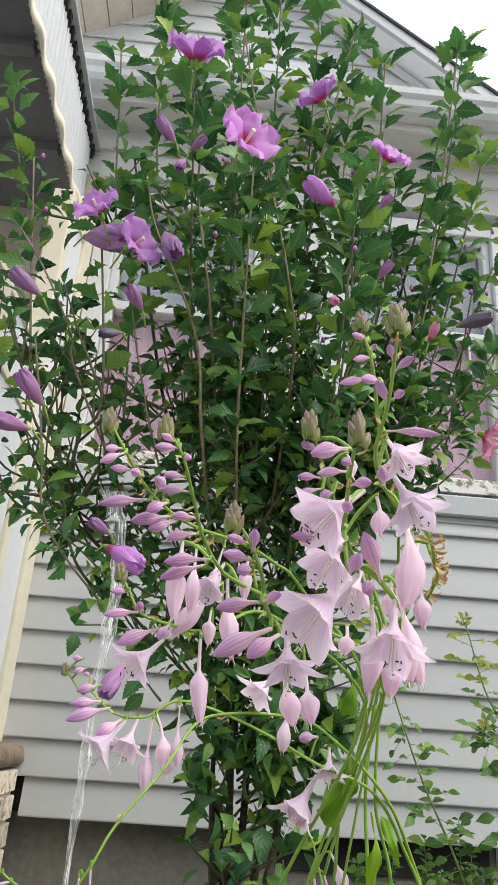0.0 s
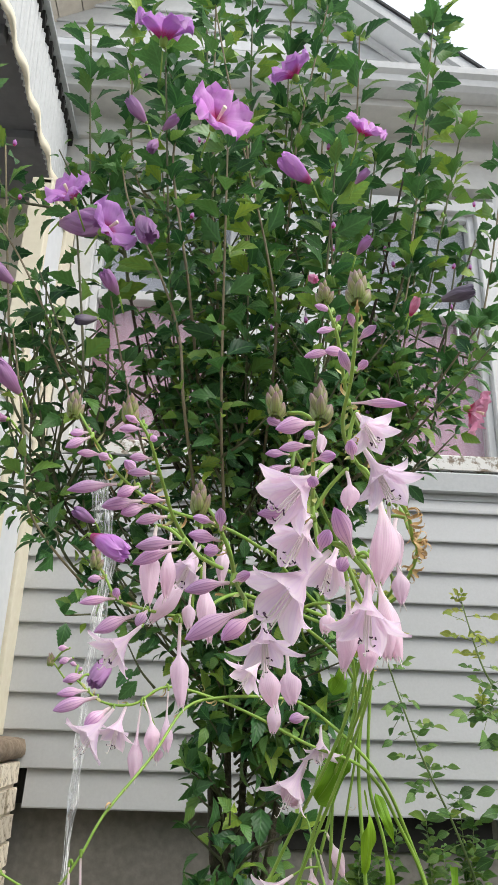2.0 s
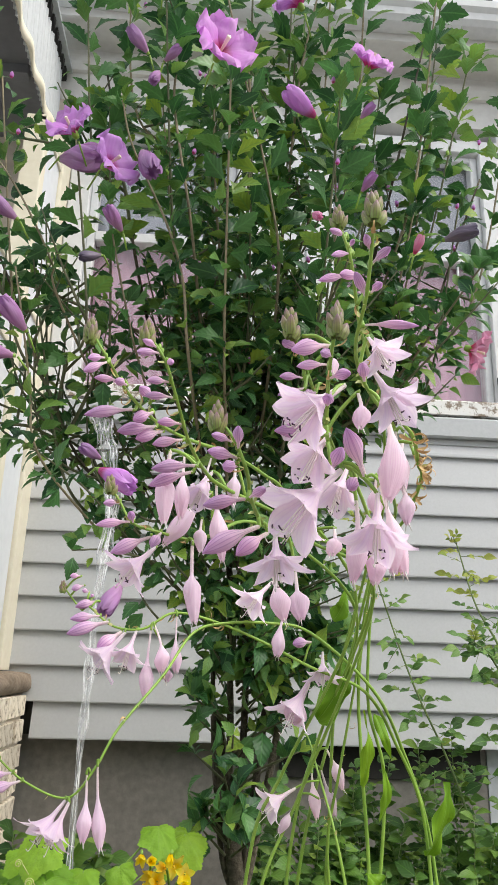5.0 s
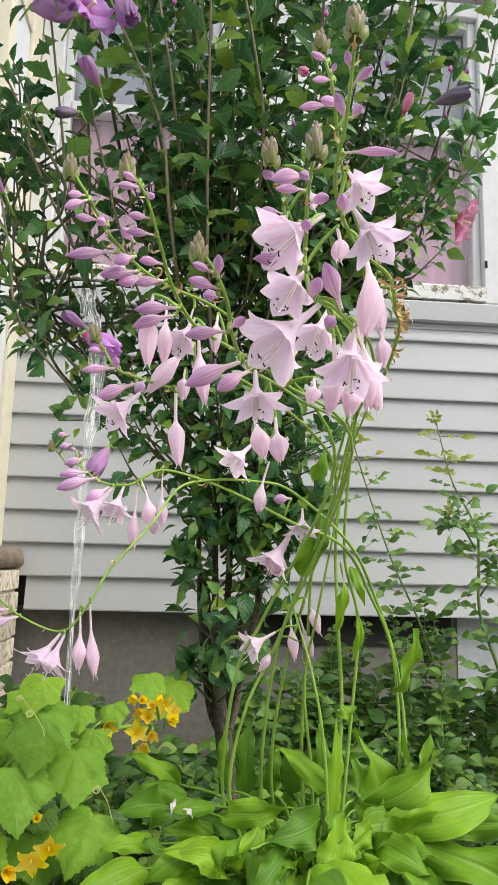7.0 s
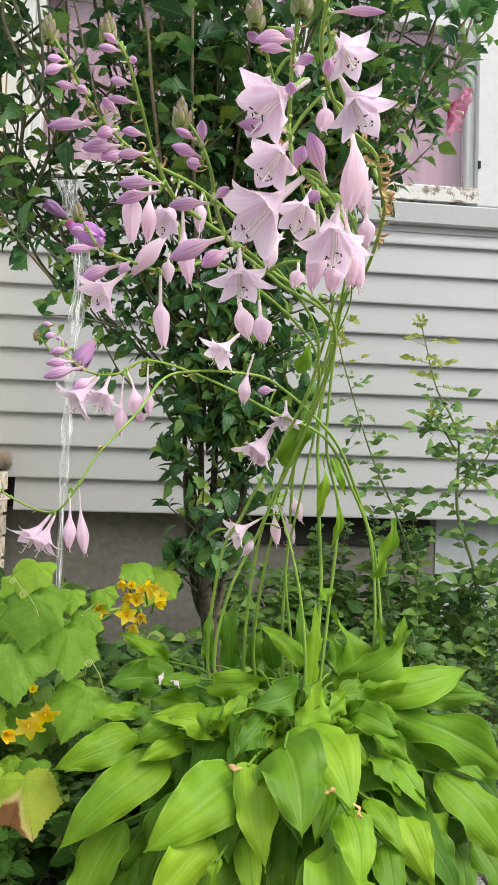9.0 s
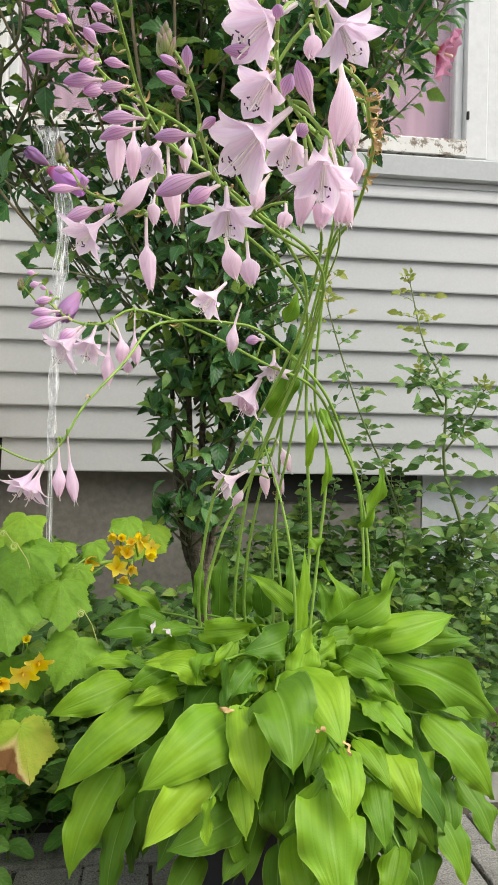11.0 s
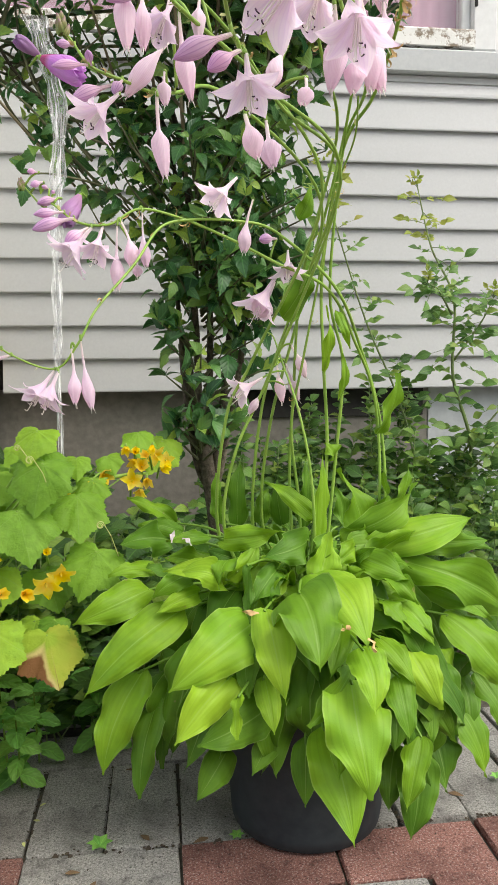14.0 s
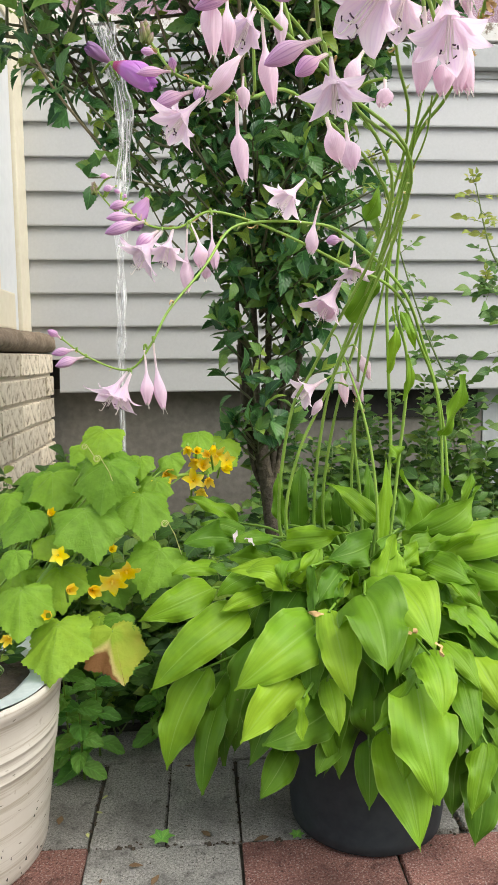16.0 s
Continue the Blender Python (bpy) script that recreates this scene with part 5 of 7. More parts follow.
S7 = scape([(0.544, -1.36, 0.39), (0.556, -1.38, 0.537), (0.589, -1.39, 0.609), (0.655, -1.5, 0.79), (0.57, -1.58, 0.889), (0.536, -1.64, 0.899), (0.501, -1.7, 0.9), (0.465, -1.75, 0.896), (0.442, -1.78, 0.899), (0.422, -1.81, 0.91), (0.409, -1.84, 0.924), (0.397, -1.84, 0.943)])
S8 = scape([(0.608, -1.33, 0.405), (0.62, -1.35, 0.533), (0.653, -1.36, 0.66), (0.66, -1.47, 0.79), (0.541, -1.6, 0.856), (0.487, -1.68, 0.83), (0.469, -1.7, 0.823), (0.447, -1.72, 0.824), (0.425, -1.73, 0.829), (0.412, -1.72, 0.848), (0.403, -1.72, 0.861)])
S9 = scape([(0.786, -1.3, 0.383), (0.783, -1.29, 0.543), (0.735, -1.34, 0.638), (0.685, -1.398, 0.698), (0.613, -1.44, 0.724), (0.556, -1.45, 0.75), (0.501, -1.46, 0.77), (0.453, -1.47, 0.778), (0.42, -1.48, 0.759), (0.386, -1.48, 0.761), (0.357, -1.475, 0.782), (0.349, -1.47, 0.778), (0.329, -1.47, 0.8)])
S10 = scape([(0.798, -1.29, 0.393), (0.792, -1.28, 0.525), (0.746, -1.33, 0.631), (0.693, -1.4, 0.702), (0.616, -1.42, 0.763), (0.566, -1.44, 0.772), (0.51, -1.46, 0.769), (0.475, -1.48, 0.756), (0.447, -1.52, 0.711), (0.41, -1.56, 0.663), (0.392, -1.575, 0.628), (0.369, -1.575, 0.603), (0.329, -1.575, 0.616), (0.296, -1.575, 0.641)])
S11 = scape([(0.666, -1.41, 0.395), (0.659, -1.41, 0.48), (0.645, -1.4, 0.552), (0.632, -1.36, 0.609), (0.625, -1.34, 0.639), (0.615, -1.345, 0.646)])
S12 = scape([(0.658, -1.35, 0.409), (0.645, -1.36, 0.519), (0.657, -1.38, 0.609), (0.676, -1.396, 0.72), (0.682, -1.43, 0.8), (0.69, -1.5, 0.85), (0.672, -1.58, 0.868)])
hosta_flower(S1, 'open', (0.582, -1.888, 0.928), (0.59, -1.902, 0.906), 0.0274)
hosta_flower(S1, 'open', (0.588, -1.877, 0.909), (0.601, -1.89, 0.877), 0.0353)
hosta_flower(S1, 'wilt', (0.601, -1.854, 0.89), (0.598, -1.868, 0.824), 0.0228)
hosta_flower(S1, 'wilt', (0.637, -1.774, 0.901), (0.631, -1.788, 0.852), 0.0194)
hosta_flower(S1, 'bud', (0.568, -1.934, 0.912), (0.598, -1.947, 0.907), 0.0057)
hosta_flower(S1, 'bud', (0.569, -1.956, 0.939), (0.577, -1.97, 0.942), 0.0057)
hosta_flower(S1, 'bud', (0.577, -1.899, 0.891), (0.573, -1.913, 0.898), 0.0091)
hosta_flower(S1, 'bud', (0.571, -1.945, 0.927), (0.574, -1.959, 0.926), 0.0057)
hosta_flower(S1, 'bud', (0.567, -1.951, 0.92), (0.558, -1.964, 0.929), 0.0068)
hosta_flower(S1, 'bud', (0.566, -1.968, 0.939), (0.56, -1.982, 0.941), 0.0046)
hosta_flower(S1, 'wilt', (0.623, -1.8, 0.894), (0.624, -1.81, 0.848), 0.017)
hosta_flower(S2, 'wilt', (0.629, -1.79, 0.861), (0.629, -1.8, 0.823), 0.016)
hosta_flower(S2, 'wilt', (0.607, -1.8, 0.857), (0.605, -1.81, 0.826), 0.015)
hosta_flower(S1, 'wilt', (0.618, -1.79, 0.884), (0.611, -1.8, 0.848), 0.016)
hosta_flower(S2, 'open', (0.566, -1.877, 0.84), (0.531, -1.89, 0.805), 0.0331)
hosta_flower(S2, 'open', (0.557, -1.888, 0.86), (0.54, -1.902, 0.834), 0.0262)
hosta_flower(S2, 'open', (0.56, -1.922, 0.879), (0.531, -1.936, 0.853), 0.0251)
hosta_flower(S2, 'bud', (0.551, -1.911, 0.852), (0.519, -1.925, 0.848), 0.0091)
hosta_flower(S2, 'bud', (0.556, -1.899, 0.833), (0.56, -1.913, 0.844), 0.0091)
hosta_flower(S2, 'bud', (0.581, -1.877, 0.837), (0.567, -1.89, 0.864), 0.0125)
hosta_flower(S2, 'wilt', (0.575, -1.888, 0.889), (0.573, -1.902, 0.86), 0.0148)
hosta_flower(S2, 'bud', (0.583, -1.842, 0.845), (0.576, -1.856, 0.834), 0.0103)
hosta_flower(S2, 'wilt', (0.604, -1.82, 0.85), (0.617, -1.833, 0.783), 0.0171)
hosta_flower(S2, 'open', (0.592, -1.865, 0.829), (0.587, -1.879, 0.793), 0.0376)
hosta_flower(S2, 'wilt', (0.583, -1.842, 0.829), (0.577, -1.856, 0.773), 0.0194)
hosta_flower(S2, 'wilt', (0.595, -1.842, 0.806), (0.591, -1.856, 0.773), 0.0182)
hosta_flower(S2, 'wilt', (0.612, -1.82, 0.824), (0.609, -1.833, 0.783), 0.0171)
hosta_flower(S2, 'open', (0.587, -1.797, 0.866), (0.574, -1.811, 0.836), 0.0239)
hosta_flower(S2, 'bud', (0.547, -1.945, 0.873), (0.556, -1.959, 0.871), 0.0068)
hosta_flower(S2, 'bud', (0.547, -1.945, 0.881), (0.527, -1.959, 0.873), 0.0057)
hosta_flower(S2, 'bud', (0.548, -1.934, 0.861), (0.546, -1.947, 0.862), 0.0068)
hosta_flower(S2, 'bud', (0.546, -1.956, 0.881), (0.539, -1.97, 0.877), 0.0057)
hosta_flower(S3, 'bud', (0.536, -1.899, 0.911), (0.524, -1.913, 0.909), 0.0068)
hosta_flower(S3, 'bud', (0.542, -1.877, 0.901), (0.525, -1.89, 0.896), 0.0057)
hosta_flower(S3, 'bud', (0.543, -1.877, 0.894), (0.524, -1.89, 0.883), 0.0057)
hosta_flower(S3, 'bud', (0.554, -1.911, 0.909), (0.528, -1.925, 0.898), 0.0103)
hosta_flower(S3, 'bud', (0.552, -1.865, 0.896), (0.542, -1.879, 0.888), 0.0068)
hosta_flower(S3, 'wilt', (0.558, -1.877, 0.92), (0.559, -1.89, 0.899), 0.0091)
hosta_flower(S4, 'bud', (0.566, -1.922, 0.967), (0.55, -1.936, 0.956), 0.0046)
hosta_flower(S4, 'bud', (0.571, -1.922, 0.95), (0.555, -1.936, 0.944), 0.0068)
hosta_flower(S4, 'bud', (0.567, -1.911, 0.958), (0.544, -1.925, 0.945), 0.0057)
hosta_flower(S4, 'bud', (0.563, -1.922, 0.978), (0.549, -1.936, 0.974), 0.0046)
hosta_flower(S4, 'bud', (0.564, -1.922, 0.971), (0.564, -1.936, 0.968), 0.0034)
hosta_flower(S5, 'open', (0.533, -1.797, 0.816), (0.534, -1.811, 0.783), 0.0399)
hosta_flower(S5, 'wilt', (0.536, -1.763, 0.788), (0.543, -1.776, 0.754), 0.0205)
hosta_flower(S5, 'wilt', (0.557, -1.728, 0.795), (0.56, -1.742, 0.757), 0.0205)
hosta_flower(S5, 'wilt', (0.582, -1.683, 0.869), (0.567, -1.697, 0.833), 0.0194)
hosta_flower(S5, 'bud', (0.518, -1.842, 0.809), (0.482, -1.856, 0.788), 0.0137)
hosta_flower(S5, 'bud', (0.526, -1.82, 0.809), (0.504, -1.833, 0.791), 0.0125)
hosta_flower(S5, 'bud', (0.508, -1.877, 0.819), (0.481, -1.89, 0.811), 0.0091)
hosta_flower(S5, 'bud', (0.501, -1.899, 0.838), (0.482, -1.913, 0.838), 0.0080)
hosta_flower(S5, 'bud', (0.508, -1.888, 0.817), (0.517, -1.902, 0.82), 0.0068)
hosta_flower(S5, 'bud', (0.5, -1.905, 0.842), (0.499, -1.919, 0.852), 0.0068)
hosta_flower(S5, 'bud', (0.5, -1.899, 0.833), (0.492, -1.913, 0.829), 0.0080)
hosta_flower(S5, 'bud', (0.497, -1.899, 0.848), (0.484, -1.913, 0.848), 0.0057)
hosta_flower(S5, 'wilt', (0.593, -1.706, 0.837), (0.588, -1.719, 0.812), 0.0182)
hosta_flower(S6, 'bud', (0.475, -1.8, 0.86), (0.443, -1.812, 0.853), 0.01)
hosta_flower(S6, 'bud', (0.472, -1.79, 0.858), (0.441, -1.802, 0.843), 0.01)
hosta_flower(S6, 'wilt', (0.454, -1.78, 0.877), (0.453, -1.792, 0.818), 0.019)
hosta_flower(S6, 'wilt', (0.464, -1.76, 0.88), (0.464, -1.772, 0.826), 0.015)
hosta_flower(S6, 'bud', (0.465, -1.82, 0.873), (0.444, -1.832, 0.865), 0.008)
hosta_flower(S6, 'bud', (0.464, -1.83, 0.881), (0.447, -1.842, 0.878), 0.007)
hosta_flower(S6, 'bud', (0.458, -1.85, 0.893), (0.439, -1.862, 0.889), 0.006)
hosta_flower(S6, 'bud', (0.455, -1.86, 0.9), (0.441, -1.872, 0.896), 0.006)
hosta_flower(S6, 'bud', (0.449, -1.87, 0.916), (0.434, -1.882, 0.911), 0.006)
hosta_flower(S6, 'bud', (0.447, -1.87, 0.919), (0.437, -1.882, 0.92), 0.005)
hosta_flower(S6, 'bud', (0.453, -1.87, 0.91), (0.457, -1.882, 0.905), 0.005)
hosta_flower(S6, 'wilt', (0.49, -1.75, 0.862), (0.497, -1.762, 0.797), 0.017)
hosta_flower(S6, 'open', (0.487, -1.75, 0.87), (0.474, -1.762, 0.844), 0.02)
hosta_flower(S6, 'wilt', (0.506, -1.74, 0.879), (0.504, -1.752, 0.842), 0.014)
hosta_flower(S7, 'bud', (0.427, -1.8, 0.901), (0.392, -1.812, 0.891), 0.009)
hosta_flower(S7, 'bud', (0.44, -1.79, 0.903), (0.426, -1.802, 0.892), 0.01)
hosta_flower(S7, 'bud', (0.442, -1.78, 0.895), (0.414, -1.792, 0.886), 0.011)
hosta_flower(S7, 'bud', (0.447, -1.77, 0.895), (0.427, -1.782, 0.884), 0.011)
hosta_flower(S7, 'bud', (0.417, -1.82, 0.915), (0.4, -1.832, 0.912), 0.006)
hosta_flower(S7, 'bud', (0.422, -1.82, 0.912), (0.415, -1.832, 0.911), 0.007)
hosta_flower(S7, 'bud', (0.41, -1.84, 0.921), (0.396, -1.852, 0.908), 0.007)
hosta_flower(S7, 'bud', (0.408, -1.84, 0.924), (0.398, -1.852, 0.918), 0.006)
hosta_flower(S7, 'bud', (0.44, -1.8, 0.909), (0.43, -1.812, 0.915), 0.01)
hosta_flower(S7, 'wilt', (0.486, -1.72, 0.892), (0.48, -1.732, 0.845), 0.012)
hosta_flower(S8, 'open', (0.445, -1.73, 0.811), (0.423, -1.742, 0.787), 0.035)
hosta_flower(S8, 'wilt', (0.487, -1.7, 0.865), (0.45, -1.712, 0.816), 0.019)
hosta_flower(S8, 'bud', (0.439, -1.72, 0.82), (0.409, -1.732, 0.804), 0.012)
hosta_flower(S8, 'bud', (0.447, -1.72, 0.824), (0.441, -1.732, 0.81), 0.012)
hosta_flower(S8, 'bud', (0.424, -1.73, 0.83), (0.397, -1.742, 0.824), 0.008)
hosta_flower(S8, 'bud', (0.412, -1.72, 0.847), (0.4, -1.732, 0.844), 0.007)
hosta_flower(S8, 'wilt', (0.473, -1.71, 0.82), (0.478, -1.722, 0.753), 0.019)
hosta_flower(S8, 'bud', (0.425, -1.73, 0.829), (0.423, -1.742, 0.836), 0.007)
hosta_flower(S8, 'wilt', (0.48, -1.69, 0.844), (0.48, -1.702, 0.813), 0.014)
hosta_flower(S9, 'open', (0.413, -1.48, 0.757), (0.404, -1.492, 0.726), 0.046)
hosta_flower(S9, 'open', (0.401, -1.485, 0.754), (0.374, -1.497, 0.72), 0.046)
hosta_flower(S9, 'bud', (0.397, -1.48, 0.755), (0.373, -1.492, 0.735), 0.018)
hosta_flower(S9, 'dry', (0.429, -1.48, 0.762), (0.428, -1.492, 0.688), 0.02)
hosta_flower(S9, 'dry', (0.432, -1.48, 0.764), (0.443, -1.492, 0.714), 0.02)
hosta_flower(S9, 'dry', (0.456, -1.47, 0.778), (0.459, -1.482, 0.714), 0.016)
hosta_flower(S9, 'bud', (0.382, -1.48, 0.765), (0.339, -1.492, 0.75), 0.015)
hosta_flower(S9, 'bud', (0.372, -1.48, 0.771), (0.341, -1.492, 0.766), 0.011)
hosta_flower(S9, 'bud', (0.345, -1.47, 0.815), (0.334, -1.478, 0.814), 0.008)
hosta_flower(S9, 'bud', (0.35, -1.47, 0.805), (0.337, -1.478, 0.799), 0.009)
hosta_flower(S9, 'bud', (0.356, -1.47, 0.797), (0.349, -1.478, 0.799), 0.007)
hosta_flower(S9, 'bud', (0.361, -1.47, 0.792), (0.36, -1.478, 0.794), 0.006)
hosta_flower(S9, 'bud', (0.369, -1.47, 0.788), (0.343, -1.478, 0.78), 0.011)
hosta_flower(S9, 'dry', (0.448, -1.46, 0.727), (0.449, -1.472, 0.704), 0.014)
hosta_flower(S9, 'open', (0.565, -1.45, 0.819), (0.537, -1.462, 0.789), 0.044)
hosta_flower(S9, 'dry', (0.585, -1.44, 0.797), (0.572, -1.452, 0.735), 0.021)
hosta_flower(S9, 'bud', (0.613, -1.44, 0.752), (0.59, -1.452, 0.749), 0.017)
hosta_flower(S9, 'open', (0.616, -1.42, 0.712), (0.588, -1.432, 0.668), 0.038)
hosta_flower(S10, 'dry', (0.385, -1.575, 0.626), (0.388, -1.587, 0.569), 0.017)
hosta_flower(S10, 'dry', (0.394, -1.575, 0.634), (0.404, -1.587, 0.564), 0.017)
hosta_flower(S10, 'open', (0.368, -1.575, 0.601), (0.349, -1.587, 0.575), 0.044)
hosta_flower(S10, 'open', (0.372, -1.578, 0.600), (0.360, -1.590, 0.571), 0.038)
hosta_flower(S10, 'bud', (0.326, -1.575, 0.616), (0.299, -1.587, 0.607), 0.011)
hosta_flower(S10, 'bud', (0.318, -1.575, 0.623), (0.296, -1.587, 0.619), 0.009)
hosta_flower(S10, 'bud', (0.304, -1.575, 0.634), (0.293, -1.587, 0.642), 0.008)
hosta_flower(S11, 'wilt', (0.644, -1.36, 0.630), (0.662, -1.372, 0.586), 0.019)
hosta_flower(S11, 'wilt', (0.626, -1.36, 0.605), (0.631, -1.372, 0.554), 0.018)
hosta_flower(S11, 'wilt', (0.639, -1.35, 0.605), (0.654, -1.362, 0.555), 0.018)
hosta_flower(S11, 'open', (0.605, -1.37, 0.586), (0.570, -1.382, 0.567), 0.037)
hosta_flower(S11, 'dry', (0.61, -1.37, 0.58), (0.585, -1.382, 0.54), 0.015)
hosta_flower(S11, 'open', (0.63, -1.42, 0.742), (0.628, -1.432, 0.717), 0.043)
hosta_flower(S11, 'dry', (0.615, -1.41, 0.705), (0.592, -1.422, 0.663), 0.037)
tip_buds(S1, (0.564, -1.985, 0.955), 0.03, 0.045)
tip_buds(S2, (0.547, -1.968, 0.896), 0.03, 0.045)
tip_buds(S3, (0.528, -1.917, 0.919), 0.022, 0.036)
tip_buds(S4, (0.556, -1.928, 0.988), 0.016, 0.024)
tip_buds(S5, (0.487, -1.903, 0.862), 0.024, 0.036)
tip_buds(S6, (0.439, -1.872, 0.929), 0.024, 0.034)
tip_buds(S7, (0.396, -1.84, 0.944), 0.024, 0.034)
tip_buds(S8, (0.403, -1.72, 0.862), 0.02, 0.026)
tip_buds(S9, (0.326, -1.47, 0.802), 0.016, 0.022)
# dried flowers cling to the bent old stem
bag = Bag()
rd = random.Random(3)
old = glide([(0.691, -1.569, 0.873), (0.663, -1.728, 0.876), (0.645, -1.78, 0.876), (0.632, -1.808, 0.891)], 8)[4:]
for i in range(44):
    p = rd.choice(old)
    d = Vector((rd.uniform(-0.3, 1.0), rd.uniform(-0.6, 0.2), rd.uniform(-0.9, 0.3)))
    bag.put(CURL, aim(p, d, (rd.uniform(-1, 1), -1, rd.uniform(-1, 1)), rd.uniform(0.010, 0.020), rd.uniform(-1, 1)))
part_mesh("dried_flower", bag.mesh("dried_flower", M_DRY), S1, "curled tan dried flowers")
# leafy bracts halfway up the stems
for stem, b, t, w in ((S7, (0.631, -1.375, 0.663), (0.668, -1.39, 0.738), 0.038),
                      (S5, (0.679, -1.4, 0.594), (0.683, -1.405, 0.678), 0.014),
                      (S2, (0.701, -1.38, 0.672), (0.717, -1.395, 0.621), 0.013),
                      (S9, (0.784, -1.292, 0.500), (0.812, -1.320, 0.590), 0.026),
                      (S12, (0.701, -1.39, 0.555), (0.704, -1.405, 0.618), 0.014),
                      (S4, (0.643, -1.42, 0.779), (0.657, -1.435, 0.819), 0.017),
                      (S11, (0.703, -1.36, 0.476), (0.686, -1.375, 0.497), 0.025)):
    v, f, u = blade(b, t, w, 0.14, int(b[2] * 1000), 0.3, (0.3, -1, 0), 14, 10)
    part_mesh("stem_leaf", mesh_of("stem_leaf", v, f, M_HOSTA, u), stem)
# fallen petals lie on the leaves
for p, rz, mat in (((0.487, -1.40, 0.400), 20, M_LILAC), ((0.505, -1.41, 0.398), 80, M_LILAC), ((0.554, -1.53, 0.330), 120, M_DRY), ((0.676, -1.60, 0.362), 40, M_DRY), ((0.705, -1.61, 0.318), 60, M_DRY)):
    spot = min((v for ob in LEAVES for v in ob.data.vertices), key=lambda v: (v.co - Vector(p)).length)
    nor = spot.normal if spot.normal.y < 0 else -spot.normal
    v, f, u = blade((0, -0.009, 0), (0, 0.009, 0.002), 0.006, 0.15, 1, 0, (1, 0, 0), 8, 4)
    fp = tagged(part_mesh("fallen_petal", mesh_of("fallen_petal", v, f, mat, u)), "withered petal lying on a hosta leaf", "petal", "fallen petals")
    fp.matrix_basis = aim(spot.co + nor * 0.0025, Matrix.Rotation(radians(rz), 3, nor) @ nor.orthogonal(), nor)

# ---- rose of Sharon ----
HIB = Vector((0.565, -0.93, 0.0))
hib = thing("rose_of_sharon", HIB, "tall rose of Sharon shrub with mauve flowers before the house", "shrub")
fork = Vector((0.556, -0.955, 0.47))
v, f, u = tube(glide([(0.590, -0.93, -0.04), (0.588, -0.93, 0.15), (0.574, -0.932, 0.317), (0.555, -0.936, 0.434), (0.531, -0.94, 0.527), (0.520, -0.945, 0.64)], 6), [0.019, 0.012], 10)
part_mesh("trunk", mesh_of("trunk", v, f, M_BARK, u), hib, "grey-brown trunk")


def leaf_card(lobes, w, fold, n=6):
    """A toothed leaf of unit length: two halves folded at the midrib, arched along its length."""
    side = [(0.0, 0.02)] + lobes + [(1.0, 0.0)]
    verts, uvs, faces = [], [], []
    for s, h in side:
        z = 0.09 * math.sin(math.pi * s) - 0.08 * s * s
        for sg in (-1, 0, 1):
            verts.append((sg * h * w, s, z + (fold * h * w if sg else 0.0)))
            uvs.append((0.5 + 0.5 * sg * h, s))
    for i in range(len(side) - 1):
        a = 3 * i
        faces += [(a, a + 1, a + 4, a + 3), (a + 1, a + 2, a + 5, a + 4)]
    return verts, faces, uvs


HIB_LEAF = [leaf_card([(0.06, 0.20), (0.18, 0.50), (0.28, 0.80), (0.31, 0.70), (0.42, 1.0), (0.46, 0.78), (0.57, 0.84), (0.61, 0.62), (0.71, 0.62), (0.75, 0.44), (0.84, 0.40), (0.88, 0.26), (0.95, 0.14)], 0.34, 0.35),
            leaf_card([(0.08, 0.30), (0.20, 0.66), (0.25, 0.60), (0.36, 0.98), (0.40, 0.78), (0.52, 0.86), (0.56, 0.64), (0.68, 0.64), (0.72, 0.46), (0.82, 0.42), (0.87, 0.24), (0.95, 0.14)], 0.31, 0.22),
            leaf_card([(0.10, 0.40), (0.28, 0.86), (0.32, 0.78), (0.44, 0.94), (0.50, 0.76), (0.64, 0.68), (0.69, 0.52), (0.80, 0.44), (0.88, 0.22)], 0.28, 0.40),
            leaf_card([(0.05, 0.16), (0.20, 0.42), (0.30, 0.60), (0.44, 1.0), (0.48, 0.70), (0.54, 0.56), (0.66, 0.60), (0.70, 0.42), (0.83, 0.34), (0.87, 0.24), (0.94, 0.12)], 0.39, 0.28)]
STEM_TIPS = [(-0.138, -1.15, 2.032), (-0.013, -1.2, 1.943), (0.193, -1.2, 2.071), (0.265, -1.15, 2.271), (0.361, -1.3, 1.942), (0.402, -1.1, 2.653), (0.444, -1.25, 2.308), (0.53, -1.0, 2.647), (0.625, -1.1, 2.497), (0.712, -1.1, 2.331), (0.974, -1.1, 2.313), (0.989, -1.15, 1.962), (1.119, -1.05, 1.96), (0.676, -1.35, 1.67), (0.627, -1.1, 1.979), (0.489, -1.36, 1.661), (0.268, -1.2, 1.716), (0.235, -1.3, 1.572), (0.065, -1.2, 1.76), (0.018, -1.2, 1.565), (0.107, -1.25, 1.373), (0.36, -1.15, 1.773), (0.536, -1.2, 1.627), (0.828, -1.0, 1.821), (0.958, -1.2, 1.426), (0.139, -1.05, 1.557), (0.80, -1.12, 1.86), (0.91, -1.10, 1.78), (0.72, -1.18, 1.78), (0.98, -1.05, 1.66), (0.86, -1.15, 1.60)]
rh = random.Random(21)
twigs, leafbag, leafparts = Bag(), Bag(), []
PART_MESHES = [mesh_of("leaf", l[0], l[1], M_HIB_PART, l[2]) for l in HIB_LEAF]


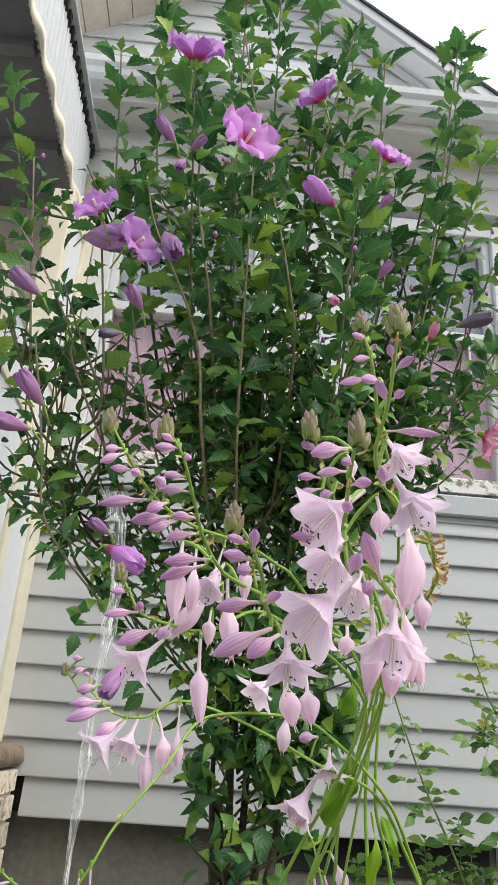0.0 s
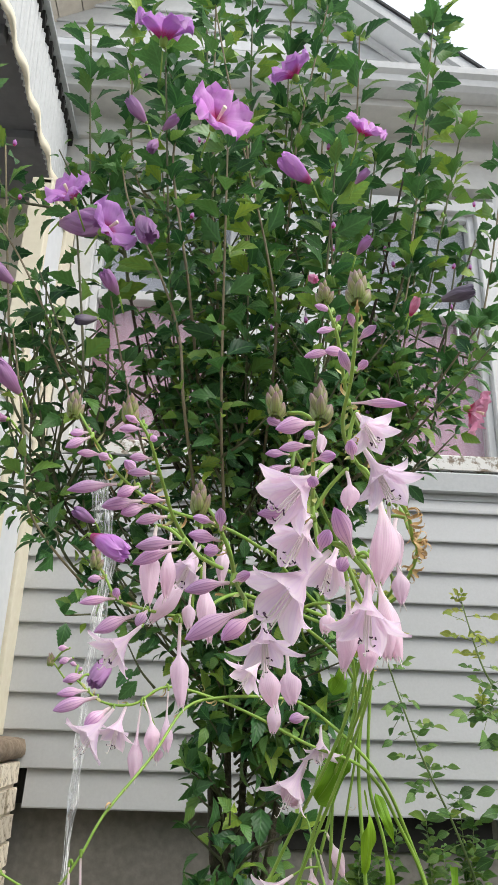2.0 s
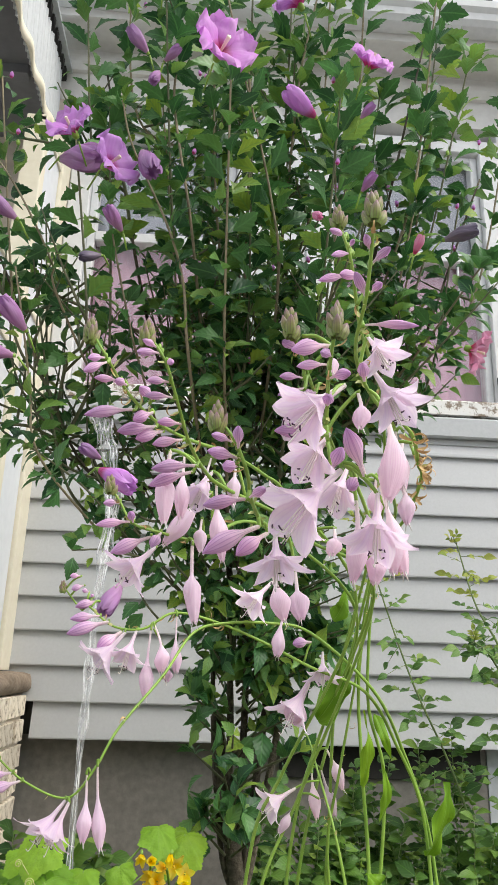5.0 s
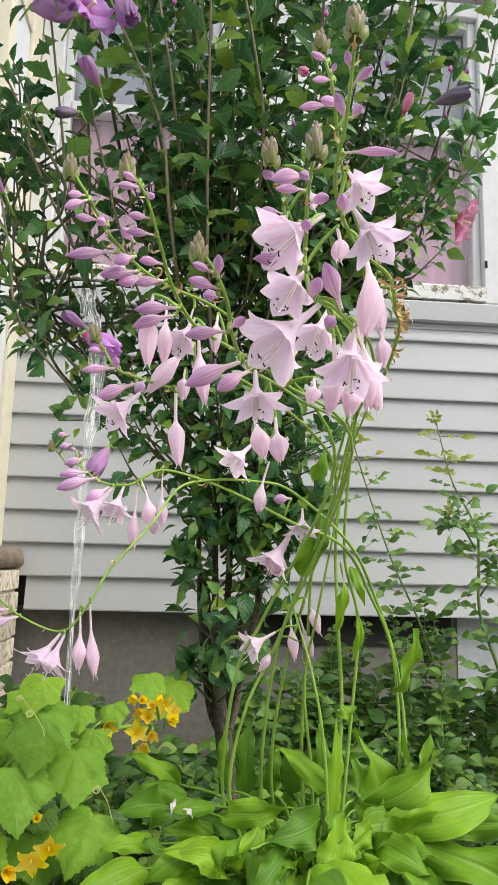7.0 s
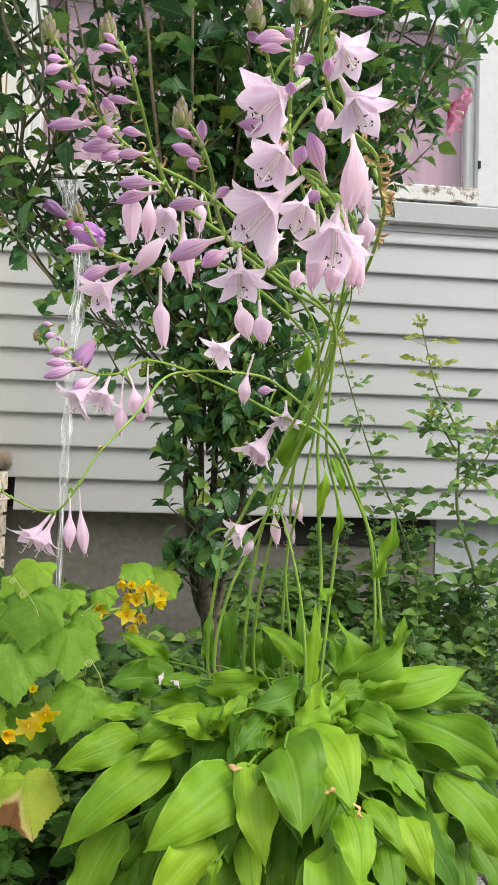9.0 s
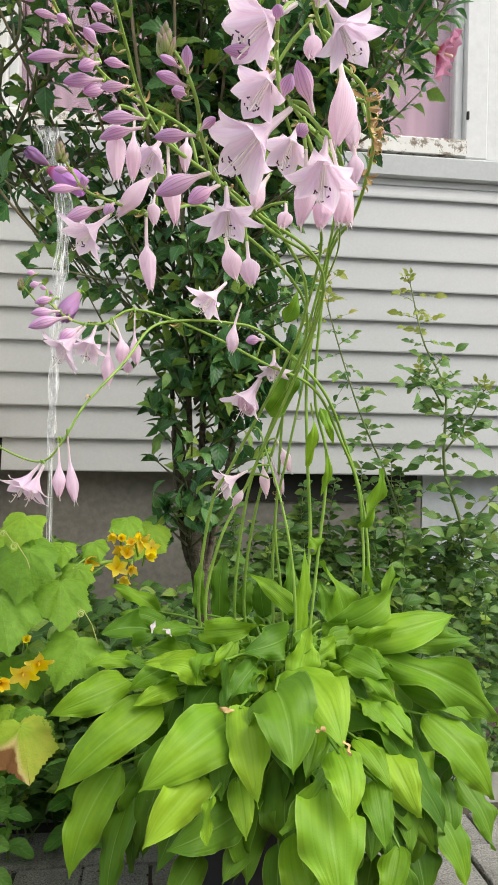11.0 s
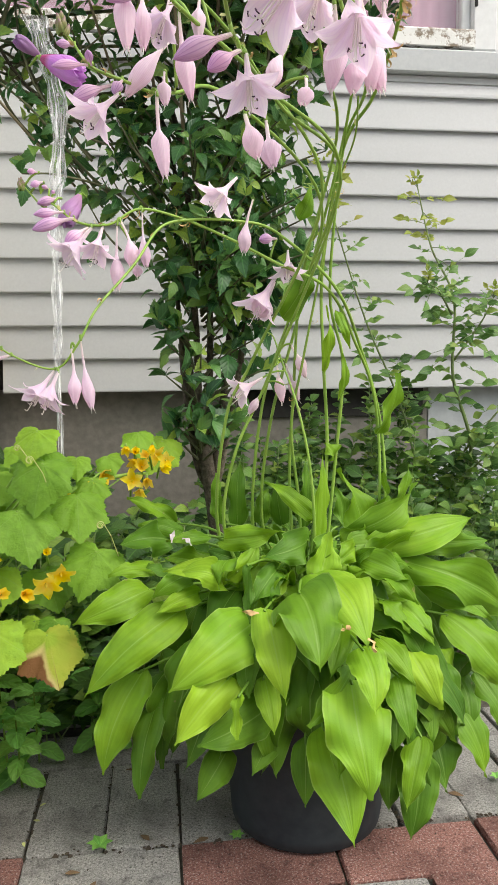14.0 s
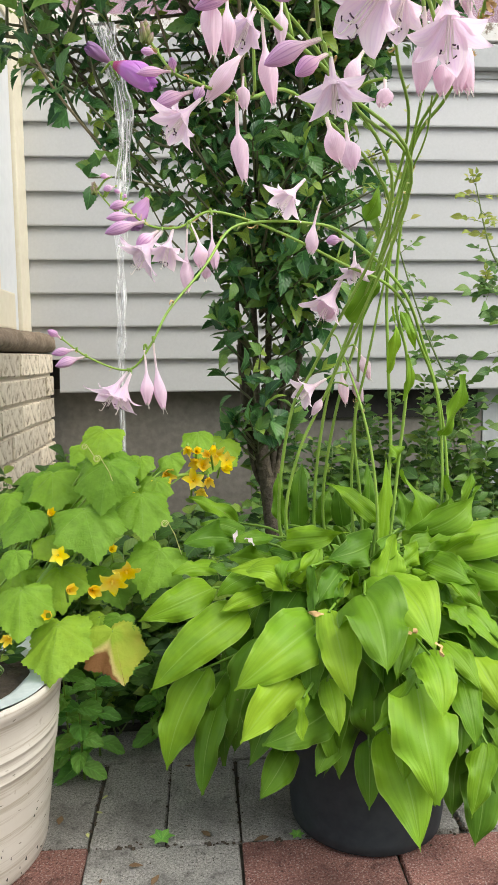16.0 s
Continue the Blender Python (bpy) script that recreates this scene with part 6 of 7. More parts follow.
def hib_leaf(at, along, size, big=False, slim=False):
    if at.x < 0.26 and rh.random() < (0.42 if at.z > 1.72 else 0.34 if at.z > 1.43 else 0.62 if at.z > 1.10 else 0.08):
        return
    if at.x < 0.36 - 0.5 * max(0.0, at.z - 1.02) and at.z < 1.20 and rh.random() < (0.40 if at.z < 1.00 else 0.08):
        return
    if 0.235 < at.x < 0.34 and 1.0 < at.z < 1.17 and rh.random() < 0.35:
        return
    if 0.24 < at.x < 0.40 and 1.20 < at.z < 1.47 and rh.random() < 0.50:
        return
    up = Vector((rh.uniform(-1.3, 1.3), -0.45 + rh.uniform(-0.9, 0.9), 0.9 + rh.uniform(-0.5, 0.4)))
    size *= 1.0 if big else 0.84 if at.z < 0.80 else 0.66
    along = Vector(along)
    along.z -= rh.uniform(0.3, 1.3) if slim else rh.uniform(-0.1, 0.35) if big else rh.uniform(0.0, 0.75)
    m = aim(at, along, up, size, rh.uniform(-0.8, 0.8))
    k = rh.choice((0, 1, 3, 3)) if big else 2 if at.z < 0.80 and rh.random() < 0.6 else rh.choice((0, 2, 2)) if slim else rh.randrange(3)
    if at.y < -1.17 and len(leafparts) < 290:
        leafparts.append(part_mesh("leaf", PART_MESHES[k], hib, "", m))
    else:
        leafbag.put(HIB_LEAF[k], m)


def leafy_shoot(pts, start, size, dens, slim=False):
    """Leaves stand round a stem, each one turned on from the last."""
    total, an = 0.0, rh.uniform(0, 6.28)
    for i in range(start, len(pts) - 1):
        d = pts[i + 1] - pts[i]
        total += d.length * dens
        while total > 1:
            total -= 1
            an += 2.4 + rh.uniform(-0.3, 0.3)
            dn = d.normalized()
            x = dn.orthogonal().normalized()
            out = x * math.cos(an) + dn.cross(x) * math.sin(an)
            at = pts[i] + d * rh.random()
            stalk = out * rh.uniform(0.008, 0.022) + dn * 0.008
            hib_leaf(at + stalk, out + dn * rh.uniform(0.2, 0.7), size * rh.uniform(0.55, 1.3), False, slim)
    for _ in range(4):
        hib_leaf(pts[-1], Vector((rh.uniform(-1, 1), rh.uniform(-1, 1), rh.uniform(0.4, 1.4))), size * rh.uniform(0.55, 1.15))


def tiers(pts, start, step=0.022, size=0.057):
    """Larger leaves held out and up in loose tiers on the young end of a wand, with small buds between."""
    run, an = 0.0, rh.uniform(0, 6.28)
    for i in range(start, len(pts) - 1):
        d = pts[i + 1] - pts[i]
        run += d.length
        dn = d.normalized()
        x = dn.orthogonal().normalized()
        while run > step:
            run -= step
            at = pts[i] + d * rh.random()
            an += rh.uniform(0.8, 1.6)
            for sg in range(rh.choice((1, 2, 2, 3))):
                b = an + sg * 2.2 + rh.uniform(-0.4, 0.4)
                out = x * math.cos(b) + dn.cross(x) * math.sin(b)
                hib_leaf(at + out * rh.uniform(0.006, 0.016), out + dn * rh.uniform(0.2, 0.9), size * rh.uniform(0.6, 1.15), True)
    for k in range(6):
        b = k * 1.05 + an
        out = x * math.cos(b) + dn.cross(x) * math.sin(b)
        hib_leaf(pts[-1] - dn * rh.uniform(0, 0.012), out + dn * rh.uniform(0.35, 1.1), size * rh.uniform(0.45, 1.05), True)


MAIN = []
for n, i in enumerate(sorted((2, 7, 10, 12, 19), key=lambda q: STEM_TIPS[q][0])):
    apart = (-0.046, -0.016, 0.012, 0.050, 0.078)[n]
    tip = Vector(STEM_TIPS[i])
    side = tip - fork
    MAIN.append(glide([Vector((0.570, -0.933, 0.345)), Vector((0.556 + 0.45 * apart, -0.938, 0.43)), fork + Vector((apart, side.y * 0.06, 0.22)), fork + Vector((side.x * 0.13, side.y * 0.2, 0.55)),
                       fork + Vector((side.x * 0.52, side.y * 0.5, side.z * 0.52)), fork + Vector((side.x * 0.85, side.y * 0.85, side.z * 0.85))], 9))
    v, f, u = tube(MAIN[-1], [0.0085 if n else 0.0055, 0.0020], 8)
    part_mesh("stem", mesh_of("stem", v, f, M_BARK, u), hib)
for i, tip in enumerate(STEM_TIPS):
    tip = Vector(tip)
    side = tip - fork
    # each wand leaves the nearest of the main stems
    run = min(MAIN, key=lambda q: (q[33] - fork.lerp(tip, 0.5)).length)
    k = rh.randrange(34, 42) if side.x < -0.28 else rh.randrange(23, 33)
    low = run[k]
    mid = fork + Vector((side.x * (0.78 + rh.uniform(-0.08, 0.08)), side.y * 0.6 + rh.uniform(-0.04, 0.04), side.z * 0.66))
    if tip.z < 1.6:
        mid.z = max(mid.z, tip.z - 0.16)
    if side.x < -0.28:
        # the outer wands by the porch bend out low and then rise straight
        mid = fork + Vector((side.x * 0.88, side.y * 0.8, max(low.z - fork.z + 0.12, side.z * 0.62)))
    pts = glide([low, low.lerp(mid, 0.5) + Vector((rh.uniform(-0.02, 0.02), rh.uniform(-0.02, 0.02), 0.02)), mid, tip], 9)
    v, f, u = tube(pts, [0.0036, 0.0017], 7)
    part_mesh("stem", mesh_of("stem", v, f, M_TWIG if i % 3 else M_WAND, u), hib)
    crown = int(0.62 * len(pts)) if tip.z > 1.5 else len(pts) - 2
    leafy_shoot(pts[:crown + 1], 3, 0.062, 112)
    tiers(pts, crown)
    # side shoots thicken the shrub below its open top
    for k in range(2, min(len(pts) - 2, crown + 2)):
        for _ in range(rh.choice((0, 0, 0, 1)) if side.x < -0.28 else rh.choice((0, 0, 1, 1)) if side.x > 0.30 else rh.choice((0, 1, 1, 1))):
            an = rh.uniform(0, 6.28)
            reach = rh.uniform(0.04, 0.15)
            e = pts[k] + Vector((math.cos(an) * reach, math.sin(an) * reach * 0.8, rh.uniform(0.05, 0.17)))
            tw = glide([pts[k], (pts[k] + e) * 0.5 + Vector((0, 0, -0.008)), e], 4)
            twigs.add(*tube(tw, [0.0028, 0.0012], 5))
            leafy_shoot(tw, 1, 0.052, 74)
# short leafy shoots clothe the trunk and the shrub's heart
for k in range(215):
    z = rh.uniform(0.46, 1.35) if k < 50 else rh.uniform(0.47, 0.78) if k < 90 else rh.uniform(0.74, 1.06)
    wide = 0.078 + 0.21 * max(0.0, z - 0.46)
    an, rr = rh.uniform(0, 6.28), math.sqrt(rh.random())
    c = Vector((0.550 + 0.055 * min(1.0, max(0.0, (z - 0.5) / 0.3)) + math.cos(an) * rr * wide, -0.95 - 0.08 * z + math.sin(an) * rr * wide * 0.8, z))
    foot = Vector((0.548 + (c.x - 0.548) * (0.10 if z < 0.8 else 0.35), -0.945 + (c.y + 0.945) * (0.10 if z < 0.8 else 0.35), z - 0.05))
    tw = glide([foot, (foot + c) * 0.5, c], 4)
    twigs.add(*tube(tw, [0.0028, 0.0012], 5))
    leafy_shoot(tw, 1, 0.052, 32 if z < 0.74 else 60, rh.random() < 0.7)
for k in range(46):
    c = Vector((rh.uniform(0.26, 0.46), rh.uniform(-1.12, -0.92), rh.uniform(0.80, 1.20)))
    if c.x < 0.34 and c.z < 0.92:
        continue
    foot = c + Vector((0.05, 0.03, -0.07))
    tw = glide([foot, (foot + c) * 0.5 + Vector((0, 0, -0.008)), c], 4)
    twigs.add(*tube(tw, [0.0024, 0.0011], 5))
    leafy_shoot(tw, 0, 0.050, 64, True)
for x, y, z0, z1 in ((0.06, -1.10, 1.10, 1.42), (0.12, -1.12, 1.12, 1.36), (0.16, -1.10, 1.05, 1.45), (0.21, -1.08, 1.02, 1.40), (0.02, -1.05, 1.18, 1.55), (0.26, -1.10, 0.98, 1.35)):
    pts = glide([Vector((0.46, -1.0, z0 + 0.02)), Vector((x + 0.12, y + 0.02, z0 - 0.02)), Vector((x + 0.02, y, z0 + 0.08)), Vector((x, y - 0.03, z1))], 8)
    twigs.add(*tube(pts, [0.0030, 0.0012], 5))
    leafy_shoot(pts, 6, 0.060, 100)
FRONT_WANDS = (
    [(0.846, -1.12, 1.571), (0.878, -1.147, 1.768), (0.902, -1.173, 1.991), (0.921, -1.2, 2.181)],
    [(0.743, -1.12, 1.716), (0.751, -1.153, 1.85), (0.753, -1.187, 1.988), (0.753, -1.22, 2.106)],
    [(0.628, -1.12, 1.834), (0.642, -1.147, 1.944), (0.669, -1.173, 2.09), (0.69, -1.2, 2.202)],
    [(0.529, -1.2, 1.749), (0.501, -1.217, 1.86), (0.472, -1.233, 1.991), (0.448, -1.25, 2.114)],
    [(0.589, -1.2, 1.365), (0.573, -1.213, 1.52), (0.528, -1.227, 1.725), (0.507, -1.24, 1.794)],
    [(0.437, -1.22, 1.428), (0.389, -1.227, 1.707), (0.388, -1.233, 1.878), (0.287, -1.24, 2.109)],
    [(0.441, -1.22, 1.212), (0.426, -1.23, 1.336), (0.393, -1.24, 1.439), (0.324, -1.25, 1.587), (0.301, -1.26, 1.672)],
    [(0.69, -1.24, 1.398), (0.681, -1.26, 1.477), (0.675, -1.28, 1.591)],
    [(0.223, -1.22, 1.294), (0.207, -1.233, 1.356), (0.146, -1.247, 1.471), (0.09, -1.26, 1.55)],
    [(0.221, -1.2, 1.024), (0.195, -1.22, 1.136), (0.176, -1.24, 1.237), (0.157, -1.26, 1.329)],
    [(0.354, -1.18, 1.22), (0.339, -1.193, 1.27), (0.311, -1.207, 1.377), (0.289, -1.22, 1.475)],
)
for n, path in enumerate(FRONT_WANDS):
    # bare tan wands stand before the mass of leaves; their young ends carry tiers of leaves
    path = [Vector(q) for q in path]
    foot = path[0].lerp(fork + Vector((0, 0, 0.35)), 0.35)
    pts = glide([Vector((foot.x, -1.02, foot.z - 0.05))] + path, 8)
    v, f, u = tube(pts, [0.0022 if n > 7 else 0.0030, 0.0016], 7)
    part_mesh("stem", mesh_of("stem", v, f, M_WAND, u), hib)
    leafy_shoot(pts[2:len(pts) // 2], 0, 0.056, 90)
    tiers(pts, int((0.12 if n == 9 else 0.5 if n in (5, 6) else 0.36) * len(pts)), 0.036 if n == 9 else 0.028, 0.046 if n in (8, 9, 10) else 0.056)
part_mesh("twig", twigs.mesh("twig", M_TWIG), hib)["kind"] = "stuff"
# one long shoot hangs out beside the porch
for path in ([(0.30, -1.02, 0.95), (0.24, -1.10, 1.02), (0.20, -1.16, 1.20), (0.17, -1.22, 1.38)], [(0.50, -0.98, 0.80), (0.36, -1.05, 0.92), (0.28, -1.12, 1.00), (0.19, -1.14, 1.06)], [(0.60, -0.98, 1.10), (0.78, -1.1, 1.18), (0.88, -1.2, 1.27), (0.96, -1.25, 1.36)],
             [(0.52, -0.97, 0.78), (0.42, -1.04, 0.88), (0.33, -1.10, 0.90), (0.27, -1.13, 0.895)]):
    pts = glide(path, 8)
    v, f, u = tube(pts, [0.0030, 0.0013], 6)
    part_mesh("stem", mesh_of("stem", v, f, M_TWIG, u), hib)
    leafy_shoot(pts, 2, 0.052, 84)
lf = part_mesh("foliage", leafbag.mesh("foliage", M_HIB), hib, "dense dark green toothed leaves")
lf["kind"] = "stuff"


def mallow(at, w, face, kind, seed):
    """A rose of Sharon flower: five broad ruffled petals and a pale column, or furled and closed."""
    r = random.Random(seed)
    at, d = Vector(at), Vector(face).normalized()
    x = d.orthogonal().normalized()
    y = d.cross(x)
    bag = Bag()
    ns, nu = 10, 8
    for p in range(5):
        an = 2 * math.pi / 5 * p + seed
        rd_, td = x * math.cos(an) + y * math.sin(an), -x * math.sin(an) + y * math.cos(an)
        verts, uvs, faces = [], [], []
        ph = r.uniform(0, 6)
        for i in range(ns + 1):
            s = i / ns
            if kind == "open":
                rad = w * 0.52 * s * (1 - 0.06 * s)
                ax = w * (0.40 * s ** 0.75 - 0.14 * s ** 3) - 0.16 * w
                half = w * 0.36 * math.sin(math.pi * min(0.93, s * 0.76 + 0.03)) ** 0.8 + 0.004 * w
            else:
                rad = w * (0.05 + 0.19 * math.sin(math.pi * min(1, s * 0.78 + 0.02)) ** 1.2)
                ax = w * (1.15 * s - 0.5)
                half = w * 0.26 * math.sin(math.pi * min(0.97, s * 0.9 + 0.07)) ** 0.7
            for k in range(nu + 1):
                u = 2 * k / nu - 1
                ruf = 0.06 * w * s * math.sin(5 * u + ph) + 0.055 * w * s ** 3 * math.sin(12 * u + 2 * ph) + 0.13 * w * s * noise.noise((3 * u + p, 3 * s, seed))
                if kind == "open":
                    verts.append(at + rd_ * (rad - 0.10 * w * u * u * s) + td * u * half + d * (ax + ruf))
                else:
                    tw = u * half / max(rad, 1e-4) + 1.2 * s
                    dirr = rd_ * math.cos(tw) + td * math.sin(tw)
                    verts.append(at + dirr * (rad + 0.03 * w * (u + 1) * 0.5 + 0.55 * ruf) + d * ax)
                uvs.append((k / nu, s))
        for i in range(ns):
            for k in range(nu):
                o = i * (nu + 1) + k
                faces.append((o, o + 1, o + nu + 2, o + nu + 1))
        bag.add(verts, faces, uvs, 0)
    if kind == "open":
        bag.add(*tube(glide([at - d * 0.12 * w, at + d * 0.04 * w, at + d * 0.17 * w], 4), [0.018 * w, 0.034 * w], 8), 1)
    back = at - d * (0.16 if kind == "open" else 0.5) * w
    bag.add(*spindle(back - d * 0.10 * w, back + d * 0.06 * w, 0.15 * w, lambda s: 0.35 + 0.65 * math.sin(math.pi * min(1, 0.15 + 0.6 * s)), 9, 6, 0.0, 0.05), 2)
    bag.add(*tube([back - d * 0.15 * w, back - d * 0.45 * w + Vector((0, 0.01, -0.012))], [0.0016, 0.0014], 5), 2)
    return bag


for kind, at, w, face, mats in (
    ('open', (0.476, -1.48, 1.582), 0.071, (0.45, -0.9, 0.15), M_MALLOW),
    ('open', (0.375, -1.42, 1.824), 0.073, (0.1, -0.6, 0.75), M_MALLOW),
    ('closed', (0.344, -1.41, 1.651), 0.039, (-0.7, -0.4, 0.7), M_MALLOW_OLD),
    ('closed', (0.374, -1.41, 1.586), 0.032, (-0.2, -0.4, -0.9), M_MALLOW_OLD),
    ('closed', (0.395, -1.41, 1.63), 0.028, (0.6, -0.5, 0.3), M_MALLOW_OLD),
    ('open', (0.254, -1.41, 1.483), 0.056, (-0.4, -0.8, 0.4), M_MALLOW),
    ('closed', (0.246, -1.3, 1.513), 0.082, (0.7, -0.5, -0.3), M_MALLOW_OLD),
    ('open', (0.322, -1.41, 1.425), 0.06, (0.75, -0.55, 0.2), M_MALLOW),
    ('closed', (0.372, -1.41, 1.430), 0.058, (0.3, -0.4, -0.8), M_MALLOW_OLD),
    ('open', (0.59, -1.41, 1.764), 0.056, (-0.5, -0.35, 0.6), M_MALLOW),
    ('open', (0.711, -1.41, 1.648), 0.053, (0.3, -0.6, 0.45), M_MALLOW),
    ('closed', (0.601, -1.41, 1.552), 0.054, (-0.7, -0.5, 0.2), M_MALLOW),
    ('closed', (0.701, -1.41, 1.548), 0.025, (0.5, -0.5, 0.4), M_MALLOW_OLD),
    ('closed', (0.175, -1.41, 1.334), 0.044, (-0.85, -0.4, 0.5), M_MALLOW_OLD),
    ('closed', (0.212, -1.41, 1.166), 0.046, (-0.5, -0.6, 0.5), M_MALLOW_OLD),
    ('closed', (0.196, -1.41, 1.113), 0.041, (-0.9, -0.3, 0.1), M_MALLOW_OLD),
    ('open', (0.913, -1.252, 1.228), 0.079, (0.85, -0.35, -0.45), M_MALLOW_PINK),
    ('wilt', (0.9, -1.243, 1.453), 0.05, (0.9, -0.4, 0.2), M_MALLOW_DEAD),
    ('closed', (0.772, -1.41, 1.315), 0.025, (0.2, -0.6, 0.6), M_MALLOW_PINK),
    ('closed', (0.623, -1.41, 1.356), 0.025, (0.2, -0.6, -0.6), M_MALLOW_PINK),
    ('wilt', (0.334, -1.41, 1.325), 0.036, (-0.4, -0.8, 0.3), M_MALLOW_OLD),
    ('wilt', (0.306, -1.41, 1.265), 0.028, (-0.8, -0.4, -0.4), M_MALLOW_DEAD),
    ('closed', (0.7, -1.41, 1.417), 0.028, (0.4, -0.7, 0.4), M_MALLOW_OLD),
    ('closed', (0.366, -1.42, 0.945), 0.050, (0.8, -0.4, -0.45), M_MALLOW),
    ('closed', (0.366, -1.33, 0.806), 0.045, (-0.3, -0.5, -0.7), M_MALLOW_OLD),
    ('closed', (0.315, -1.3, 1.01), 0.032, (-0.5, -0.5, 0.2), M_MALLOW_OLD)
):
    bag = mallow(at, w * (1.42 if kind == 'open' and mats is M_MALLOW else 1.0), face, "open" if kind == "open" else "closed", at[0] * 50)
    part_mesh("flower" if kind == "open" else "closed_flower", bag.mesh("flower", [mats, M_COLUMN, M_STEM]), hib,
              {"open": "open mauve flower with pale column", "closed": "furled purple flower", "wilt": "withered greyish purple flower"}[kind])
bag = Bag()
for k in range(44):
    tip = Vector(rh.choice(STEM_TIPS))
    p = fork.lerp(tip, rh.uniform(0.6, 0.98)) + Vector((rh.uniform(-0.03, 0.03), rh.uniform(-0.04, 0.0), rh.uniform(-0.02, 0.03)))
    bag.add(*spindle(p, p + Vector((rh.uniform(-0.3, 0.3), rh.uniform(-0.3, 0.1), 1)).normalized() * 0.013, 0.008, lambda s: max(0.08, math.sin(math.pi * min(1, 0.1 + 0.88 * s)) ** 0.8), 8, 6, 0.0, 0.1), rh.choice((0, 0, 1)))
part_mesh("flower_bud", bag.mesh("flower_bud", [M_STEM, M_MALLOW]), hib, "small green buds")["kind"] = "stuff"

# ---- rose canes ----
LEAFLET = leaf_card([(0.12, 0.45), (0.28, 0.88), (0.42, 1.0), (0.6, 0.84), (0.8, 0.42)], 0.28, 0.25)


def compound(bag, at, along, size, pairs, r, slot=0):
    """A rose leaf: paired leaflets on a thin stalk."""
    at, d = Vector(at), Vector(along).normalized()
    end = at + d * size * 1.5 + Vector((0, 0, -0.25 * size))
    bag.add(*tube([at, at.lerp(end, 0.5) + Vector((0, 0, 0.06 * size)), end], [0.0010, 0.0006], 4), 1)
    side = d.cross(Vector((0, 0, 1))).normalized()
    for k in range(pairs):
        p = at.lerp(end, 0.35 + 0.45 * k / max(1, pairs - 1))
        for sg in (-1, 1):
            bag.put(LEAFLET, aim(p, side * sg + d * 0.6 + Vector((0, 0, r.uniform(-0.3, 0.2))), (r.uniform(-0.9, 0.9), -1.0, r.uniform(0.2, 1.2)), size * r.uniform(0.6, 0.85)), slot)
    bag.put(LEAFLET, aim(end, d + Vector((0, 0, -0.2)), (r.uniform(-0.9, 0.9), -1.0, r.uniform(0.2, 1.2)), size * r.uniform(0.8, 1.0)), slot)


def rose(path, label, size, first, step, seed, extra=(), thick=0.006):
    r = random.Random(seed)
    ob = thing("rose_bush", path[0], label, "rose bush", "rose canes")
    pts = glide(path, 10)
    v, f, u = tube(pts, [thick, 0.0016], 7)
    part_mesh("cane", mesh_of("cane", v, f, M_CANE, u), ob)
    bag = Bag()
    an = seed
    for run in (pts, *[glide(e, 8) for e in extra]):
        if run is not pts:
            bag.add(*tube(run, [0.003, 0.0012], 5), 1)
        for k in range(first if run is pts else 2, len(run), step):
            an += 2.4
            d = Vector((math.cos(an), 0.7 * math.sin(an), r.uniform(-0.5, 0.9)))
            shrink = 1.0 - 0.45 * k / len(run)
            compound(bag, run[k], d, size * 1.15 * shrink * r.uniform(0.8, 1.2), r.choice((1, 2, 2)), r, 2 if run is pts and k > 0.80 * len(run) else 0)
        for _ in range(3):
            compound(bag, run[-1], (r.uniform(-1, 1), r.uniform(-1, 0.5), 0.9), size * 0.45, 2, r, 2)
    part_mesh("leaves", bag.mesh("leaves", [M_ROSE, M_CANE, M_ROSE_TIP]), ob, "small light green leaflets")["kind"] = "stuff"
    return ob


rose([(1.20, -0.52, 0.02), (1.29, -0.50, 0.34), (1.235, -0.50, 0.56), (1.245, -0.47, 0.76), (1.20, -0.42, 0.90), (1.17, -0.39, 1.06)], "tall thin rose cane with light green leaves by the wall", 0.050, 6, 1, 3,
     ([(1.24, -0.49, 0.60), (1.30, -0.52, 0.70), (1.33, -0.52, 0.76)], [(1.27, -0.50, 0.36), (1.40, -0.52, 0.52), (1.47, -0.50, 0.56)], [(1.28, -0.5, 0.3), (1.36, -0.6, 0.42), (1.45, -0.62, 0.36)],
      [(1.24, -0.47, 0.72), (1.19, -0.5, 0.78), (1.16, -0.5, 0.80)], [(1.29, -0.5, 0.34), (1.33, -0.6, 0.30), (1.40, -0.66, 0.20)]))
rose([(1.20, -0.45, 0.02), (1.15, -0.45, 0.35), (1.097, -0.45, 0.52), (1.016, -0.45, 0.70), (0.941, -0.45, 0.92), (0.89, -0.45, 1.10)], "slender leaning rose cane with sparse leaves", 0.046, 14, 1, 8, (), 0.0036)

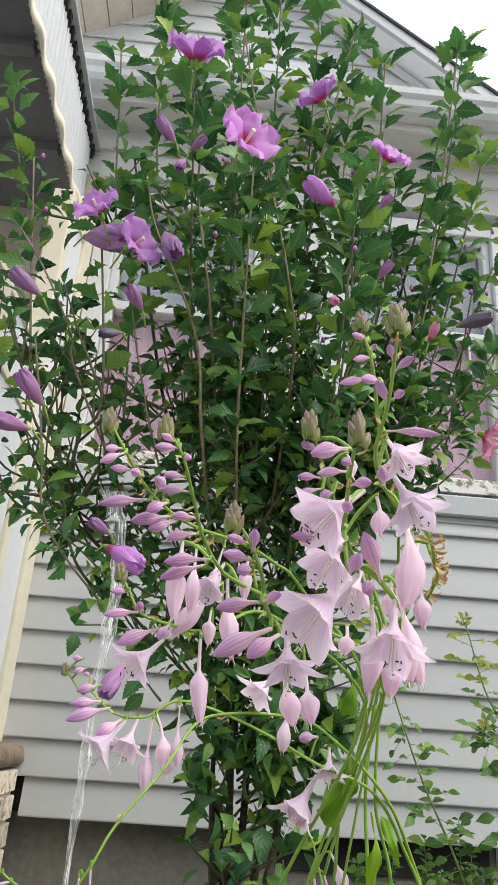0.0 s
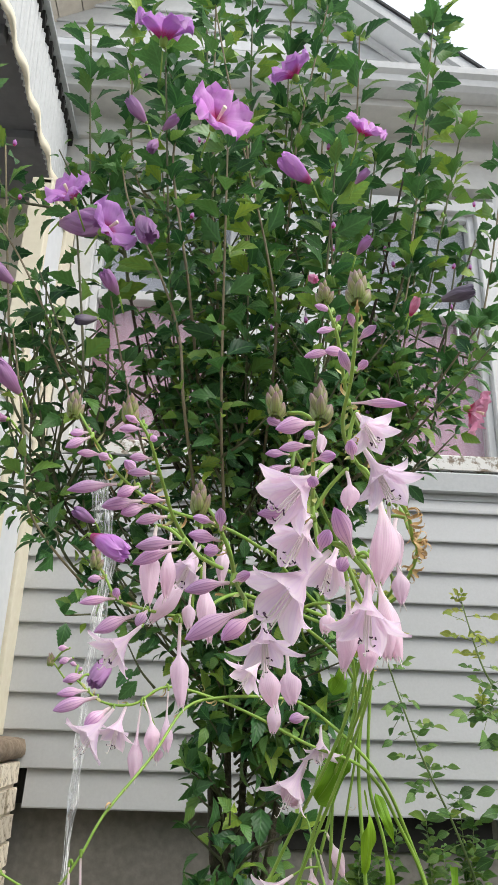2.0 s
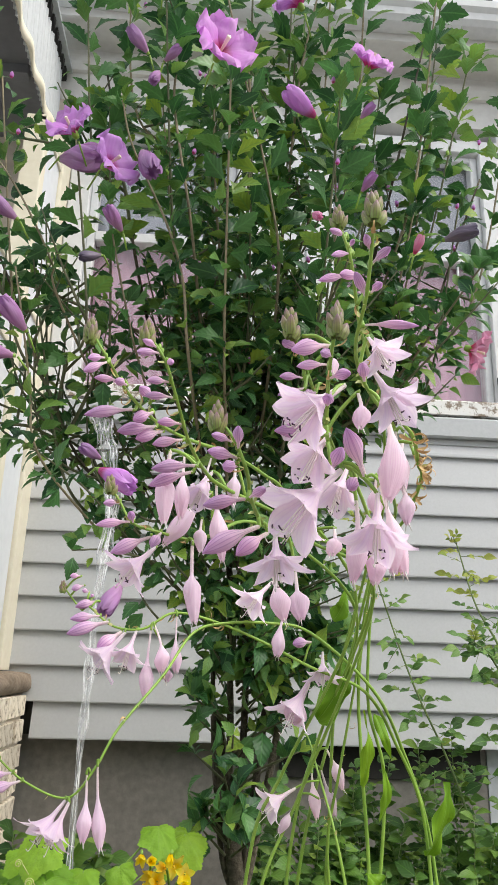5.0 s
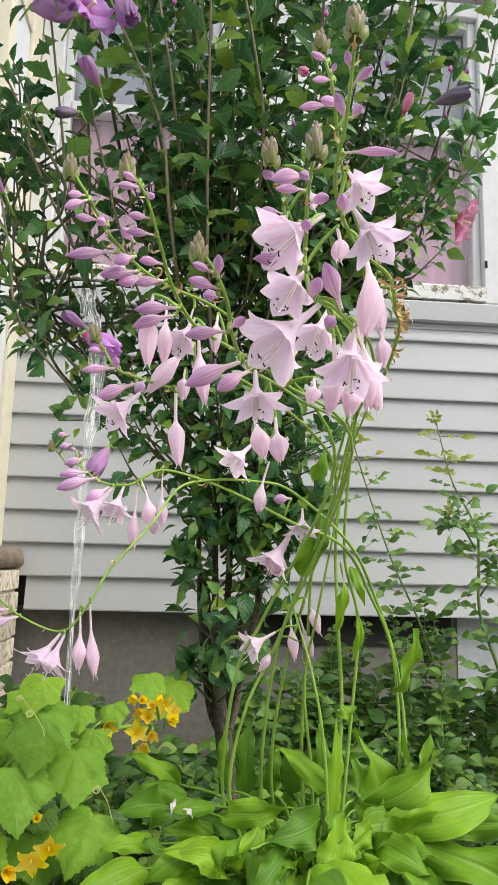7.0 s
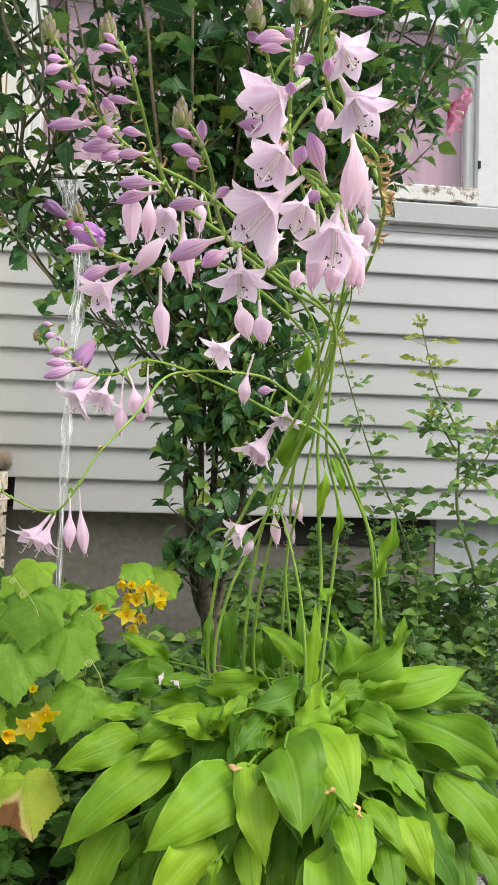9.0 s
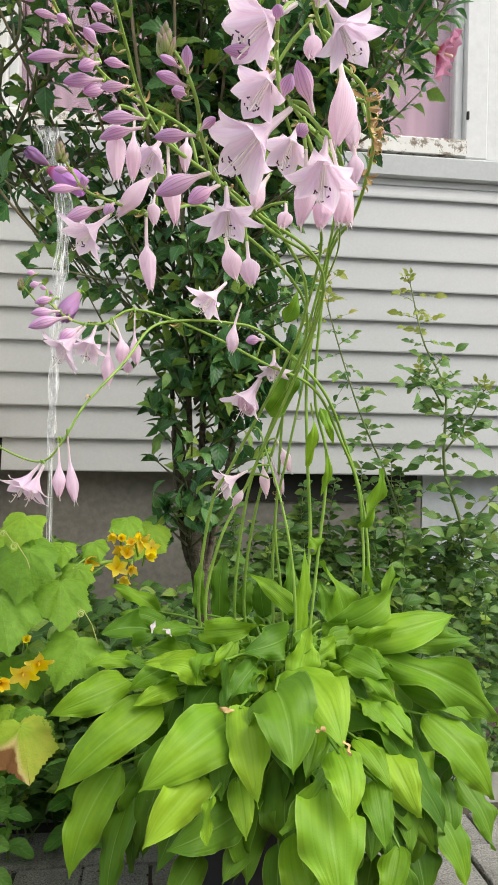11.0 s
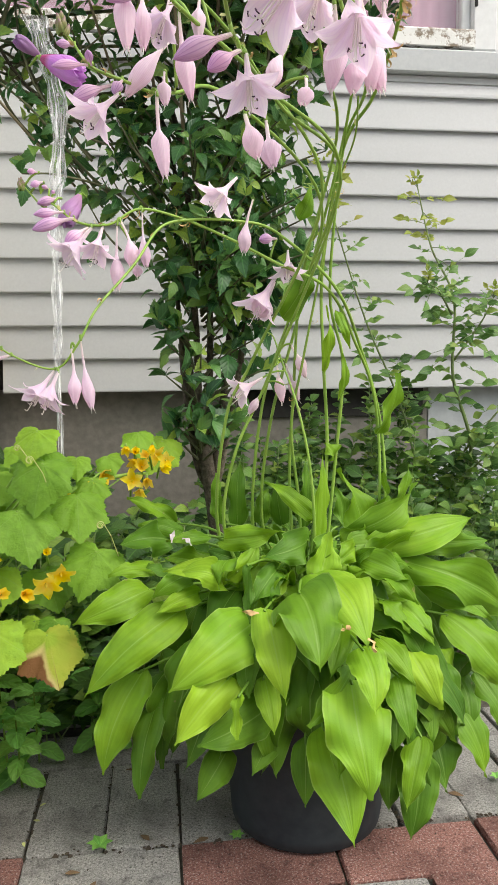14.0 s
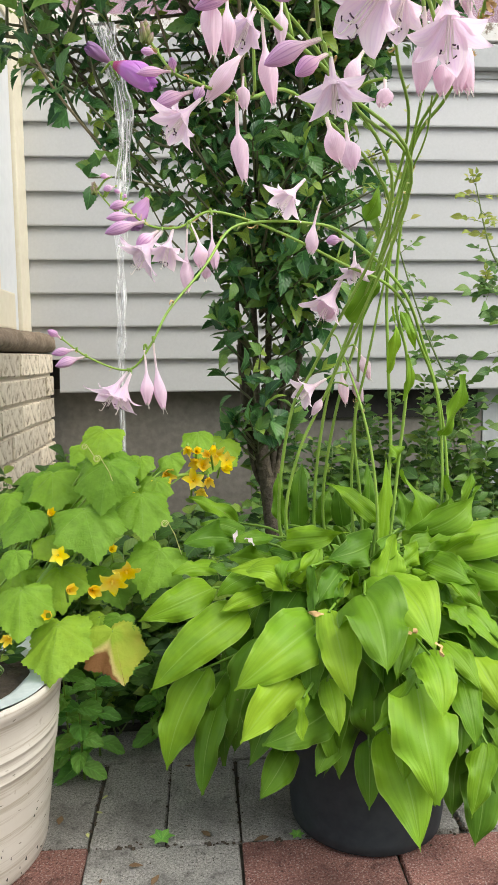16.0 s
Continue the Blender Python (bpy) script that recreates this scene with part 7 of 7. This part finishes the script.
# ---- low plants of the bed ----
def weeds(name, label, count, x, y, top, size, seed, tmpl, mat, base=0.0):
    """Many short leafy stems over a stretch of the bed."""
    r = random.Random(seed)
    bag = Bag()
    for _ in range(count):
        px, py = r.uniform(*x), r.uniform(*y)
        h = r.uniform(0.35, 1.0) * top(px, py)
        foot = Vector((px, py, base))
        tip = foot + Vector((r.uniform(-0.06, 0.06), r.uniform(-0.08, 0.04), h))
        pts = glide([foot, (foot + tip) * 0.5 + Vector((r.uniform(-0.02, 0.02), 0, 0)), tip], 4)
        bag.add(*tube(pts, [0.0018, 0.0009], 4), 1)
        an = r.uniform(0, 6)
        n = max(3, int(h / 0.016))
        for k in range(n):
            q = pts[0].lerp(pts[-1], 0.2 + 0.8 * (k + 1) / n)
            an += 1.57 + r.uniform(-0.3, 0.3)
            for sg in (0, math.pi):
                d = Vector((math.cos(an + sg), math.sin(an + sg), r.uniform(-0.1, 0.6)))
                bag.put(tmpl if r.random() < 0.55 else SLIM, aim(q, d, (r.uniform(-0.9, 0.9), -0.8, 0.9), size * r.choice((0.55, 0.8, 1.0, 1.5)) * r.uniform(0.8, 1.2)))
    ob = part_mesh(name, bag.mesh(name, [mat, M_CANE]))
    return tagged(ob, label, "weeds", kind="stuff")


SLIM = leaf_card([(0.10, 0.40), (0.30, 0.90), (0.36, 0.80), (0.48, 1.0), (0.54, 0.82), (0.70, 0.70), (0.86, 0.32)], 0.24, 0.3)
OVAL = leaf_card([(0.15, 0.6), (0.35, 1.0), (0.6, 0.85), (0.82, 0.4)], 0.32, 0.2)
weeds("weed_bed", "tangle of low green weeds along the foundation", 300, (0.62, 1.56), (-1.02, -0.12), lambda a, b: (0.15 + 0.36 * max(0, min(1, (b + 1.1) / 0.7))) * (1.0 if a < 1.22 else max(0.30, 1.0 - 2.2 * (a - 1.22))) * (0.35 if a > 1.12 and b < -0.70 else 1.0) * (0.90 + 0.7 * noise.noise((a * 6, b * 6, 2.0))), 0.032, 4, OVAL, M_WEED)
weeds("weed_bed", "small weeds sprouting in the bucket", 26, (BUCKET[0] - 0.07, BUCKET[0] + 0.07), (BUCKET[1] - 0.03, BUCKET[1] + 0.075), lambda a, b: 0.085, 0.022, 14, OVAL, M_WEED, 0.222)
weeds("weed_bed", "low green weeds behind the cucumber vine", 300, (0.02, 0.62), (-1.18, -0.55), lambda a, b: 0.34 + 0.07 * math.sin(9 * a), 0.034, 5, OVAL, M_WEED)
weeds("weed_bed", "small dark leaves beside the brick porch foot", 50, (0.02, 0.2), (-0.95, -0.4), lambda a, b: 0.33, 0.034, 6, OVAL, M_WEED)
weeds("weed_bed", "green undergrowth beside the pavers", 130, (0.85, 1.7), (-1.12, -0.92), lambda a, b: 0.13 if a < 1.1 else 0.05, 0.022, 9, OVAL, M_WEED)

# added weeds cover the pale back pavers where deep shade belongs
weeds("weed_bed", "low weeds added to darken the shaded spot between the bucket and the black pot", 60, (0.27, 0.56), (-1.19, -1.08), lambda a, b: 0.20, 0.034, 17, OVAL, M_WEED)

# mint by the bucket
def mint_leaf(seed):
    """A rounded, toothed and puckered leaf of unit length."""
    verts, uvs, faces = [], [], []
    n, m = 12, 8
    for i in range(n + 1):
        s = i / n
        half = 0.66 * (s + 0.02) ** 0.5 * max(0.0, 1 - s) ** 0.66 * (1.0 + (0.07 if i % 2 else -0.03))
        for k in range(m + 1):
            q = 2 * k / m - 1
            z = 0.10 * abs(q) - 0.18 * s * s + 0.05 * math.sin(math.pi * s) + 0.07 * noise.noise((s * 9 + seed, q * 4, seed)) - 0.055 * math.cos(9 * s - 7 * abs(q)) * (1 - abs(q) * 0.5)
            verts.append((q * half, s, z))
            uvs.append((0.5 + 0.5 * q, s))
    for i in range(n):
        for k in range(m):
            o = i * (m + 1) + k
            faces.append((o, o + 1, o + m + 2, o + m + 1))
    return verts, faces, uvs


MINT_LEAVES = [mint_leaf(1.0), mint_leaf(2.7), mint_leaf(4.1)]
rm = random.Random(12)
for at, h in (((0.262, -1.300, 0.0), 0.120), ((0.240, -1.280, 0.0), 0.160), ((0.276, -1.235, 0.0), 0.125), ((0.372, -1.205, 0.0), 0.130)):
    mint = thing("mint", at, "leafy green mint sprig growing between pavers and bucket", "mint plant", "mint sprigs")
    foot = Vector(at)
    tip = foot + Vector((rm.uniform(-0.02, 0.02), -0.02, h))
    pts = glide([foot, (foot + tip) * 0.5, tip], 5)
    v, f, u = tube(pts, [0.002, 0.0012], 6)
    part_mesh("stalk", mesh_of("stalk", v, f, M_STEM, u), mint)
    n = 5
    for k in range(n):
        q = foot.lerp(tip, (k + 1) / n)
        for sg in (0, 1):
            an = k * 1.57 + sg * math.pi + rm.uniform(-0.3, 0.3)
            m = aim(q, (math.cos(an), math.sin(an) - 0.25, -0.45 + 0.7 * k / n), (rm.uniform(-0.35, 0.35), rm.uniform(-0.9, -0.4), 1.1), (0.046 - 0.012 * k / n) * rm.uniform(0.85, 1.15))
            bag = Bag()
            bag.put(MINT_LEAVES[(k + sg) % 3], m)
            part_mesh("leaf", bag.mesh("leaf", M_MINT), mint)

# ---- cucumber vine ----
vine = thing("cucumber_vine", (BUCKET[0], BUCKET[1], 0.18), "cucumber vine with lobed leaves and yellow flowers in the bucket", "cucumber plant")
root = Vector((BUCKET[0] - 0.01, BUCKET[1] + 0.085, 0.17))


def cucumber_leaf(c, w, seed):
    """A broad, five-angled, toothed leaf with a notch at its stalk."""
    r = random.Random(seed)
    c = Vector(c)
    nor = Vector((r.uniform(-0.35, 0.35), -0.75 + r.uniform(-0.2, 0.2), 0.75)).normalized()
    down = Vector((r.uniform(-0.4, 0.4), -0.3, -1.0))
    down = (down - nor * down.dot(nor)).normalized()
    side = down.cross(nor)
    n, rings = 110, 9
    verts, uvs, faces = [c - down * 0.22 * w], [(0.5, 0.0)], []
    for j in range(1, rings + 1):
        for k in range(n):
            a = 2 * math.pi * k / n
            # a long pointed apex, two angles at each side, fine teeth all round
            off = min(a, 2 * math.pi - a)
            lobe = 0.45 + 0.18 * math.exp(-(off / 0.25) ** 1.5) + 0.10 * math.exp(-((off - 1.12) / 0.22) ** 2) + 0.07 * math.exp(-((off - 2.15) / 0.32) ** 2) + 0.03 * math.cos(a)
            lobe += 0.026 * (1.0 - 2.0 * ((k * 0.4) % 1.0)) * (j / rings) ** 4 + 0.03 * noise.noise((a * 2, seed, 0.5))
            notch = 1 - 0.62 * math.exp(-((a - math.pi) / 0.32) ** 2)
            rad = w * lobe * notch * j / rings
            p = c - down * 0.22 * w + down * (math.cos(a) * rad + 0.20 * w * (j / rings) * notch) + side * math.sin(a) * rad * 1.02
            q = j / rings
            p += nor * w * (-0.13 * q * q + 0.05 * q * noise.noise((2.2 * q * math.cos(a), 2.2 * q * math.sin(a), seed * 3.7)) + 0.006 * q * math.sin(11 * a + seed) + 0.012 * math.sin(6 * q + seed) + 0.04 * q * math.sin(2 * a + seed) + 0.024 * noise.noise((p.x * 45, p.z * 45, seed)) + 0.006 * q * math.sin(9 * a + 2 * seed))
            verts.append(p)
            uvs.append((k / n, q))
    faces += [(0, 1 + k, 1 + (k + 1) % n) for k in range(n)]
    for j in range(rings - 1):
        for k in range(n):
            a = 1 + j * n
            faces.append((a + k, a + n + k, a + n + (k + 1) % n, a + (k + 1) % n))
    me = mesh_of("leaf", verts, faces, [M_CUC, M_SCORCH], uvs, [0] * len(faces))
    part_mesh("leaf", me, vine)
    foot = c - down * 0.22 * w
    knot = root.lerp(foot, 0.55) + Vector((0, 0.05, 0.02))
    v, f, u = tube(glide([knot, knot.lerp(foot, 0.6) + Vector((0, 0.01, -0.01)), foot], 5), [0.0018, 0.0014], 6)
    part_mesh("stalk", mesh_of("stalk", v, f, M_STEM, u), vine)
    v, f, u = tube(glide([root, root.lerp(knot, 0.5) + Vector((0.02, 0.03, 0.01)), knot], 5), [0.0022, 0.0018], 6)
    part_mesh("stalk", mesh_of("stalk", v, f, M_STEM, u), vine)
    return me


def cucumber_leaves():
    rows = [(0.305, -1.33, 0.508, 0.06), (0.315, -1.36, 0.463, 0.081), (0.292, -1.38, 0.406, 0.086), (0.358, -1.33, 0.415, 0.077), (0.233, -1.3, 0.441, 0.067), (0.197, -1.34, 0.399, 0.064), (0.377, -1.36, 0.344, 0.079), (0.354, -1.29, 0.468, 0.039), (0.396, -1.25, 0.465, 0.038), (0.25, -1.36, 0.323, 0.068), (0.217, -1.44, 0.319, 0.074), (0.262, -1.46, 0.279, 0.084), (0.330, -1.43, 0.258, 0.074), (0.33, -1.4, 0.274, 0.041), (0.236, -1.36, 0.371, 0.043), (0.201, -1.4, 0.364, 0.041), (0.436, -1.1, 0.48, 0.055), (0.315, -1.32, 0.309, 0.07), (0.158, -1.26, 0.407, 0.06), (0.258, -1.24, 0.417, 0.061)]
    for i, (x, y, z, w) in enumerate(rows):
        me = cucumber_leaf((x, y, z), w * 1.04, i + 3)
        if i == 12:
            # one leaf is yellowed and scorched
            me.polygons.foreach_set("material_index", [1] * len(me.polygons))
    # smaller leaves fill in behind
    r = random.Random(8)
    for k in range(9):
        cucumber_leaf((r.uniform(-0.03, 0.17), r.uniform(-1.53, -1.43), r.uniform(0.225, 0.285)), r.uniform(0.05, 0.08), 70 + k)
    for k in range(18):
        x, y, z, w = r.choice(rows)
        cucumber_leaf((x + r.uniform(-0.05, 0.04), y + r.uniform(0.03, 0.09), z + r.uniform(-0.05, 0.02)), r.uniform(0.05, 0.085), 40 + k)


cucumber_leaves()


def cucumber_flower(at, w, seed):
    r = random.Random(seed)
    at = Vector(at)
    d = Vector((r.uniform(-0.8, 0.8), -1.0, r.uniform(-0.8, 0.8))).normalized()
    spread = r.choice((1.0, 0.9, 0.55, 0.35))
    x = d.orthogonal().normalized()
    y = d.cross(x)
    bag = Bag()
    for p in range(5):
        an = 2 * math.pi / 5 * p + seed
        rd_, td = x * math.cos(an) + y * math.sin(an), -x * math.sin(an) + y * math.cos(an)
        verts, uvs, faces = [], [], []
        for i in range(6):
            s = i / 5
            half = w * 0.19 * math.sin(math.pi * min(0.985, 0.2 + 0.8 * s)) ** 0.9
            for k in range(4):
                u = 2 * k / 3 - 1
                verts.append(at + rd_ * w * (0.05 + 0.54 * spread * s) + td * u * half * (0.6 + 0.4 * spread) + d * w * (0.26 * s - 0.20 * spread * s * s + 0.5 * (1 - spread) * s + 0.10 * abs(u) * s + 0.08 * s * math.sin(3 * p + seed) + 0.12 * s * noise.noise((3 * u, 3 * s + p, seed))))
                uvs.append((k / 3, s))
        for i in range(5):
            for k in range(3):
                o = i * 4 + k
                faces.append((o, o + 1, o + 5, o + 4))
        bag.add(verts, faces, uvs, 0)
    bag.add(*spindle(at - d * 0.03 * w, at + d * 0.16 * w, 0.16 * w, lambda s: 0.9 - 0.5 * s, 7, 4), 0)
    bag.add(*tube(glide([at - d * 0.5 * w + Vector((0, 0.02, -0.02)), at - d * 0.25 * w, at], 3), [0.0016, 0.0022], 6), 1)
    part_mesh("flower", bag.mesh("flower", [M_YELLOW, M_STEM]), vine, "bright yellow star-shaped flower")


def cucumber_flowers():
    rows = [(0.274, -1.42, 0.33, 0.022), (0.302, -1.42, 0.33, 0.025), (0.325, -1.4, 0.334, 0.024), (0.342, -1.39, 0.344, 0.022), (0.252, -1.43, 0.302, 0.019), (0.259, -1.4, 0.369, 0.017), (0.321, -1.36, 0.364, 0.018), (0.208, -1.45, 0.284, 0.016), (0.24, -1.35, 0.41, 0.016), (0.433, -1.22, 0.475, 0.019), (0.443, -1.23, 0.453, 0.023), (0.472, -1.22, 0.449, 0.022), (0.428, -1.23, 0.432, 0.022), (0.462, -1.21, 0.468, 0.021), (0.44, -1.23, 0.419, 0.021), (0.37, -1.25, 0.437, 0.018), (0.387, -1.24, 0.445, 0.023), (0.335, -1.28, 0.428, 0.016), (0.452, -1.235, 0.470, 0.020), (0.436, -1.215, 0.460, 0.022), (0.478, -1.225, 0.462, 0.018), (0.450, -1.24, 0.437, 0.020), (0.420, -1.22, 0.482, 0.018), (0.459, -1.225, 0.484, 0.017)]
    for i, (x, y, z, w) in enumerate(rows):
        cucumber_flower((x, y - 0.012, z), w * 1.45, i * 1.7)


cucumber_flowers()
# tendrils coil out of the vine
for k, (at, r) in enumerate((((0.308, -1.39, 0.488), 0.005), ((0.288, -1.36, 0.500), 0.004), ((0.392, -1.39, 0.402), 0.005))):
    at = Vector(at)
    pts = [at + Vector((r * (1 - i / 40) * math.cos(i * 0.55), -0.006 * i / 26, r * (1 - i / 40) * math.sin(i * 0.55))) for i in range(26)]
    pts = glide([at + Vector((0.02, 0.03, -0.05)), at + Vector((0.012, 0.02, -0.02))], 4) + pts
    v, f, u = tube(pts, [0.0006, 0.0004], 5)
    part_mesh("tendril", mesh_of("tendril", v, f, M_BRACT, u), vine)
main = [(0.13, -1.42, 0.18), (0.24, -1.34, 0.34), (0.33, -1.29, 0.42), (0.40, -1.25, 0.44), (0.45, -1.22, 0.44)]
v, f, u = tube(glide(main, 8), [0.005, 0.0025], 8)
part_mesh("stalk", mesh_of("stalk", v, f, M_STEM, u), vine)

# ---- hanging strip of clear plastic ----
pts = glide([(0.301, -1.16, 1.112), (0.316, -1.155, 1.06), (0.332, -1.16, 0.98), (0.327, -1.16, 0.88), (0.321, -1.16, 0.79), (0.320, -1.16, 0.69), (0.317, -1.16, 0.60), (0.317, -1.162, 0.47), (0.322, -1.165, 0.36)], 14)
verts, faces, uvs = [], [], []
for i, p in enumerate(pts):
    s = i / (len(pts) - 1)
    wd = 0.028 * (1 - s) ** 2 + 0.011 + 0.003 * math.sin(i * 0.5)
    tw = 0.7 * math.sin(i * 0.23) + 0.5 * s
    for k in range(7):
        u = 2 * k / 6 - 1
        a = tw + 1.6 * u * (0.3 + 0.7 * s)
        verts.append((p.x + 0.5 * wd * u * math.cos(tw), p.y + 0.006 * math.sin(3.1 * a + i * 0.3) + 0.5 * wd * u * math.sin(tw), p.z + 0.002 * math.sin(i + 2 * u)))
        uvs.append((k / 6, s))
for i in range(len(pts) - 1):
    for k in range(6):
        o = i * 7 + k
        faces.append((o, o + 1, o + 8, o + 7))
tagged(part_mesh("plastic_strip", mesh_of("plastic_strip", verts, faces, M_FILM, uvs)), "twisted clear plastic film hanging from the shrub", "plastic strip")

# ---- marigold and litter ----
mar = thing("marigold", (1.22, -0.85, 0.0), "single orange-red marigold in the bed by the house", "marigold")
v, f, u = tube(glide([(1.22, -0.85, 0.0), (1.24, -0.84, 0.08), (1.257, -0.82, 0.166)], 5), [0.002, 0.0016], 6)
part_mesh("stalk", mesh_of("stalk", v, f, M_STEM, u), mar)
bag = Bag()
rr = random.Random(2)
for k in range(26):
    an, el = k * 2.4, 0.15 + 1.2 * k / 26
    d = Vector((math.cos(an) * math.cos(el), math.sin(an) * math.cos(el), math.sin(el)))
    bag.put(OVAL, aim((1.257, -0.82, 0.168), d, (0, 0, 1), 0.016 * rr.uniform(0.8, 1.1)))
part_mesh("blossom", bag.mesh("blossom", M_ORANGE), mar, "ruffled orange-red blossom")

for k, (x, y, s) in enumerate(((0.245, -1.405, 0.022), (0.30, -1.385, 0.012), (0.302, -1.345, 0.012), (0.285, -1.425, 0.011), (0.345, -1.49, 0.020), (0.375, -1.525, 0.022), (0.445, -1.444, 0.020), (0.52, -1.449, 0.024), (0.315, -1.51, 0.010), (0.86, -1.40, 0.026), (0.84, -1.375, 0.020), (0.225, -1.53, 0.016), (0.42, -1.28, 0.014))):
    lv = mesh_of("dead_leaf", *[HIB_LEAF[k % 3][i] for i in (0, 1)], M_BRACT if k in (1, 2, 3) else M_LITTER, HIB_LEAF[k % 3][2])
    ob = tagged(part_mesh("dead_leaf", lv), "small dry leaf lying on the pavers", "dead leaf", "leaf litter")
    ob.matrix_basis = pose(x, y, 0.002, 0, 0, 67 * k) @ Matrix.Diagonal((s * 0.7, s * 0.9, s * 0.3, 1))
for k, (x, y) in enumerate(((0.383, -1.447), (0.556, -1.452), (0.945, -1.375))):
    wd = thing("weed", (x, y, 0.0), "tiny green weed rooted in a paver joint", "weed", "joint weeds")
    for j in range(6):
        a = j * 1.05 + k
        bag = Bag()
        bag.put(OVAL, aim((x, y, 0.002), (math.cos(a), math.sin(a), 0.45), (0, 0, 1), 0.018 if k == 0 else 0.011))
        part_mesh("leaf", bag.mesh("leaf", M_MINT), wd)

# ---- pavers ----
pavement = thing("pavement", (0.6, -1.6, 0.0), "patio of worn grey and red concrete pavers with dark joints", "pavement", kind="structure")
box("bedding", -0.96, 2.06, -2.60, -1.12, -0.055, -0.009, M_SAND, pavement, 0.0, "dark joint sand")


def paver_mesh(lx, ly, mat, seed):
    r = random.Random(seed)
    b = box_bm(-lx / 2, lx / 2, -ly / 2, ly / 2, -0.05, 0.0, 0.004, 2)
    for v in b.verts:
        v.co += Vector((r.uniform(-1, 1), r.uniform(-1, 1), r.uniform(-0.6, 0.4))) * 0.0011
    me = bpy.data.meshes.new("paver")
    b.to_mesh(me)
    b.free()
    me.materials.append(mat)
    return me


PAV = {(k, c): [paver_mesh(*(0.0938, 0.1898) if k == "soldier" else (0.1898, 0.0938), m, 10 * i + len(k) + len(c)) for i in range(3)]
       for k in ("soldier", "stretcher") for c, m in (("grey", M_GREY), ("red", M_RED))}


def pave(kind, colour, x, y):
    ob = part_mesh("paver", RNG.choice(PAV[kind, colour]), pavement)
    ob.matrix_basis = pose(x + RNG.uniform(-1, 1) * 0.0015, y + RNG.uniform(-1, 1) * 0.0015, RNG.uniform(-0.003, 0.0015), RNG.uniform(-0.5, 0.5), RNG.uniform(-0.5, 0.5), RNG.uniform(-0.5, 0.5))


PITCH = 0.097
for k in range(-15, 15):
    pave("soldier", "grey", 0.484 + PITCH * (k + 0.5), -1.3535)
for k in range(-8, 8):
    pave("stretcher", "grey", 0.435 + 2 * PITCH * (k + 0.5), -1.2075)
    pave("stretcher", "grey" if k == -1 else "red", 0.484 + 2 * PITCH * (k + 0.5), -1.4995)
    pave("stretcher", "grey" if k % 3 == 1 else "red", 0.387 + 2 * PITCH * (k + 0.5), -1.4995 - PITCH)
    for row in range(9):
        pave("stretcher", RNG.choice(("grey", "red", "red")), 0.387 + PITCH * (row % 2) + 2 * PITCH * (k + 0.5), -1.4995 - PITCH * (row + 2))

# bricks of the porch foot
def brick_mesh(seed, l):
    r = random.Random(seed)
    b = box_bm(-0.045, 0.0, -l / 2, l / 2, -0.029, 0.029, 0.004, 2)
    for v in b.verts:
        v.co += Vector((r.uniform(-1, 1), r.uniform(-1, 1), r.uniform(-1, 1))) * 0.0018
    me = bpy.data.meshes.new("brick")
    b.to_mesh(me)
    b.free()
    me.materials.append(M_BRICK)
    return me


BRICKS = [brick_mesh(i, 0.192) for i in range(4)]
HALF = [brick_mesh(9, 0.094)]
for row in range(9):
    z = 0.600 - 0.0677 * row
    y = -0.01
    first = row % 2
    while y > -0.98:
        l = 0.094 if first else 0.192
        ob = part_mesh("brick", (HALF if first else BRICKS)[0 if first else RNG.randrange(4)], porch)
        ob.matrix_basis = pose(-0.020 + RNG.uniform(-1, 1) * 0.002, y - l / 2, z, 0, 0, RNG.uniform(-0.4, 0.4))
        y -= l + 0.0105
        first = False

# crumbs of soil and moss along the joints
rc = random.Random(31)
bag = Bag()
CLOD = ([(1, 0, 0), (-1, 0, 0), (0, 1, 0), (0, -1, 0), (0, 0, 0.8), (0.6, 0.6, 0.2), (-0.6, -0.5, 0.3)], [(0, 5, 4), (5, 2, 4), (2, 1, 4), (1, 6, 4), (6, 3, 4), (3, 0, 4)], [(0.5, 0.5)] * 7)
for i in range(520):
    line = rc.random()
    if line < 0.5:
        x, y = rc.uniform(0.15, 1.15), -1.4515 + rc.gauss(0, 0.003)
    elif line < 0.85:
        x, y = 0.484 + 0.097 * rc.randrange(-4, 7) + rc.gauss(0, 0.002), rc.uniform(-1.45, -1.26)
    else:
        x, y = rc.uniform(0.15, 1.2), rc.uniform(-1.55, -1.24)
    if line < 0.5 and noise.noise((x * 14, 3.0, 0.0)) < 0.0 and rc.random() < 0.8:
        continue
    s = rc.uniform(0.0012, 0.0042) * (0.55 if line >= 0.85 else 1.0)
    bag.put(CLOD, pose(x, y, -0.002, 0, 0, rc.uniform(0, 360)) @ Matrix.Diagonal((s, s * rc.uniform(0.5, 1.2), s * 0.9, 1)))
tagged(part_mesh("joint_dirt", bag.mesh("joint_dirt", M_SOIL, False)), "dark crumbs of soil along the paver joints", "dirt", kind="stuff")
